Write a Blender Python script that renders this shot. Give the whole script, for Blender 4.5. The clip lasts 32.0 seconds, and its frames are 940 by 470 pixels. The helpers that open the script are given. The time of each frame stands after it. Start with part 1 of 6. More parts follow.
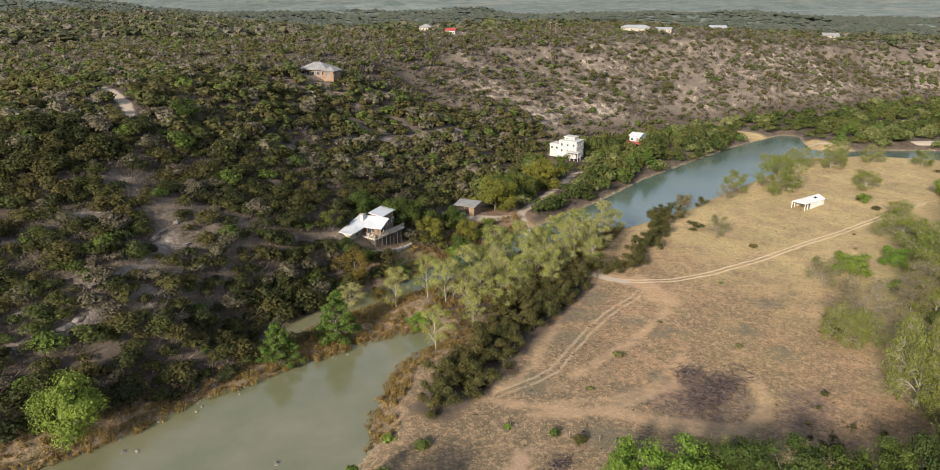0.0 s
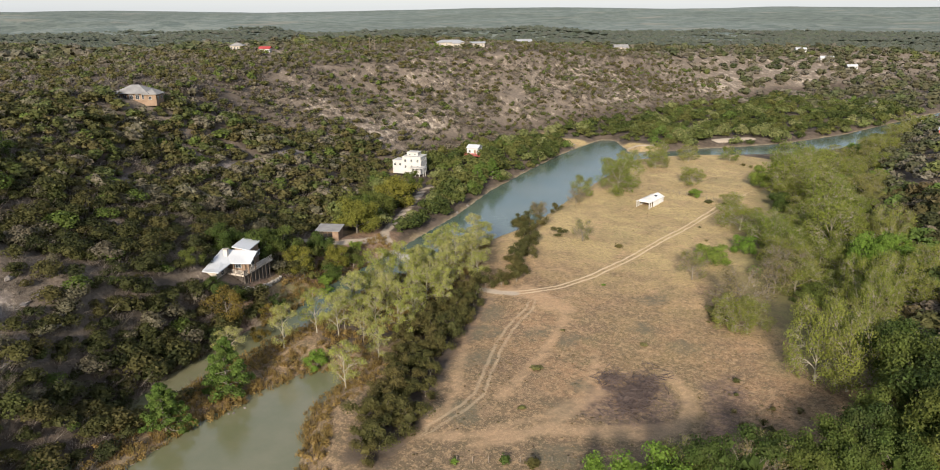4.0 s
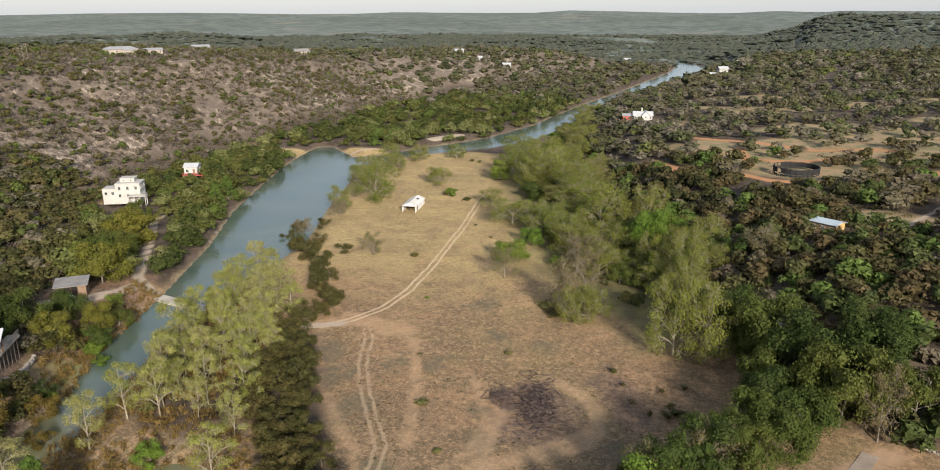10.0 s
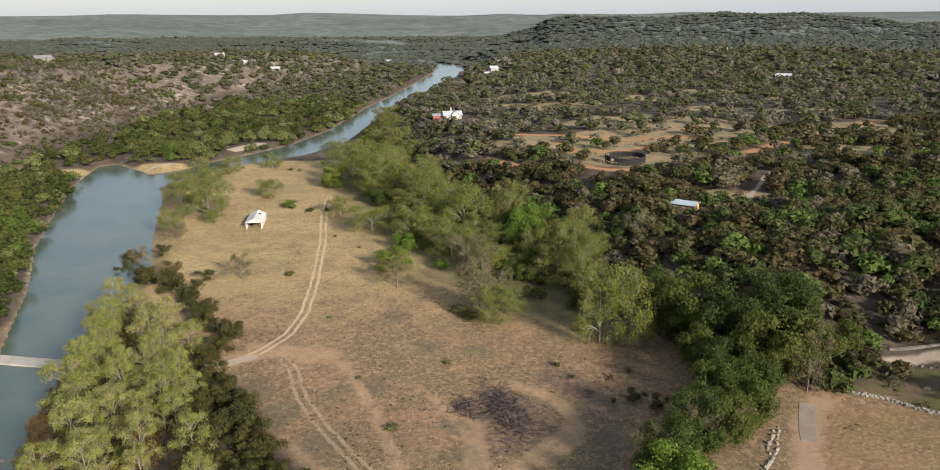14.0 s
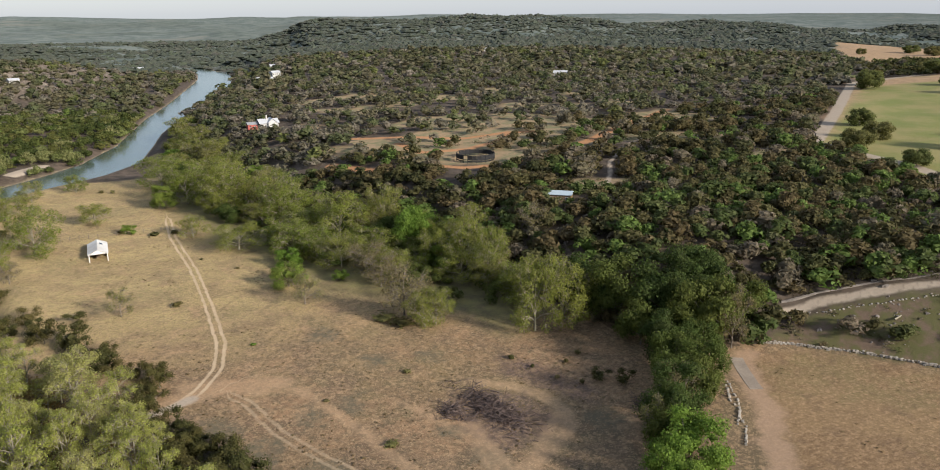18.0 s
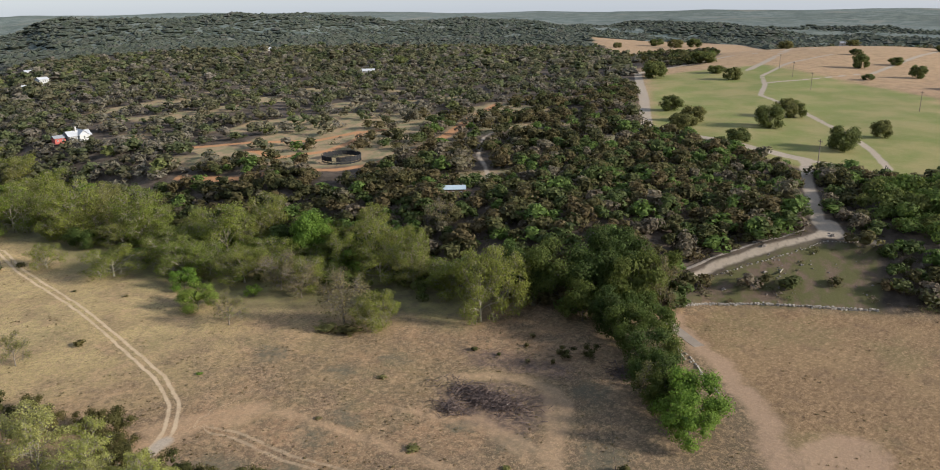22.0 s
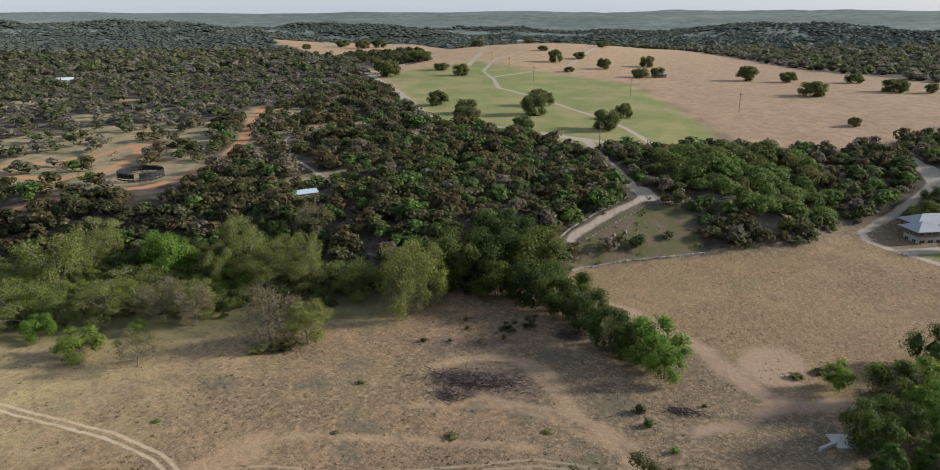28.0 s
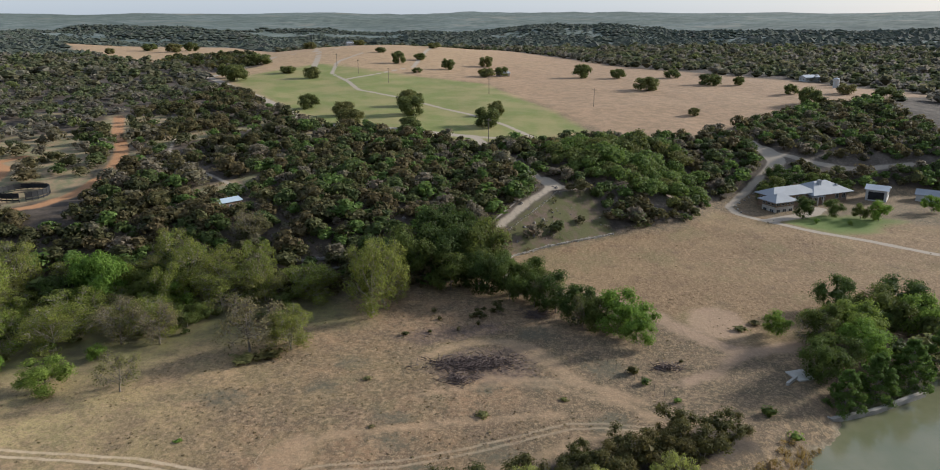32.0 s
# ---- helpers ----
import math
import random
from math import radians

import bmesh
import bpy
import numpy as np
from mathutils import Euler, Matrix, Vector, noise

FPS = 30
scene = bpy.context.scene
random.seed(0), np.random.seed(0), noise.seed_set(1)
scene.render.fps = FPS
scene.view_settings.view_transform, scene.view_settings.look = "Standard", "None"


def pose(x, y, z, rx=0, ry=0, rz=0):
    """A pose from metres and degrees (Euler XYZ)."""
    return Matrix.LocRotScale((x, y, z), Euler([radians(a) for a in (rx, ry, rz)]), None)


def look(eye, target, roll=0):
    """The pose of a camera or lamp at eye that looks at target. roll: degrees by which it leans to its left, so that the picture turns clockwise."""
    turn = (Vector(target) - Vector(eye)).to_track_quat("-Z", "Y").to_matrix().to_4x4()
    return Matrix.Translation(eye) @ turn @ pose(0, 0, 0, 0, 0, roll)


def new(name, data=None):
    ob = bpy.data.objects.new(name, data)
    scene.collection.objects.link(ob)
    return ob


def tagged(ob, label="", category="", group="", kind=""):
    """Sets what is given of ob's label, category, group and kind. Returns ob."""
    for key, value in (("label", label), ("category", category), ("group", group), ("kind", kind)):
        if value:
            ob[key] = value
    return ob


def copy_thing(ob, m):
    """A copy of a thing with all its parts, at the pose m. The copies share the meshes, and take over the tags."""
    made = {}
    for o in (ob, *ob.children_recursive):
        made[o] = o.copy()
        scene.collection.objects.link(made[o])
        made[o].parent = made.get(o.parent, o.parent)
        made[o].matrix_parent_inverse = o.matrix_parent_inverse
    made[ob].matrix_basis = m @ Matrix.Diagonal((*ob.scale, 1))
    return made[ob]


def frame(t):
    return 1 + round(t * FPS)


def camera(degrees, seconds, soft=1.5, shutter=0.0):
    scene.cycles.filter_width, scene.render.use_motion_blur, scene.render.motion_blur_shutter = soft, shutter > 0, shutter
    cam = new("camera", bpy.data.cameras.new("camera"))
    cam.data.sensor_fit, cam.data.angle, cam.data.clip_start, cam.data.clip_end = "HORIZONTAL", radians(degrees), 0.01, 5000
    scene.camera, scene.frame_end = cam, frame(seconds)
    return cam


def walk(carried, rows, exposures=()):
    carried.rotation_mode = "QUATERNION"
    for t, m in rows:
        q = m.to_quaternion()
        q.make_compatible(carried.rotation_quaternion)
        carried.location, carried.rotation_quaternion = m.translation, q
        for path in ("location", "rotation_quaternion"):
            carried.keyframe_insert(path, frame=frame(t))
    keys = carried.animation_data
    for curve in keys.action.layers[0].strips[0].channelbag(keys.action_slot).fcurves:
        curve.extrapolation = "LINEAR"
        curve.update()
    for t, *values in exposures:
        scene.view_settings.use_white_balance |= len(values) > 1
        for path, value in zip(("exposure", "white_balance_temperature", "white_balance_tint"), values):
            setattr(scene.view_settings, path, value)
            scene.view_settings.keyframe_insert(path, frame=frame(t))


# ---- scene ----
cam = camera(63.99, 32.0, 1.0)


def flown(x, y, z, yaw, pitch, roll):
    """A pose of the drone's camera: place in metres, yaw to the left of +y, pitch and roll in degrees."""
    return pose(x, y, z, 0, 0, yaw) @ pose(0, 0, 0, 90 + pitch) @ pose(0, 0, 0, 0, 0, roll)


walk(cam, [
    (0, flown(85.43, 12.42, 70.03, 56.756, -18.167, -0.083)),
    (1, flown(80.74, 9.48, 69.54, 52.944, -17.604, -0.194)),
    (2, flown(76.01, 6.80, 69.08, 49.165, -17.147, -0.278)),
    (3, flown(71.15, 4.44, 68.65, 45.336, -16.978, -0.383)),
    (5.5, flown(57.94, 0.77, 67.64, 34.416, -16.827, -0.377)),
    (6, flown(54.87, 0.31, 67.46, 32.327, -16.804, -0.391)),
    (7, flown(48.48, -0.42, 67.10, 27.880, -16.713, -0.429)),
    (8, flown(41.48, -0.82, 66.72, 23.298, -16.670, -0.395)),
    (9, flown(33.79, -0.88, 66.42, 18.882, -16.635, -0.298)),
    (10, flown(25.71, -0.80, 66.27, 14.305, -16.637, -0.265)),
    (11, flown(17.38, -0.70, 66.18, 9.641, -16.641, -0.172)),
    (12, flown(8.78, -0.53, 66.09, 4.986, -16.600, -0.075)),
    (13, flown(0.00, 0.00, 66.00, 0.002, -16.556, -0.034)),
    (14, flown(-8.89, 1.08, 66.00, -5.214, -16.529, -0.107)),
    (14.5, flown(-13.36, 1.73, 66.01, -7.682, -16.507, -0.138)),
    (16.5, flown(-31.19, 5.46, 66.11, -17.359, -16.423, -0.237)),
    (17, flown(-35.53, 6.87, 66.16, -19.676, -16.407, -0.251)),
    (18, flown(-44.14, 10.05, 66.28, -24.339, -16.417, -0.287)),
    (19, flown(-52.37, 13.91, 66.45, -28.829, -16.493, -0.340)),
    (20, flown(-60.31, 18.31, 66.57, -33.289, -16.550, -0.412)),
    (21, flown(-68.01, 23.09, 66.68, -37.793, -16.617, -0.440)),
    (22, flown(-75.41, 28.33, 66.72, -42.290, -16.663, -0.424)),
    (23, flown(-82.42, 34.01, 66.70, -46.793, -16.677, -0.434)),
    (24, flown(-89.06, 40.14, 66.68, -51.260, -16.650, -0.478)),
    (25, flown(-95.21, 46.66, 66.62, -55.641, -16.624, -0.513)),
    (25.5, flown(-98.15, 50.04, 66.58, -57.765, -16.620, -0.513)),
    (27.5, flown(-108.05, 65.16, 66.29, -66.024, -16.641, -0.315)),
    (28, flown(-110.41, 69.01, 66.28, -68.038, -16.650, -0.264)),
    (29, flown(-115.00, 76.74, 66.33, -72.032, -16.580, -0.159)),
    (30, flown(-119.26, 84.55, 66.45, -75.877, -16.570, -0.127)),
    (31, flown(-123.14, 92.37, 66.61, -79.525, -16.565, -0.136)),
    (32, flown(-126.71, 100.22, 66.82, -83.120, -16.587, -0.139)),
], exposures=[(0, 0.68, 6350, 12), (10, 0.49, 6400, 13), (20, 0.43, 6100, 12), (32, 0.36, 5750, 9)])

# ---- light and sky ----
SUN_AZ, SUN_EL = 150.0, 21.0
world = bpy.data.worlds.new("sky")
scene.world = world
world.use_nodes = True
wn, wl = world.node_tree.nodes, world.node_tree.links
sky_tex = wn.new("ShaderNodeTexSky")
sky_tex.sky_type, sky_tex.sun_disc = "NISHITA", False
sky_tex.sun_elevation, sky_tex.sun_rotation = radians(SUN_EL), radians(SUN_AZ)
sky_tex.air_density, sky_tex.dust_density, sky_tex.ozone_density = 1.0, 0.6, 1.5
wn["Background"].inputs["Strength"].default_value = 0.132
veil = wn.new("ShaderNodeMix")
veil.data_type = "RGBA"
veil.inputs["Factor"].default_value = 0.7
veil.inputs[7].default_value = (3.1, 3.4, 3.9, 1)
wl.new(sky_tex.outputs["Color"], veil.inputs[6])
wl.new(veil.outputs[2], wn["Background"].inputs["Color"])
sun = new("sun", bpy.data.lights.new("sun", "SUN"))
sun.data.energy, sun.data.angle, sun.data.color = 6.0, radians(8.0), (1.0, 0.90, 0.75)
SUN_WAY = Vector((math.sin(radians(SUN_AZ)) * math.cos(radians(SUN_EL)), math.cos(radians(SUN_AZ)) * math.cos(radians(SUN_EL)), math.sin(radians(SUN_EL))))
sun.matrix_world = look(SUN_WAY * 300, (0, 0, 0))

# ---- the plan: lines in metres ----
RIVER = [(30, -80, 36), (10, -30, 33), (-6, 5, 30), (-15, 27, 25), (-26, 42, 19), (-36, 59, 11.5), (-42, 72, 6.5), (-44, 84, 4)]
CHANNEL = [(-60, 55, 3), (-66, 68, 3.5), (-71, 86, 4), (-73, 101, 4.5), (-80, 122, 6), (-85, 150, 7), (-90, 180, 11), (-93, 200, 14), (-105, 236, 16),
           (-116, 280, 17), (-126, 315, 16), (-134, 336, 12), (-143, 356, 5)]
ARM = [(-116, 322, 13), (-100, 343, 8), (-86, 362, 11), (-70, 380, 13), (-55, 405, 13), (-42, 460, 9), (-36, 500, 8.5), (-22, 570, 11), (-2, 650, 13), (25, 765, 18), (50, 900, 18),
       (58, 1010, 17), (30, 1090, 12), (-70, 1130, 10)]
HILL = [(-44, -60), (-44, 0), (-47, 38), (-60, 66), (-76, 96), (-96, 120), (-120, 142), (-140, 180), (-163, 205), (-176, 262), (-178, 330), (-166, 400), (-162, 480), (-140, 600),
        (-100, 720), (-60, 880), (-20, 1000), (-60, 1080), (-200, 1120), (-4800, 1600), (-4800, -60)]
TERRACE = [(60, 118), (47, 132), (36, 160), (29, 200), (15, 240), (2, 290), (-12, 330), (-22, 390), (-22, 480), (-2, 560), (28, 660), (60, 780), (90, 900), (105, 1010), (80, 1110),
           (200, 1200), (900, 4800), (4800, 4800), (4800, -3200), (600, -420), (165, -120), (172, -20), (166, 0), (160, 18), (155, 32), (142, 47), (118, 56), (108, 70), (96, 86), (76, 111)]
FIELD = [(24, 66), (6, 76), (-8, 72), (-15, 82), (-22, 93), (-31, 111), (-42, 133), (-50, 150), (-52, 165), (-67, 195), (-80, 230), (-93, 290), (-87, 319), (-66, 337), (-48, 340), (-34, 320), (-26, 270),
         (-22, 235), (-8, 200), (4, 176), (22, 160), (38, 132), (44, 112), (40, 96)]
PASTURE = [(60, 112), (74, 111), (83, 102), (99, 82), (108, 64), (120, 54), (136, 46), (124, 20), (126, -14), (120, -40), (70, -40), (52, 0), (40, 30), (26, 44), (16, 58), (30, 70), (46, 88)]
LAWN = [(178, 201), (336, 311), (419, 277), (342, 148), (200, 86), (172, 106), (160, 134)]
DRYTOP = [(178, 204), (336, 316), (520, 420), (760, 420), (760, 180), (520, 60), (330, -110), (268, -14), (201, 39), (190, 84)]
DRYFAR = [(340, 322), (480, 410), (700, 640), (860, 780), (1010, 760), (900, 560), (760, 420), (520, 420)]
HILLGLADE = [(-182, 14), (-172, 26), (-150, 34), (-147, 27), (-160, 20)]
CLEARING = [(20, 318), (51, 300), (82, 330), (120, 330), (150, 290), (118, 262), (80, 238), (55, 252), (40, 275)]
RIVERLAWN = [(-90, 106), (-87, 115), (-79, 113), (-77, 106), (-80, 100), (-84, 101)]
HOUSELAWN = [(121, 27), (127, 20), (133, 12), (134, 0), (128, -12), (112, 4), (110, 13)]
TRACK = [(-48, 138), (-43, 139), (-38, 144), (-34, 152), (-32, 164), (-32, 186), (-33, 217), (-36, 253), (-36, 275)]
RUTS = [[(-33, 139), (-31, 135), (-28, 124), (-23, 113), (-18, 104), (-14, 97), (-13, 91), (-13, 83)]]
TRAILS = [([(-43, 137), (-39, 126), (-32, 113), (-25, 104), (-18, 95), (-15, 89), (-14, 78)], 0.5), ([(-34, 143), (-25, 140), (-21, 135), (-18, 127), (-15, 118), (-12, 107), (-10, 98)], 0.5),
          ([(-4, 84), (0, 90), (2, 97), (6, 98), (12, 101), (17, 105), (19, 110), (18, 117), (14, 123), (8, 127)], 0.9), ([(19, 111), (11, 103), (0, 92), (-8, 84), (-13, 80)], 0.8),
          ([(-6, 124), (-3, 118), (1, 108), (-1, 97), (-5, 90)], 0.3), ([(2, 113), (2, 104), (2, 97)], 0.9), ([(-48, 139), (-40, 142), (-33, 143), (-24, 140)], 2.0), ([(-40, 146), (-34, 144), (-28, 139)], 1.6)]
# outlines of two dark purple-brown patches, the first round the branch heap
DARK_PATCHES = [[(3, 103), (0, 119), (4, 125), (11, 122), (16, 119), (17, 108), (11, 103)], [(20, 118), (15, 128), (18, 134), (25, 127), (28, 114), (24, 109)]]
GREYS = [(-22, 126, 3), (-37, 128, 4), (-11, 159, 4), (-31, 119, 4), (1, 103, 3.5), (-24, 108, 4), (-6, 142, 3), (-14, 128, 3), (6, 140, 3), (-2, 112, 2.5), (24, 104, 4), (-12, 90, 4), (8, 90, 4)]
LEDGES = [([(-57, -4), (-60, 9), (-61, 18), (-66, 27), (-68, 35), (-73, 44)], 0.9), ([(-70, 30), (-75, 36), (-84, 44)], 0.8), ([(-125, 80), (-137, 97)], 1.2), ([(-147, 118), (-160, 150), (-169, 173), (-169, 184)], 1.3),
          ([(-96, 62), (-108, 76)], 0.9), ([(-84, 12), (-92, 30)], 0.8), ([(-150, 80), (-166, 112)], 0.9), ([(-76, 84), (-78, 93), (-79.5, 101), (-82, 108)], 0.7)]
DIRTROAD = [(63, 113), (60, 110), (56, 105), (51, 95), (44, 87), (40, 81), (26, 70), (18, 62), (24, 49), (22, 44)]
DIRTSIDE = [(18, 62), (10, 68), (4, 76)]
CALICHE = [([(77, 119), (86, 117), (98, 111), (109, 105), (114, 103)], 1.1), ([(112, 104), (116, 98), (118, 92)], 0.9), ([(115, 103), (119, 107), (127, 112), (133, 115), (149, 124), (170, 134)], 1.8),
           ([(116, 101), (119, 104)], 2.2), ([(170, 134), (172, 111), (180, 112), (195, 122), (222, 143), (262, 180), (291, 213), (331, 231), (368, 252), (428, 266), (500, 262)], 1.3)]
CALICHE += [([(170, 134), (178, 202), (243, 249), (349, 329), (394, 325), (470, 330), (560, 290)], 2.4),
           ([(70, -45), (91, -8), (103, 7), (110, 18), (120, 29), (124, 33), (131, 39), (141, 40), (151, 35), (163, 27), (173, 20), (181, 15.5), (188, 17), (200, 23), (206, 28)], 1.35), ([(181, 15), (188, 17)], 4.0), ([(188, 16), (185, 11), (183, 3), (182, -11), (186, -40)], 1.3),
           ([(123, 31), (129, 22), (134, 14), (142, 9)], 2.4), ([(206, 28), (220, 34)], 1.6),
           ([(84, 194), (95, 208), (103, 220), (122, 237), (140, 244)], 0.6), ([(-90, 150), (-96, 152), (-101, 154), (-104, 157), (-113, 172), (-123, 188), (-135, 206), (-139, 220)], 1.4),
           ([(-100, 153), (-99, 144), (-101, 137), (-108, 131)], 2.0)]
CALICHE += [([(-158, 41), (-149, 45), (-138, 47), (-129, 46)], 1.5), ([(386, 271), (459, 290), (530, 312), (607, 344)], 2.2), ([(340, 234), (366, 225), (419, 207), (504, 215), (609, 226), (700, 250)], 1.6),
           ([(-93, 384), (-83, 401)], 3.5), ([(-131, 338), (-112, 352)], 1.2), ([(-49, 138.2), (-44, 139), (-40, 141)], 1.2)]
REDDIRT = [(186, 294), (148, 272), (119, 253), (103, 246), (89, 242), (78, 241), (71, 241)]
REDTRAILS = [[(106, 281), (98, 286), (93, 278), (85, 274), (73, 270), (63, 273), (56, 276), (54, 297)], [(40, 322), (61, 308), (69, 299), (80, 289), (98, 287)], [(71, 241), (60, 244), (50, 254), (34, 268), (24, 290)]]


def line_gap(px, py, line):
    """Distance to a line of (x, y) or, less its half width, of (x, y, half width)."""
    best = np.full(px.shape, 1e9)
    for a, b in zip(line[:-1], line[1:]):
        dx, dy = b[0] - a[0], b[1] - a[1]
        t = np.clip(((px - a[0]) * dx + (py - a[1]) * dy) / (dx * dx + dy * dy), 0, 1)
        d = np.hypot(px - a[0] - t * dx, py - a[1] - t * dy)
        if len(a) > 2:
            d = d - (a[2] + t * (b[2] - a[2]))
        best = np.minimum(best, d)
    return best


def side_gap(px, py, line):
    """Signed distance to a line, by its side."""
    best, out = np.full(px.shape, 1e9), np.full(px.shape, 1e9)
    for a, b in zip(line[:-1], line[1:]):
        dx, dy = b[0] - a[0], b[1] - a[1]
        t = np.clip(((px - a[0]) * dx + (py - a[1]) * dy) / (dx * dx + dy * dy), 0, 1)
        d = np.hypot(px - a[0] - t * dx, py - a[1] - t * dy)
        s = np.sign((px - a[0]) * dy - (py - a[1]) * dx)
        near = d < best
        best, out = np.where(near, d, best), np.where(near, d * s, out)
    return out


def inside_gap(px, py, ring):
    """Signed distance to a closed outline, positive inside."""
    d = line_gap(px, py, list(ring) + [ring[0]])
    odd = np.zeros(px.shape, bool)
    for a, b in zip(ring, list(ring[1:]) + [ring[0]]):
        if a[1] != b[1]:
            odd ^= ((a[1] > py) != (b[1] > py)) & (px < (b[0] - a[0]) * (py - a[1]) / (b[1] - a[1]) + a[0])
    return np.where(odd, d, -d)


def waves(px, py, size, seed, octaves=3):
    """Smooth value noise from summed sines, about -1 to 1."""
    rng = np.random.default_rng(seed)
    out, amp = np.zeros(px.shape), 1.0
    for k in range(octaves):
        for _ in range(5):
            a, ph = rng.uniform(0, 2 * np.pi), rng.uniform(0, 2 * np.pi)
            f = 2 * np.pi / (size / 2**k) * rng.uniform(0.7, 1.3)
            out += amp * 0.32 * np.sin(f * (np.cos(a) * px + np.sin(a) * py) + ph)
        amp *= 0.5
    return out


def river_gap(px, py):
    return np.minimum(np.minimum(line_gap(px, py, RIVER), line_gap(px, py, CHANNEL)), line_gap(px, py, ARM))


def step(x, a, b):
    t = np.clip((x - a) / (b - a), 0, 1)
    return t * t * (3 - 2 * t)


def height(px, py):
    px, py = np.asarray(px, float), np.asarray(py, float)
    far = np.hypot(px, py - 100)
    hill, terr, riv = inside_gap(px, py, HILL), inside_gap(px, py, TERRACE), river_gap(px, py)
    hill = hill + 3 * waves(px, py, 45, 3, 2) * step(hill, 5, 40)
    lift = np.interp(py, [-60, 420, 560, 760, 1000], [1.0, 1.0, 0.75, 0.5, 0.45])
    zl = lift * np.interp(hill, [-8, 0, 10, 25, 48, 70, 90, 140, 260, 420, 700, 1400], [0, 0.6, 6, 15, 26, 39, 43, 45, 40, 24, 12, 14])
    zr = np.interp(terr, [-6, 0, 8, 20, 35, 60, 110, 200, 400, 900], [0, 0.8, 4.5, 10.5, 14.5, 16.2, 20.5, 22.5, 22, 16])
    z = np.maximum(zl, zr) + 0.25 * waves(px, py, 60, 5)
    z = z + 15 * np.exp(-(((px - 580) / 210) ** 2 + ((py - 280) / 130) ** 2))
    z = z + 27 * np.exp(-(((px - 560) / 330) ** 2 + ((py - 1400) / 260) ** 2)) + 30 * np.exp(-(((px - 1150) / 500) ** 2 + ((py - 1500) / 300) ** 2))
    roll = step(far, 700, 1500)
    z = z + roll * (12 * waves(px, py, 900, 8) + 5 * waves(px, py, 330, 9))
    z = np.where(far > 1500, np.maximum(z, 3), z)
    z = z + step(far, 2300, 4300) * (44 - 0.5 * z + 10 * waves(px, py, 2600, 12, 2))
    z = z + 2.4 * np.exp(-(((px + 105) / 11) ** 2 + ((py - 137) / 11) ** 2))
    wide = np.where(px < -48, 7 + 10 * step(-py, -96, -80), 7.0)
    bank = step(riv / wide, 0.0, 1.0)
    z = np.where(riv < wide, (-2.6) + bank * (z + 2.6), z)
    return np.where(riv < 0.6, -2.45 - np.clip((0.6 - riv) * 0.35, 0, 2.2), z)


# ---- materials ----
class Nodes:
    """Short calls for building one node material."""

    def __init__(self, name):
        self.mat = bpy.data.materials.new(name)
        self.mat.use_nodes = True
        self.t = self.mat.node_tree
        self.bsdf = self.t.nodes["Principled BSDF"]
        self.geo = self.t.nodes.new("ShaderNodeNewGeometry")

    def put(self, socket, value):
        if hasattr(value, "is_output"):
            self.t.links.new(value, socket)
        elif isinstance(value, tuple) and len(value) == 3 and socket.type == "RGBA":
            socket.default_value = (*value, 1)
        else:
            socket.default_value = value

    def noise(self, scale, detail=4.0, rough=0.55, where=None, stretch=None):
        n = self.t.nodes.new("ShaderNodeTexNoise")
        n.inputs["Scale"].default_value, n.inputs["Detail"].default_value, n.inputs["Roughness"].default_value = scale, detail, rough
        src = self.geo.outputs["Position"] if where is None else where
        if stretch:
            v = self.t.nodes.new("ShaderNodeVectorMath")
            v.operation = "MULTIPLY"
            v.inputs[1].default_value = stretch
            self.put(v.inputs[0], src)
            src = v.outputs[0]
        self.put(n.inputs["Vector"], src)
        return n.outputs["Fac"]

    def math(self, op, a, b=0.0, c=None, clamp=False):
        n = self.t.nodes.new("ShaderNodeMath")
        n.operation, n.use_clamp = op, clamp
        self.put(n.inputs[0], a)
        self.put(n.inputs[1], b)
        if c is not None:
            self.put(n.inputs[2], c)
        return n.outputs[0]

    def ramp(self, v, a, b, lo=0.0, hi=1.0):
        n = self.t.nodes.new("ShaderNodeMapRange")
        n.interpolation_type = "SMOOTHSTEP"
        self.put(n.inputs["Value"], v)
        n.inputs["From Min"].default_value, n.inputs["From Max"].default_value = a, b
        n.inputs["To Min"].default_value, n.inputs["To Max"].default_value = lo, hi
        return n.outputs["Result"]

    def mix(self, fac, a, b, kind="MIX"):
        n = self.t.nodes.new("ShaderNodeMix")
        n.data_type, n.blend_type = "RGBA", kind
        self.put(n.inputs["Factor"], fac)
        self.put(n.inputs["A"] if False else n.inputs[6], a)
        self.put(n.inputs[7], b)
        return n.outputs[2]

    def attr(self, name):
        n = self.t.nodes.new("ShaderNodeAttribute")
        n.attribute_name = name
        s = self.t.nodes.new("ShaderNodeSeparateXYZ")
        self.put(s.inputs[0], n.outputs["Vector"])
        return s.outputs[0], s.outputs[1], s.outputs[2]

    def bump(self, v, strength=0.4, distance=0.1):
        n = self.t.nodes.new("ShaderNodeBump")
        n.inputs["Strength"].default_value, n.inputs["Distance"].default_value = strength, distance
        self.put(n.inputs["Height"], v)
        self.put(self.bsdf.inputs["Normal"], n.outputs[0])

    def done(self, colour, rough=0.9, metal=0.0, gloss=0.3):
        self.put(self.bsdf.inputs["Base Color"], colour)
        self.put(self.bsdf.inputs["Roughness"], rough)
        self.put(self.bsdf.inputs["Metallic"], metal)
        self.put(self.bsdf.inputs["Specular IOR Level"], gloss)
        return self.mat


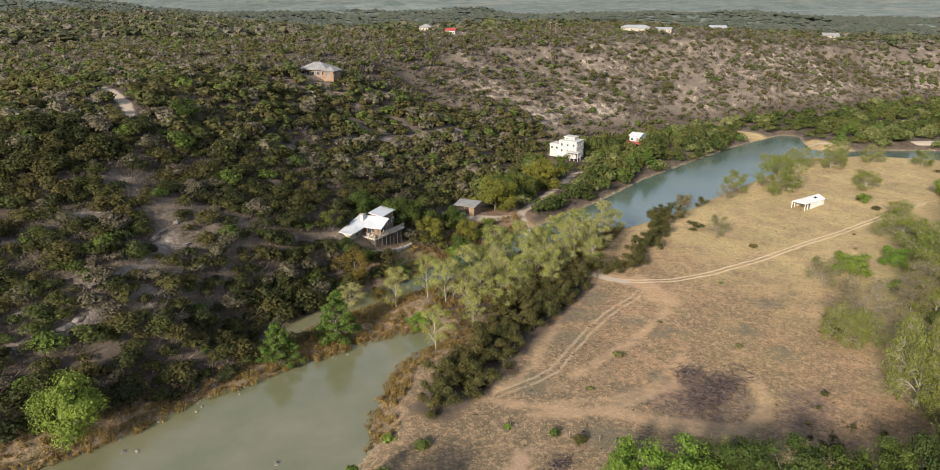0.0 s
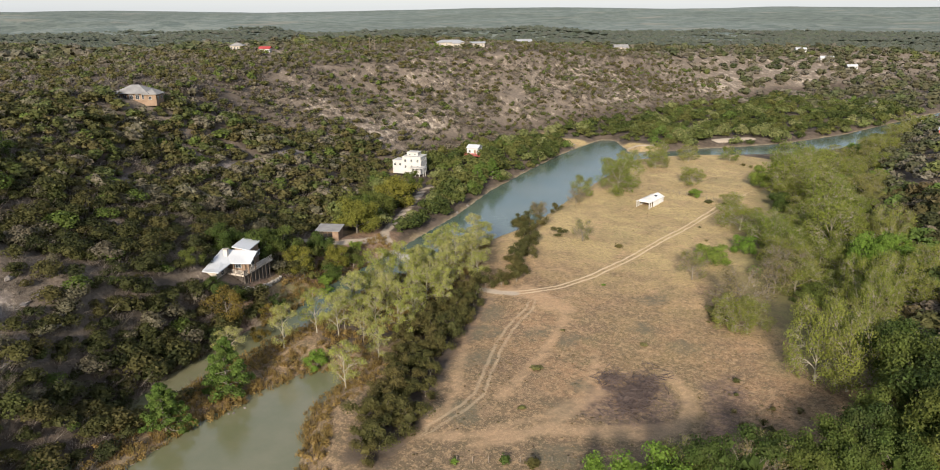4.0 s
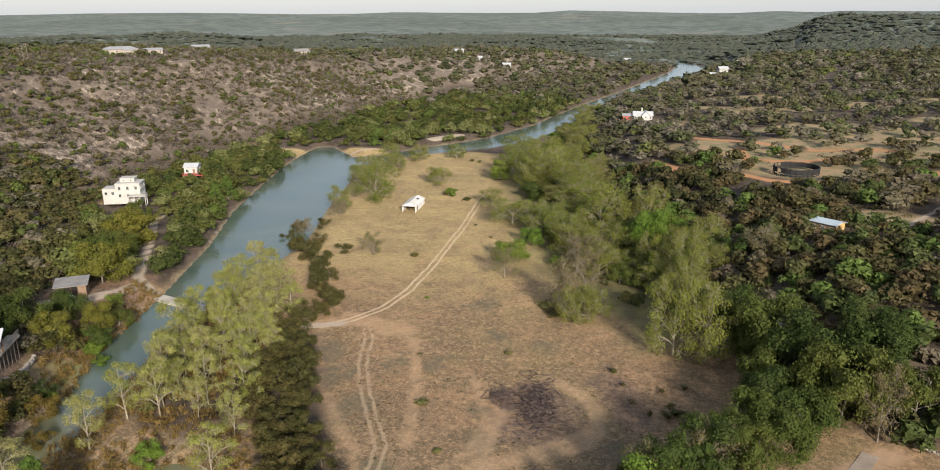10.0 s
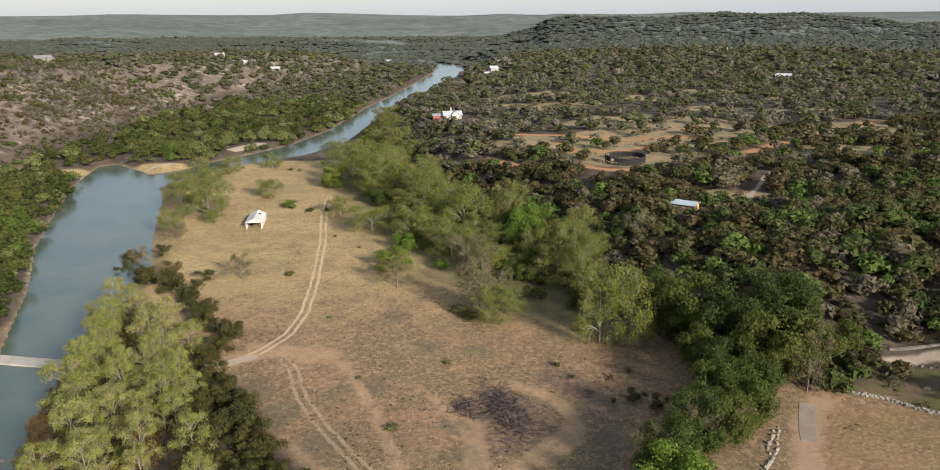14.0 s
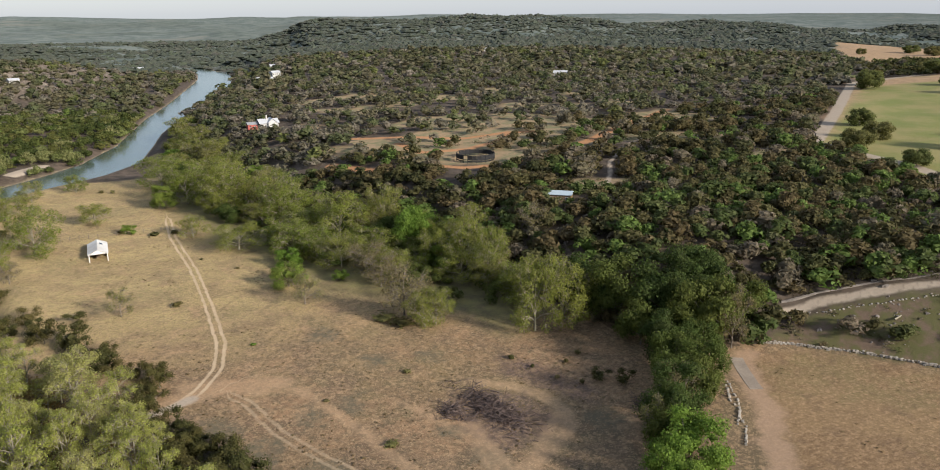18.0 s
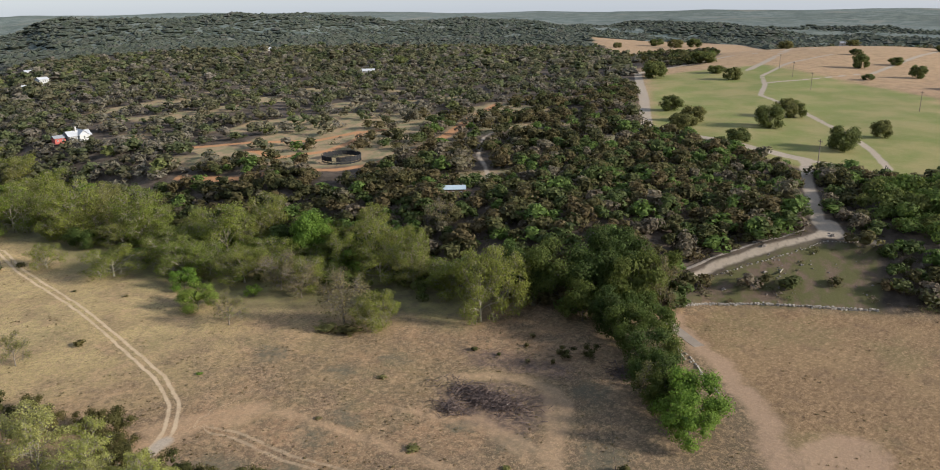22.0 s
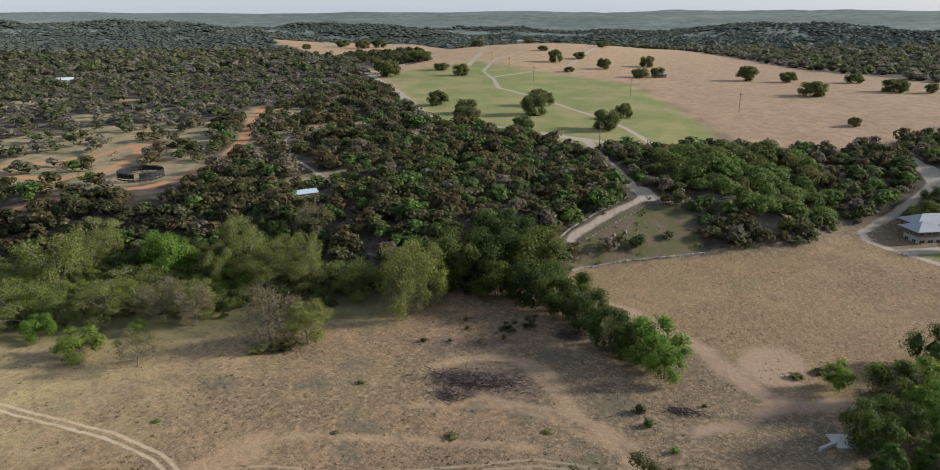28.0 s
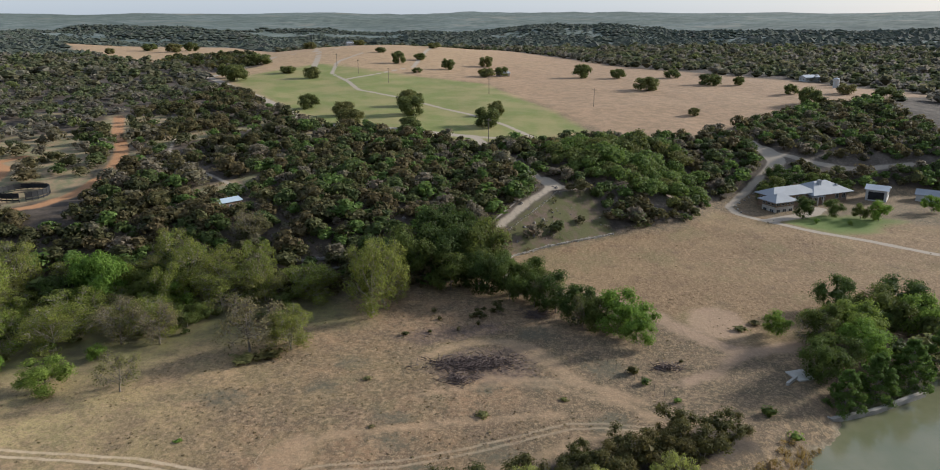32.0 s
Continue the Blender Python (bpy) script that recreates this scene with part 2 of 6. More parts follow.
def plain(name, lo, hi, scale=1.5, rough=0.8, metal=0.0, bump=0.15):
    """A weathered surface: two tones at two sizes of noise, and a fine relief."""
    k = Nodes(name)
    big, small = k.noise(scale * 0.25, 3), k.noise(scale * 3, 5, 0.65)
    f = k.math("ADD", k.math("MULTIPLY", k.ramp(big, 0.3, 0.7), 0.6), k.math("MULTIPLY", k.ramp(small, 0.3, 0.7), 0.4))
    k.bump(small, bump, 0.03)
    return k.done(k.mix(f, lo, hi), rough, metal)


def ground_material():
    k = Nodes("ground")
    wood, track, road = k.attr("zone_a")
    lawn, red, shore = k.attr("zone_b")
    dirt, pale, field = k.attr("zone_c")
    n_s, n_m, n_l, n_xl = k.noise(1.3, 5, 0.7), k.noise(0.22, 5, 0.65), k.noise(0.05, 4, 0.6), k.noise(0.012, 4, 0.55)
    # dry grass of the field, straw and bare soil in patches
    n_f, n_g = k.noise(4.2, 4, 0.75), k.noise(0.55, 6, 0.75)
    c = k.mix(k.ramp(n_l, 0.38, 0.62), (0.250, 0.154, 0.086), (0.168, 0.113, 0.063))
    sep = k.t.nodes.new("ShaderNodeSeparateXYZ")
    k.put(sep.inputs[0], k.geo.outputs["Position"])
    north = k.ramp(k.math("ADD", sep.outputs[1], k.math("MULTIPLY", n_l, 60.0)), 165.0, 225.0)
    c = k.mix(north, c, k.mix(k.ramp(n_l, 0.35, 0.65), (0.36, 0.285, 0.128), (0.30, 0.230, 0.105)))
    south = k.math("SUBTRACT", 1.0, k.math("MULTIPLY", north, 0.5))
    c = k.mix(k.math("MULTIPLY", k.ramp(k.noise(0.09, 5, 0.65), 0.48, 0.60), k.math("MULTIPLY", south, 0.8)), c, (0.140, 0.094, 0.060))
    c = k.mix(k.math("MULTIPLY", k.ramp(n_m, 0.46, 0.66), k.math("MULTIPLY", south, 0.7)), c, (0.125, 0.092, 0.058))
    c = k.mix(k.math("MULTIPLY", k.ramp(k.noise(0.13, 5, 0.7), 0.54, 0.64), 0.5), c, (0.36, 0.235, 0.135))
    c = k.mix(k.math("MULTIPLY", k.ramp(n_g, 0.50, 0.63), k.math("MULTIPLY", south, 0.75)), c, (0.098, 0.075, 0.044))
    c = k.mix(k.math("MULTIPLY", k.ramp(k.noise(0.028, 5, 0.7), 0.52, 0.64), 0.5), c, (0.150, 0.132, 0.062))
    c = k.mix(k.math("MULTIPLY", k.ramp(n_xl, 0.52, 0.66), 0.4), c, (0.185, 0.160, 0.060))
    # darker brown towards the south end of the field
    near = k.ramp(k.math("ADD", sep.outputs[1], k.math("MULTIPLY", n_l, 20.0)), 92.0, 128.0, 1, 0)
    c = k.mix(k.math("MULTIPLY", near, 0.75), c, k.mix(k.ramp(n_m, 0.35, 0.65), (0.15, 0.108, 0.070), (0.088, 0.072, 0.044)))
    c = k.mix(k.math("MULTIPLY", k.ramp(n_s, 0.50, 0.60), 0.45), c, (0.33, 0.225, 0.130))
    c = k.mix(k.math("MULTIPLY", k.ramp(n_f, 0.50, 0.60), 0.6), c, (0.088, 0.066, 0.040))
    c = k.mix(k.math("MULTIPLY", k.ramp(k.noise(2.3, 5, 0.75, stretch=(1.0, 1.3, 1)), 0.55, 0.62), 0.55), c, (0.43, 0.31, 0.185))
    c = k.mix(k.math("MULTIPLY", k.ramp(k.noise(1.0, 3, 0.6), 0.52, 0.60), k.math("MULTIPLY", south, 0.42)), c, (0.100, 0.078, 0.046))
    c = k.mix(k.math("MULTIPLY", k.ramp(k.noise(0.75, 3, 0.6, stretch=(1.2, 1.0, 1)), 0.55, 0.62), 0.4), c, (0.36, 0.245, 0.135))
    # burnt grass round the branch heap, a second dark patch, greyed grass, worn trails
    trail, dark_patch, grey = k.attr("zone_f")
    c = k.mix(k.math("MULTIPLY", k.ramp(k.math("ADD", grey, k.math("MULTIPLY", k.math("SUBTRACT", n_m, 0.5), 7.0)), -1.0, 2.5), k.ramp(n_g, 0.35, 0.6, 0.25, 0.8)), c, (0.098, 0.090, 0.060))
    c = k.mix(k.math("MULTIPLY", k.ramp(k.math("ADD", dark_patch, k.math("MULTIPLY", k.math("SUBTRACT", n_m, 0.5), 6.0)), -2.0, 2.0), k.ramp(n_g, 0.36, 0.62, 0.35, 0.85)), c, k.mix(k.ramp(n_s, 0.42, 0.6), (0.078, 0.056, 0.048), (0.145, 0.100, 0.078)))
    worn = k.ramp(k.math("ADD", trail, k.math("MULTIPLY", k.math("SUBTRACT", n_m, 0.5), 2.6)), -0.6, 1.3, 1, 0)
    c = k.mix(k.math("MULTIPLY", worn, k.ramp(n_s, 0.3, 0.65, 0.75, 0.3)), c, k.mix(n_l, (0.34, 0.215, 0.120), (0.42, 0.30, 0.185)))
    # brown pasture in mown streaks
    streak = k.noise(0.8, 8, 0.78, stretch=(0.6, 1.6, 1))
    p = k.mix(k.ramp(streak, 0.36, 0.64), (0.140, 0.089, 0.047), (0.248, 0.163, 0.086))
    p = k.mix(k.math("MULTIPLY", k.ramp(n_l, 0.45, 0.65), 0.5), p, (0.248, 0.170, 0.086))
    p = k.mix(k.math("MULTIPLY", k.ramp(k.noise(0.045, 5, 0.7), 0.48, 0.64), 0.6), p, (0.170, 0.138, 0.062))
    p = k.mix(k.math("MULTIPLY", k.ramp(n_s, 0.48, 0.62), 0.45), p, (0.42, 0.280, 0.160))
    p = k.mix(k.math("MULTIPLY", k.ramp(k.noise(0.16, 6, 0.75), 0.52, 0.66), 0.5), p, (0.120, 0.080, 0.050))
    p = k.mix(k.math("MULTIPLY", k.ramp(k.noise(3.2, 5, 0.75, stretch=(0.7, 1.4, 1)), 0.50, 0.62), 0.5), p, (0.098, 0.068, 0.040))
    c = k.mix(k.ramp(k.math("ADD", k.attr("zone_d")[1], k.math("MULTIPLY", k.math("SUBTRACT", n_m, 0.5), 8.0)), -2.0, 4.0), c, p)
    verge = k.ramp(k.math("ADD", k.attr("zone_d")[2], k.math("MULTIPLY", k.math("SUBTRACT", n_l, 0.5), 14.0)), -14.0, 0.0)
    c = k.mix(k.math("MULTIPLY", verge, 0.85), c, k.mix(k.ramp(n_m, 0.35, 0.65), (0.145, 0.140, 0.055), (0.10, 0.090, 0.048)))
    # wheel tracks and bare earth
    wob = k.math("MULTIPLY", k.math("SUBTRACT", n_m, 0.5), 1.2)
    side = k.math("ABSOLUTE", k.math("ADD", track, wob))
    rut = k.ramp(k.math("ABSOLUTE", k.math("SUBTRACT", side, 0.8)), 0.15, 0.5, 1, 0)
    c = k.mix(k.math("MULTIPLY", k.math("MULTIPLY", rut, field), k.ramp(n_m, 0.3, 0.6, 0.45, 0.95)), c, (0.43, 0.33, 0.215))
    bare = k.ramp(k.math("ADD", dirt, k.math("MULTIPLY", k.math("SUBTRACT", n_m, 0.5), 5.0)), -1.0, 1.6, 1, 0)
    c = k.mix(k.math("MULTIPLY", bare, 0.72), c, k.mix(n_s, (0.29, 0.192, 0.122), (0.37, 0.255, 0.170)))
    # green grass
    g = k.ramp(k.math("ADD", lawn, k.math("MULTIPLY", k.math("SUBTRACT", n_l, 0.5), 14.0)), -3.0, 4.0)
    c = k.mix(g, c, k.mix(k.ramp(n_l, 0.35, 0.65), (0.158, 0.174, 0.052), (0.235, 0.204, 0.084)))
    c = k.mix(k.math("MULTIPLY", g, k.ramp(sep.outputs[1], 34.0, 48.0, 0.85, 0.0)), c, k.mix(n_m, (0.085, 0.13, 0.028), (0.12, 0.155, 0.038)))
    # floor of the woods, with pale limestone
    w = k.mix(k.ramp(n_m, 0.35, 0.65), (0.045, 0.036, 0.027), (0.098, 0.076, 0.058))
    rock = k.ramp(k.math("ADD", k.math("ADD", k.math("MULTIPLY", n_m, 0.6), k.math("MULTIPLY", n_s, 0.35)), k.math("ADD", k.math("MULTIPLY", n_l, 0.15), k.math("MULTIPLY", pale, 0.12))), 0.66, 0.80)
    w = k.mix(k.math("MULTIPLY", k.ramp(pale, -0.1, 0.7), 0.62), w, k.mix(k.ramp(n_s, 0.4, 0.6), (0.125, 0.100, 0.078), (0.215, 0.176, 0.138)))
    w = k.mix(rock, w, k.mix(n_s, (0.26, 0.215, 0.165), (0.43, 0.365, 0.29)))
    shelf = k.ramp(k.math("ADD", k.attr("zone_g")[0], k.math("MULTIPLY", k.math("SUBTRACT", n_m, 0.5), 4.5)), -0.8, 1.4, 1, 0)
    w = k.mix(k.math("MULTIPLY", shelf, k.ramp(n_s, 0.35, 0.6, 0.55, 1.0)), w, k.mix(k.ramp(n_f, 0.4, 0.6), (0.135, 0.112, 0.100), (0.27, 0.235, 0.21)))
    c = k.mix(k.ramp(k.math("ADD", wood, k.math("MULTIPLY", k.math("SUBTRACT", n_m, 0.5), 6.0)), -2.0, 2.0), c, w)
    slope = k.ramp(k.math("ADD", k.attr("zone_g")[1], k.math("MULTIPLY", k.math("SUBTRACT", n_m, 0.5), 5.0)), -1.5, 1.5)
    c = k.mix(slope, c, k.mix(k.ramp(n_m, 0.36, 0.54), k.mix(n_s, (0.085, 0.058, 0.040), (0.165, 0.120, 0.085)), (0.088, 0.084, 0.034)))
    earth = k.ramp(k.math("ADD", k.attr("zone_g")[2], k.math("MULTIPLY", k.math("SUBTRACT", n_m, 0.5), 7.0)), -1.5, 2.5)
    c = k.mix(k.math("MULTIPLY", earth, k.ramp(n_g, 0.3, 0.6, 0.9, 0.4)), c, k.mix(k.ramp(n_s, 0.4, 0.6), (0.15, 0.088, 0.055), (0.28, 0.185, 0.125)))
    # far woodland ground, distance haze put into its paler blue-grey colours
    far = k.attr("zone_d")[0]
    hazed = k.mix(k.ramp(k.noise(0.02, 7, 0.8), 0.42, 0.58), (0.066, 0.083, 0.070), (0.125, 0.140, 0.116))
    hazed = k.mix(k.ramp(k.noise(0.0016, 5, 0.65), 0.40, 0.60), hazed, k.mix(1.0, hazed, (1.25, 1.25, 1.32), "MULTIPLY"))
    hazed = k.mix(k.math("MULTIPLY", k.ramp(k.noise(0.0035, 4, 0.6), 0.58, 0.66), 0.6), hazed, (0.20, 0.19, 0.15))
    c = k.mix(far, c, hazed)
    top, path, _ = k.attr("zone_e")
    c = k.mix(k.math("MULTIPLY", k.ramp(k.math("ADD", top, k.math("MULTIPLY", k.math("SUBTRACT", n_l, 0.5), 30.0)), -6.0, 8.0), 0.7), c, k.mix(k.ramp(n_m, 0.35, 0.65), (0.39, 0.250, 0.150), (0.285, 0.190, 0.112)))
    rd = k.ramp(k.math("ADD", red, k.math("MULTIPLY", k.math("SUBTRACT", n_l, 0.5), 16.0)), -3.0, 3.0)
    c = k.mix(rd, c, k.mix(k.ramp(n_m, 0.4, 0.62), (0.27, 0.195, 0.115), (0.165, 0.155, 0.082)))
    c = k.mix(k.ramp(k.math("ADD", path, k.math("MULTIPLY", k.math("SUBTRACT", n_m, 0.5), 3.0)), -0.8, 0.8), c, k.mix(n_s, (0.30, 0.15, 0.07), (0.40, 0.22, 0.11)))
    # shores and gravel
    s = k.ramp(k.math("ADD", shore, k.math("MULTIPLY", k.math("SUBTRACT", n_m, 0.5), 7.0)), -0.5, 2.6, 1, 0)
    c = k.mix(s, c, k.mix(k.ramp(n_s, 0.4, 0.6), (0.14, 0.112, 0.070), (0.27, 0.220, 0.145)))
    # caliche roads
    e = k.ramp(k.math("ADD", road, k.math("MULTIPLY", k.math("SUBTRACT", n_m, 0.5), 1.6)), -0.5, 0.5, 1, 0)
    c = k.mix(e, c, k.mix(n_s, (0.245, 0.200, 0.152), (0.40, 0.335, 0.258)))
    k.bump(k.math("ADD", k.math("MULTIPLY", n_s, 0.35), n_m), 0.6, 0.35)
    k.bsdf.inputs["Diffuse Roughness"].default_value = 0.15
    return k.done(c, 0.95, 0.0, 0.15)


def water_material():
    k = Nodes("river_water")
    pool, deep, _ = k.attr("zone_w")
    n = k.noise(0.06, 3, 0.5)
    c = k.mix(k.ramp(n, 0.35, 0.65), (0.066, 0.098, 0.078), (0.092, 0.118, 0.090))
    c = k.mix(pool, c, k.mix(k.ramp(k.noise(0.07, 5, 0.6), 0.3, 0.75), (0.115, 0.118, 0.062), (0.165, 0.152, 0.09)))
    ripple = k.math("ADD", k.noise(0.9, 3, 0.6, stretch=(1, 2.2, 1)), k.math("MULTIPLY", k.noise(0.1, 2), 0.8))
    k.bump(ripple, 0.06, 0.2)
    return k.done(c, 0.16, 0.0, 0.5)


def leaf_material(name, tones, shared=True, random_leaf=0.5):
    """Foliage in tones that vary from tree to tree and from clump to clump."""
    k = Nodes(name)
    if shared:
        info = k.t.nodes.new("ShaderNodeObjectInfo")
        tree = info.outputs["Random"]
    else:
        tree = k.attr("tint")[0]
    n = k.t.nodes.new("ShaderNodeValToRGB")
    k.put(n.inputs[0], tree)
    el = n.color_ramp.elements
    for i, c in enumerate(tones):
        e = el[i] if i < 2 else el.new(1.0)
        e.color = (*c, 1)
    for i in range(len(tones)):
        el[i].position = i / (len(tones) - 1)
    leaf = k.geo.outputs["Random Per Island"]
    c = k.mix(k.math("MULTIPLY", leaf, random_leaf), n.outputs[0], k.mix(1.0, n.outputs[0], (0.36, 0.36, 0.32), "MULTIPLY"))
    c = k.mix(k.ramp(k.noise(0.35, 3), 0.4, 0.7, 0, 0.35), c, k.mix(0.5, c, (0.16, 0.14, 0.05)))
    c = k.mix(k.ramp(k.noise(0.9, 2), 0.42, 0.62, 0, 0.7), c, k.mix(1.0, c, (0.52, 0.54, 0.46), "MULTIPLY"))
    c2 = k.done(c, 0.75, 0.0, 0.25)
    tr = k.t.nodes.new("ShaderNodeBsdfTranslucent")
    k.put(tr.inputs["Color"], c)
    m = k.t.nodes.new("ShaderNodeMixShader")
    m.inputs[0].default_value = 0.48
    k.t.links.new(k.bsdf.outputs[0], m.inputs[1])
    k.t.links.new(tr.outputs[0], m.inputs[2])
    k.t.links.new(m.outputs[0], k.t.nodes["Material Output"].inputs[0])
    return c2


M_GROUND, M_WATER = ground_material(), water_material()

# ---- ground and water ----
def grid_line(lo, hi, fine_lo, fine_hi, fine, mid_lo, mid_hi, mid, grow=1.13):
    pts = list(np.arange(fine_lo, fine_hi + 0.01, fine))
    for end, stop, sign in ((mid_hi, hi, 1), (mid_lo, lo, -1)):
        x, s = (pts[-1] if sign > 0 else pts[0]), mid
        side = []
        while sign * (stop - x) > 0:
            if sign * (x - end) > 0:
                s *= grow
            x += sign * s
            side.append(x)
        pts = pts + side if sign > 0 else side[::-1] + pts
    return np.array(pts)


def quick_mesh(name, verts, faces, sizes=4):
    """A mesh from arrays of vertices and of faces that all have the same number of corners."""
    me = bpy.data.meshes.new(name)
    me.vertices.add(len(verts))
    me.vertices.foreach_set("co", np.ascontiguousarray(verts, np.float32).ravel())
    me.loops.add(faces.size)
    me.loops.foreach_set("vertex_index", np.ascontiguousarray(faces, np.int32).ravel())
    me.polygons.add(len(faces))
    me.polygons.foreach_set("loop_start", np.arange(0, faces.size, faces.shape[1], dtype=np.int32))
    me.update(calc_edges=True)
    me.validate()
    return me


def add_vectors(me, name, a, b, c):
    at = me.attributes.new(name, "FLOAT_VECTOR", "POINT")
    at.data.foreach_set("vector", np.stack([a, b, c], 1).astype(np.float32).ravel())


gx = grid_line(-4700, 4700, -112, 212, 1.3, -300, 330, 3.0)
gy = grid_line(-3300, 4750, -6, 300, 1.3, -60, 520, 3.0)
GX, GY = np.meshgrid(gx, gy)
px, py = GX.ravel(), GY.ravel()
pz = height(px, py)
idx = np.arange(len(px)).reshape(GX.shape)
quads = np.stack([idx[:-1, :-1], idx[:-1, 1:], idx[1:, 1:], idx[1:, :-1]], -1).reshape(-1, 4)
ground_me = quick_mesh("ground", np.stack([px, py, pz], 1), quads)
ground_me.polygons.foreach_set("use_smooth", np.ones(len(quads), bool))


def openness(px, py):
    """How far inside open ground a place lies: positive in fields, lawns and clearings."""
    o = inside_gap(px, py, FIELD)
    for ring in (PASTURE, LAWN, DRYTOP, DRYFAR, HOUSELAWN, RIVERLAWN, HILLGLADE):
        o = np.maximum(o, inside_gap(px, py, ring))
    return o


LEFTBANK = [(-96, 156), (-100, 176), (-108, 200), (-122, 245), (-134, 290), (-142, 328), (-176, 332), (-176, 262), (-163, 206), (-142, 182), (-122, 146), (-108, 152)]
WILLOWS = [(-104, 357), (-98, 378), (-72, 403), (-62, 420), (-84, 416), (-108, 394), (-122, 362)]
NORTHBANK = [(-176, 332), (-148, 346), (-146, 362), (-128, 352), (-104, 352), (-88, 368), (-58, 392), (-44, 440), (-36, 500), (-22, 575), (-140, 600), (-164, 480), (-168, 400)]
GARDEN = [(-68, 76), (-76, 90), (-80, 104), (-100, 122), (-114, 140), (-100, 150), (-92, 142), (-88, 122), (-80, 108), (-74, 98), (-66, 84)]
EASTWOOD = [(30, 150), (20, 170), (6, 190), (-6, 212), (-16, 240), (-20, 270), (-30, 312), (-28, 400), (-24, 470), (-8, 470), (-12, 390), (0, 330), (10, 290), (24, 240), (38, 200), (44, 160)]
BARESLOPE = [(72, 115), (86, 115), (98, 109), (109, 102), (115, 95), (116, 90), (105, 85), (99, 83), (90, 94), (83, 103)]
HEDGE = [(-10, 70), (-14, 80), (-21, 92), (-30, 110), (-42, 134), (-48, 130), (-43, 114), (-35, 97), (-29, 86), (-23, 76), (-17, 67)]
BANKEARTH = [(-72, 84), (-82, 104), (-88, 124), (-94, 148), (-100, 160), (-110, 156), (-104, 128), (-93, 108), (-82, 90)]
ISLAND = [(-57, 94), (-46, 92), (-43, 104), (-52, 130), (-60, 150), (-69, 166), (-77, 178), (-76, 150), (-70, 124), (-64, 104)]


def glade(px, py):
    """Positive in the dry glades of the plateau."""
    on = (py > 195) & (py < 470) & (px > 30) & (px < 190) & (inside_gap(px, py, TERRACE) > 42)
    return np.where(on, 14 * (waves(px, py, 62, 45) - 0.42), -20.0)


DRYWOOD = [(402, 312), (372, 336), (472, 433), (596, 488), (675, 467), (511, 360)]


def woodness(px, py):
    """How far inside woodland a place lies."""
    w = np.maximum(inside_gap(px, py, HILL), inside_gap(px, py, TERRACE) - 1.0)
    for ring in (LEFTBANK, NORTHBANK, ISLAND, GARDEN, HEDGE):
        w = np.maximum(w, inside_gap(px, py, ring))
    w = np.maximum(w, np.minimum(py - 352, 20))
    w = np.where(np.hypot(px, py - 100) > 1000, 50.0, w)
    for ring in (PASTURE, LAWN, DRYTOP, DRYFAR, HOUSELAWN, RIVERLAWN, HILLGLADE):
        w = np.minimum(w, -inside_gap(px, py, ring))
    return np.maximum(w, inside_gap(px, py, DRYWOOD))


road_gap = np.full(px.shape, 1e3)
for line, half in CALICHE:
    road_gap = np.minimum(road_gap, line_gap(px, py, line) - half)
track_gap = side_gap(px, py, TRACK)
worn = np.ones(px.shape)
for line in RUTS:
    g = side_gap(px, py, line)
    near = np.abs(g) < np.abs(track_gap)
    track_gap, worn = np.where(near, g, track_gap), np.where(near, 0.42, worn)
dirt_gap = np.minimum(line_gap(px, py, DIRTROAD) - 1.9, line_gap(px, py, DIRTSIDE) - 0.9)
dirt_gap = np.minimum(dirt_gap, np.hypot((px - 34) / 1.5, py - 64) - 6)
dirt_gap = np.minimum(dirt_gap, line_gap(px, py, [(326, 279), (360, 263)]) - 7)
lawn_gap = np.maximum(np.maximum(inside_gap(px, py, LAWN), inside_gap(px, py, HOUSELAWN)), inside_gap(px, py, RIVERLAWN) + 3)
red_gap = np.maximum(np.maximum(inside_gap(px, py, CLEARING), 4 - line_gap(px, py, REDDIRT)), glade(px, py))
hill_in, riv = inside_gap(px, py, HILL), river_gap(px, py)
terr_in = inside_gap(px, py, TERRACE)
pale = step(hill_in, 2, 20) * (0.55 + 0.65 * step(py, 150, 260)) + 0.45 * step(terr_in, 3, 8) * step(-terr_in, -30, -18) + 0.35 * waves(px, py, 120, 21) - 0.3
add_vectors(ground_me, "zone_a", woodness(px, py), np.clip(track_gap, -50, 50), np.clip(road_gap, -50, 50))
add_vectors(ground_me, "zone_b", lawn_gap, red_gap, riv)
add_vectors(ground_me, "zone_c", dirt_gap, pale, worn)
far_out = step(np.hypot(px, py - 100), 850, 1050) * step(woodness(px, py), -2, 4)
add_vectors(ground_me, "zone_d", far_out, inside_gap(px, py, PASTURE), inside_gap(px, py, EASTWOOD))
path_gap = 2.2 - np.minimum(line_gap(px, py, REDDIRT), np.minimum.reduce([line_gap(px, py, line) for line in REDTRAILS]) + 0.4)
add_vectors(ground_me, "zone_e", np.minimum(np.minimum(np.maximum(np.maximum(inside_gap(px, py, DRYTOP), inside_gap(px, py, DRYFAR)), inside_gap(px, py, HILLGLADE)), -inside_gap(px, py, LAWN)), -inside_gap(px, py, DRYWOOD)), path_gap, path_gap)
trail_gap = np.full(px.shape, 50.0)
for line, wide in TRAILS:
    trail_gap = np.minimum(trail_gap, line_gap(px, py, line) - wide)
dark_patch = np.maximum(inside_gap(px, py, DARK_PATCHES[0]), inside_gap(px, py, DARK_PATCHES[1]))
grey = np.full(px.shape, -50.0)
for x, y, r in GREYS:
    grey = np.maximum(grey, r - np.hypot(px - x, (py - y) * 0.8))
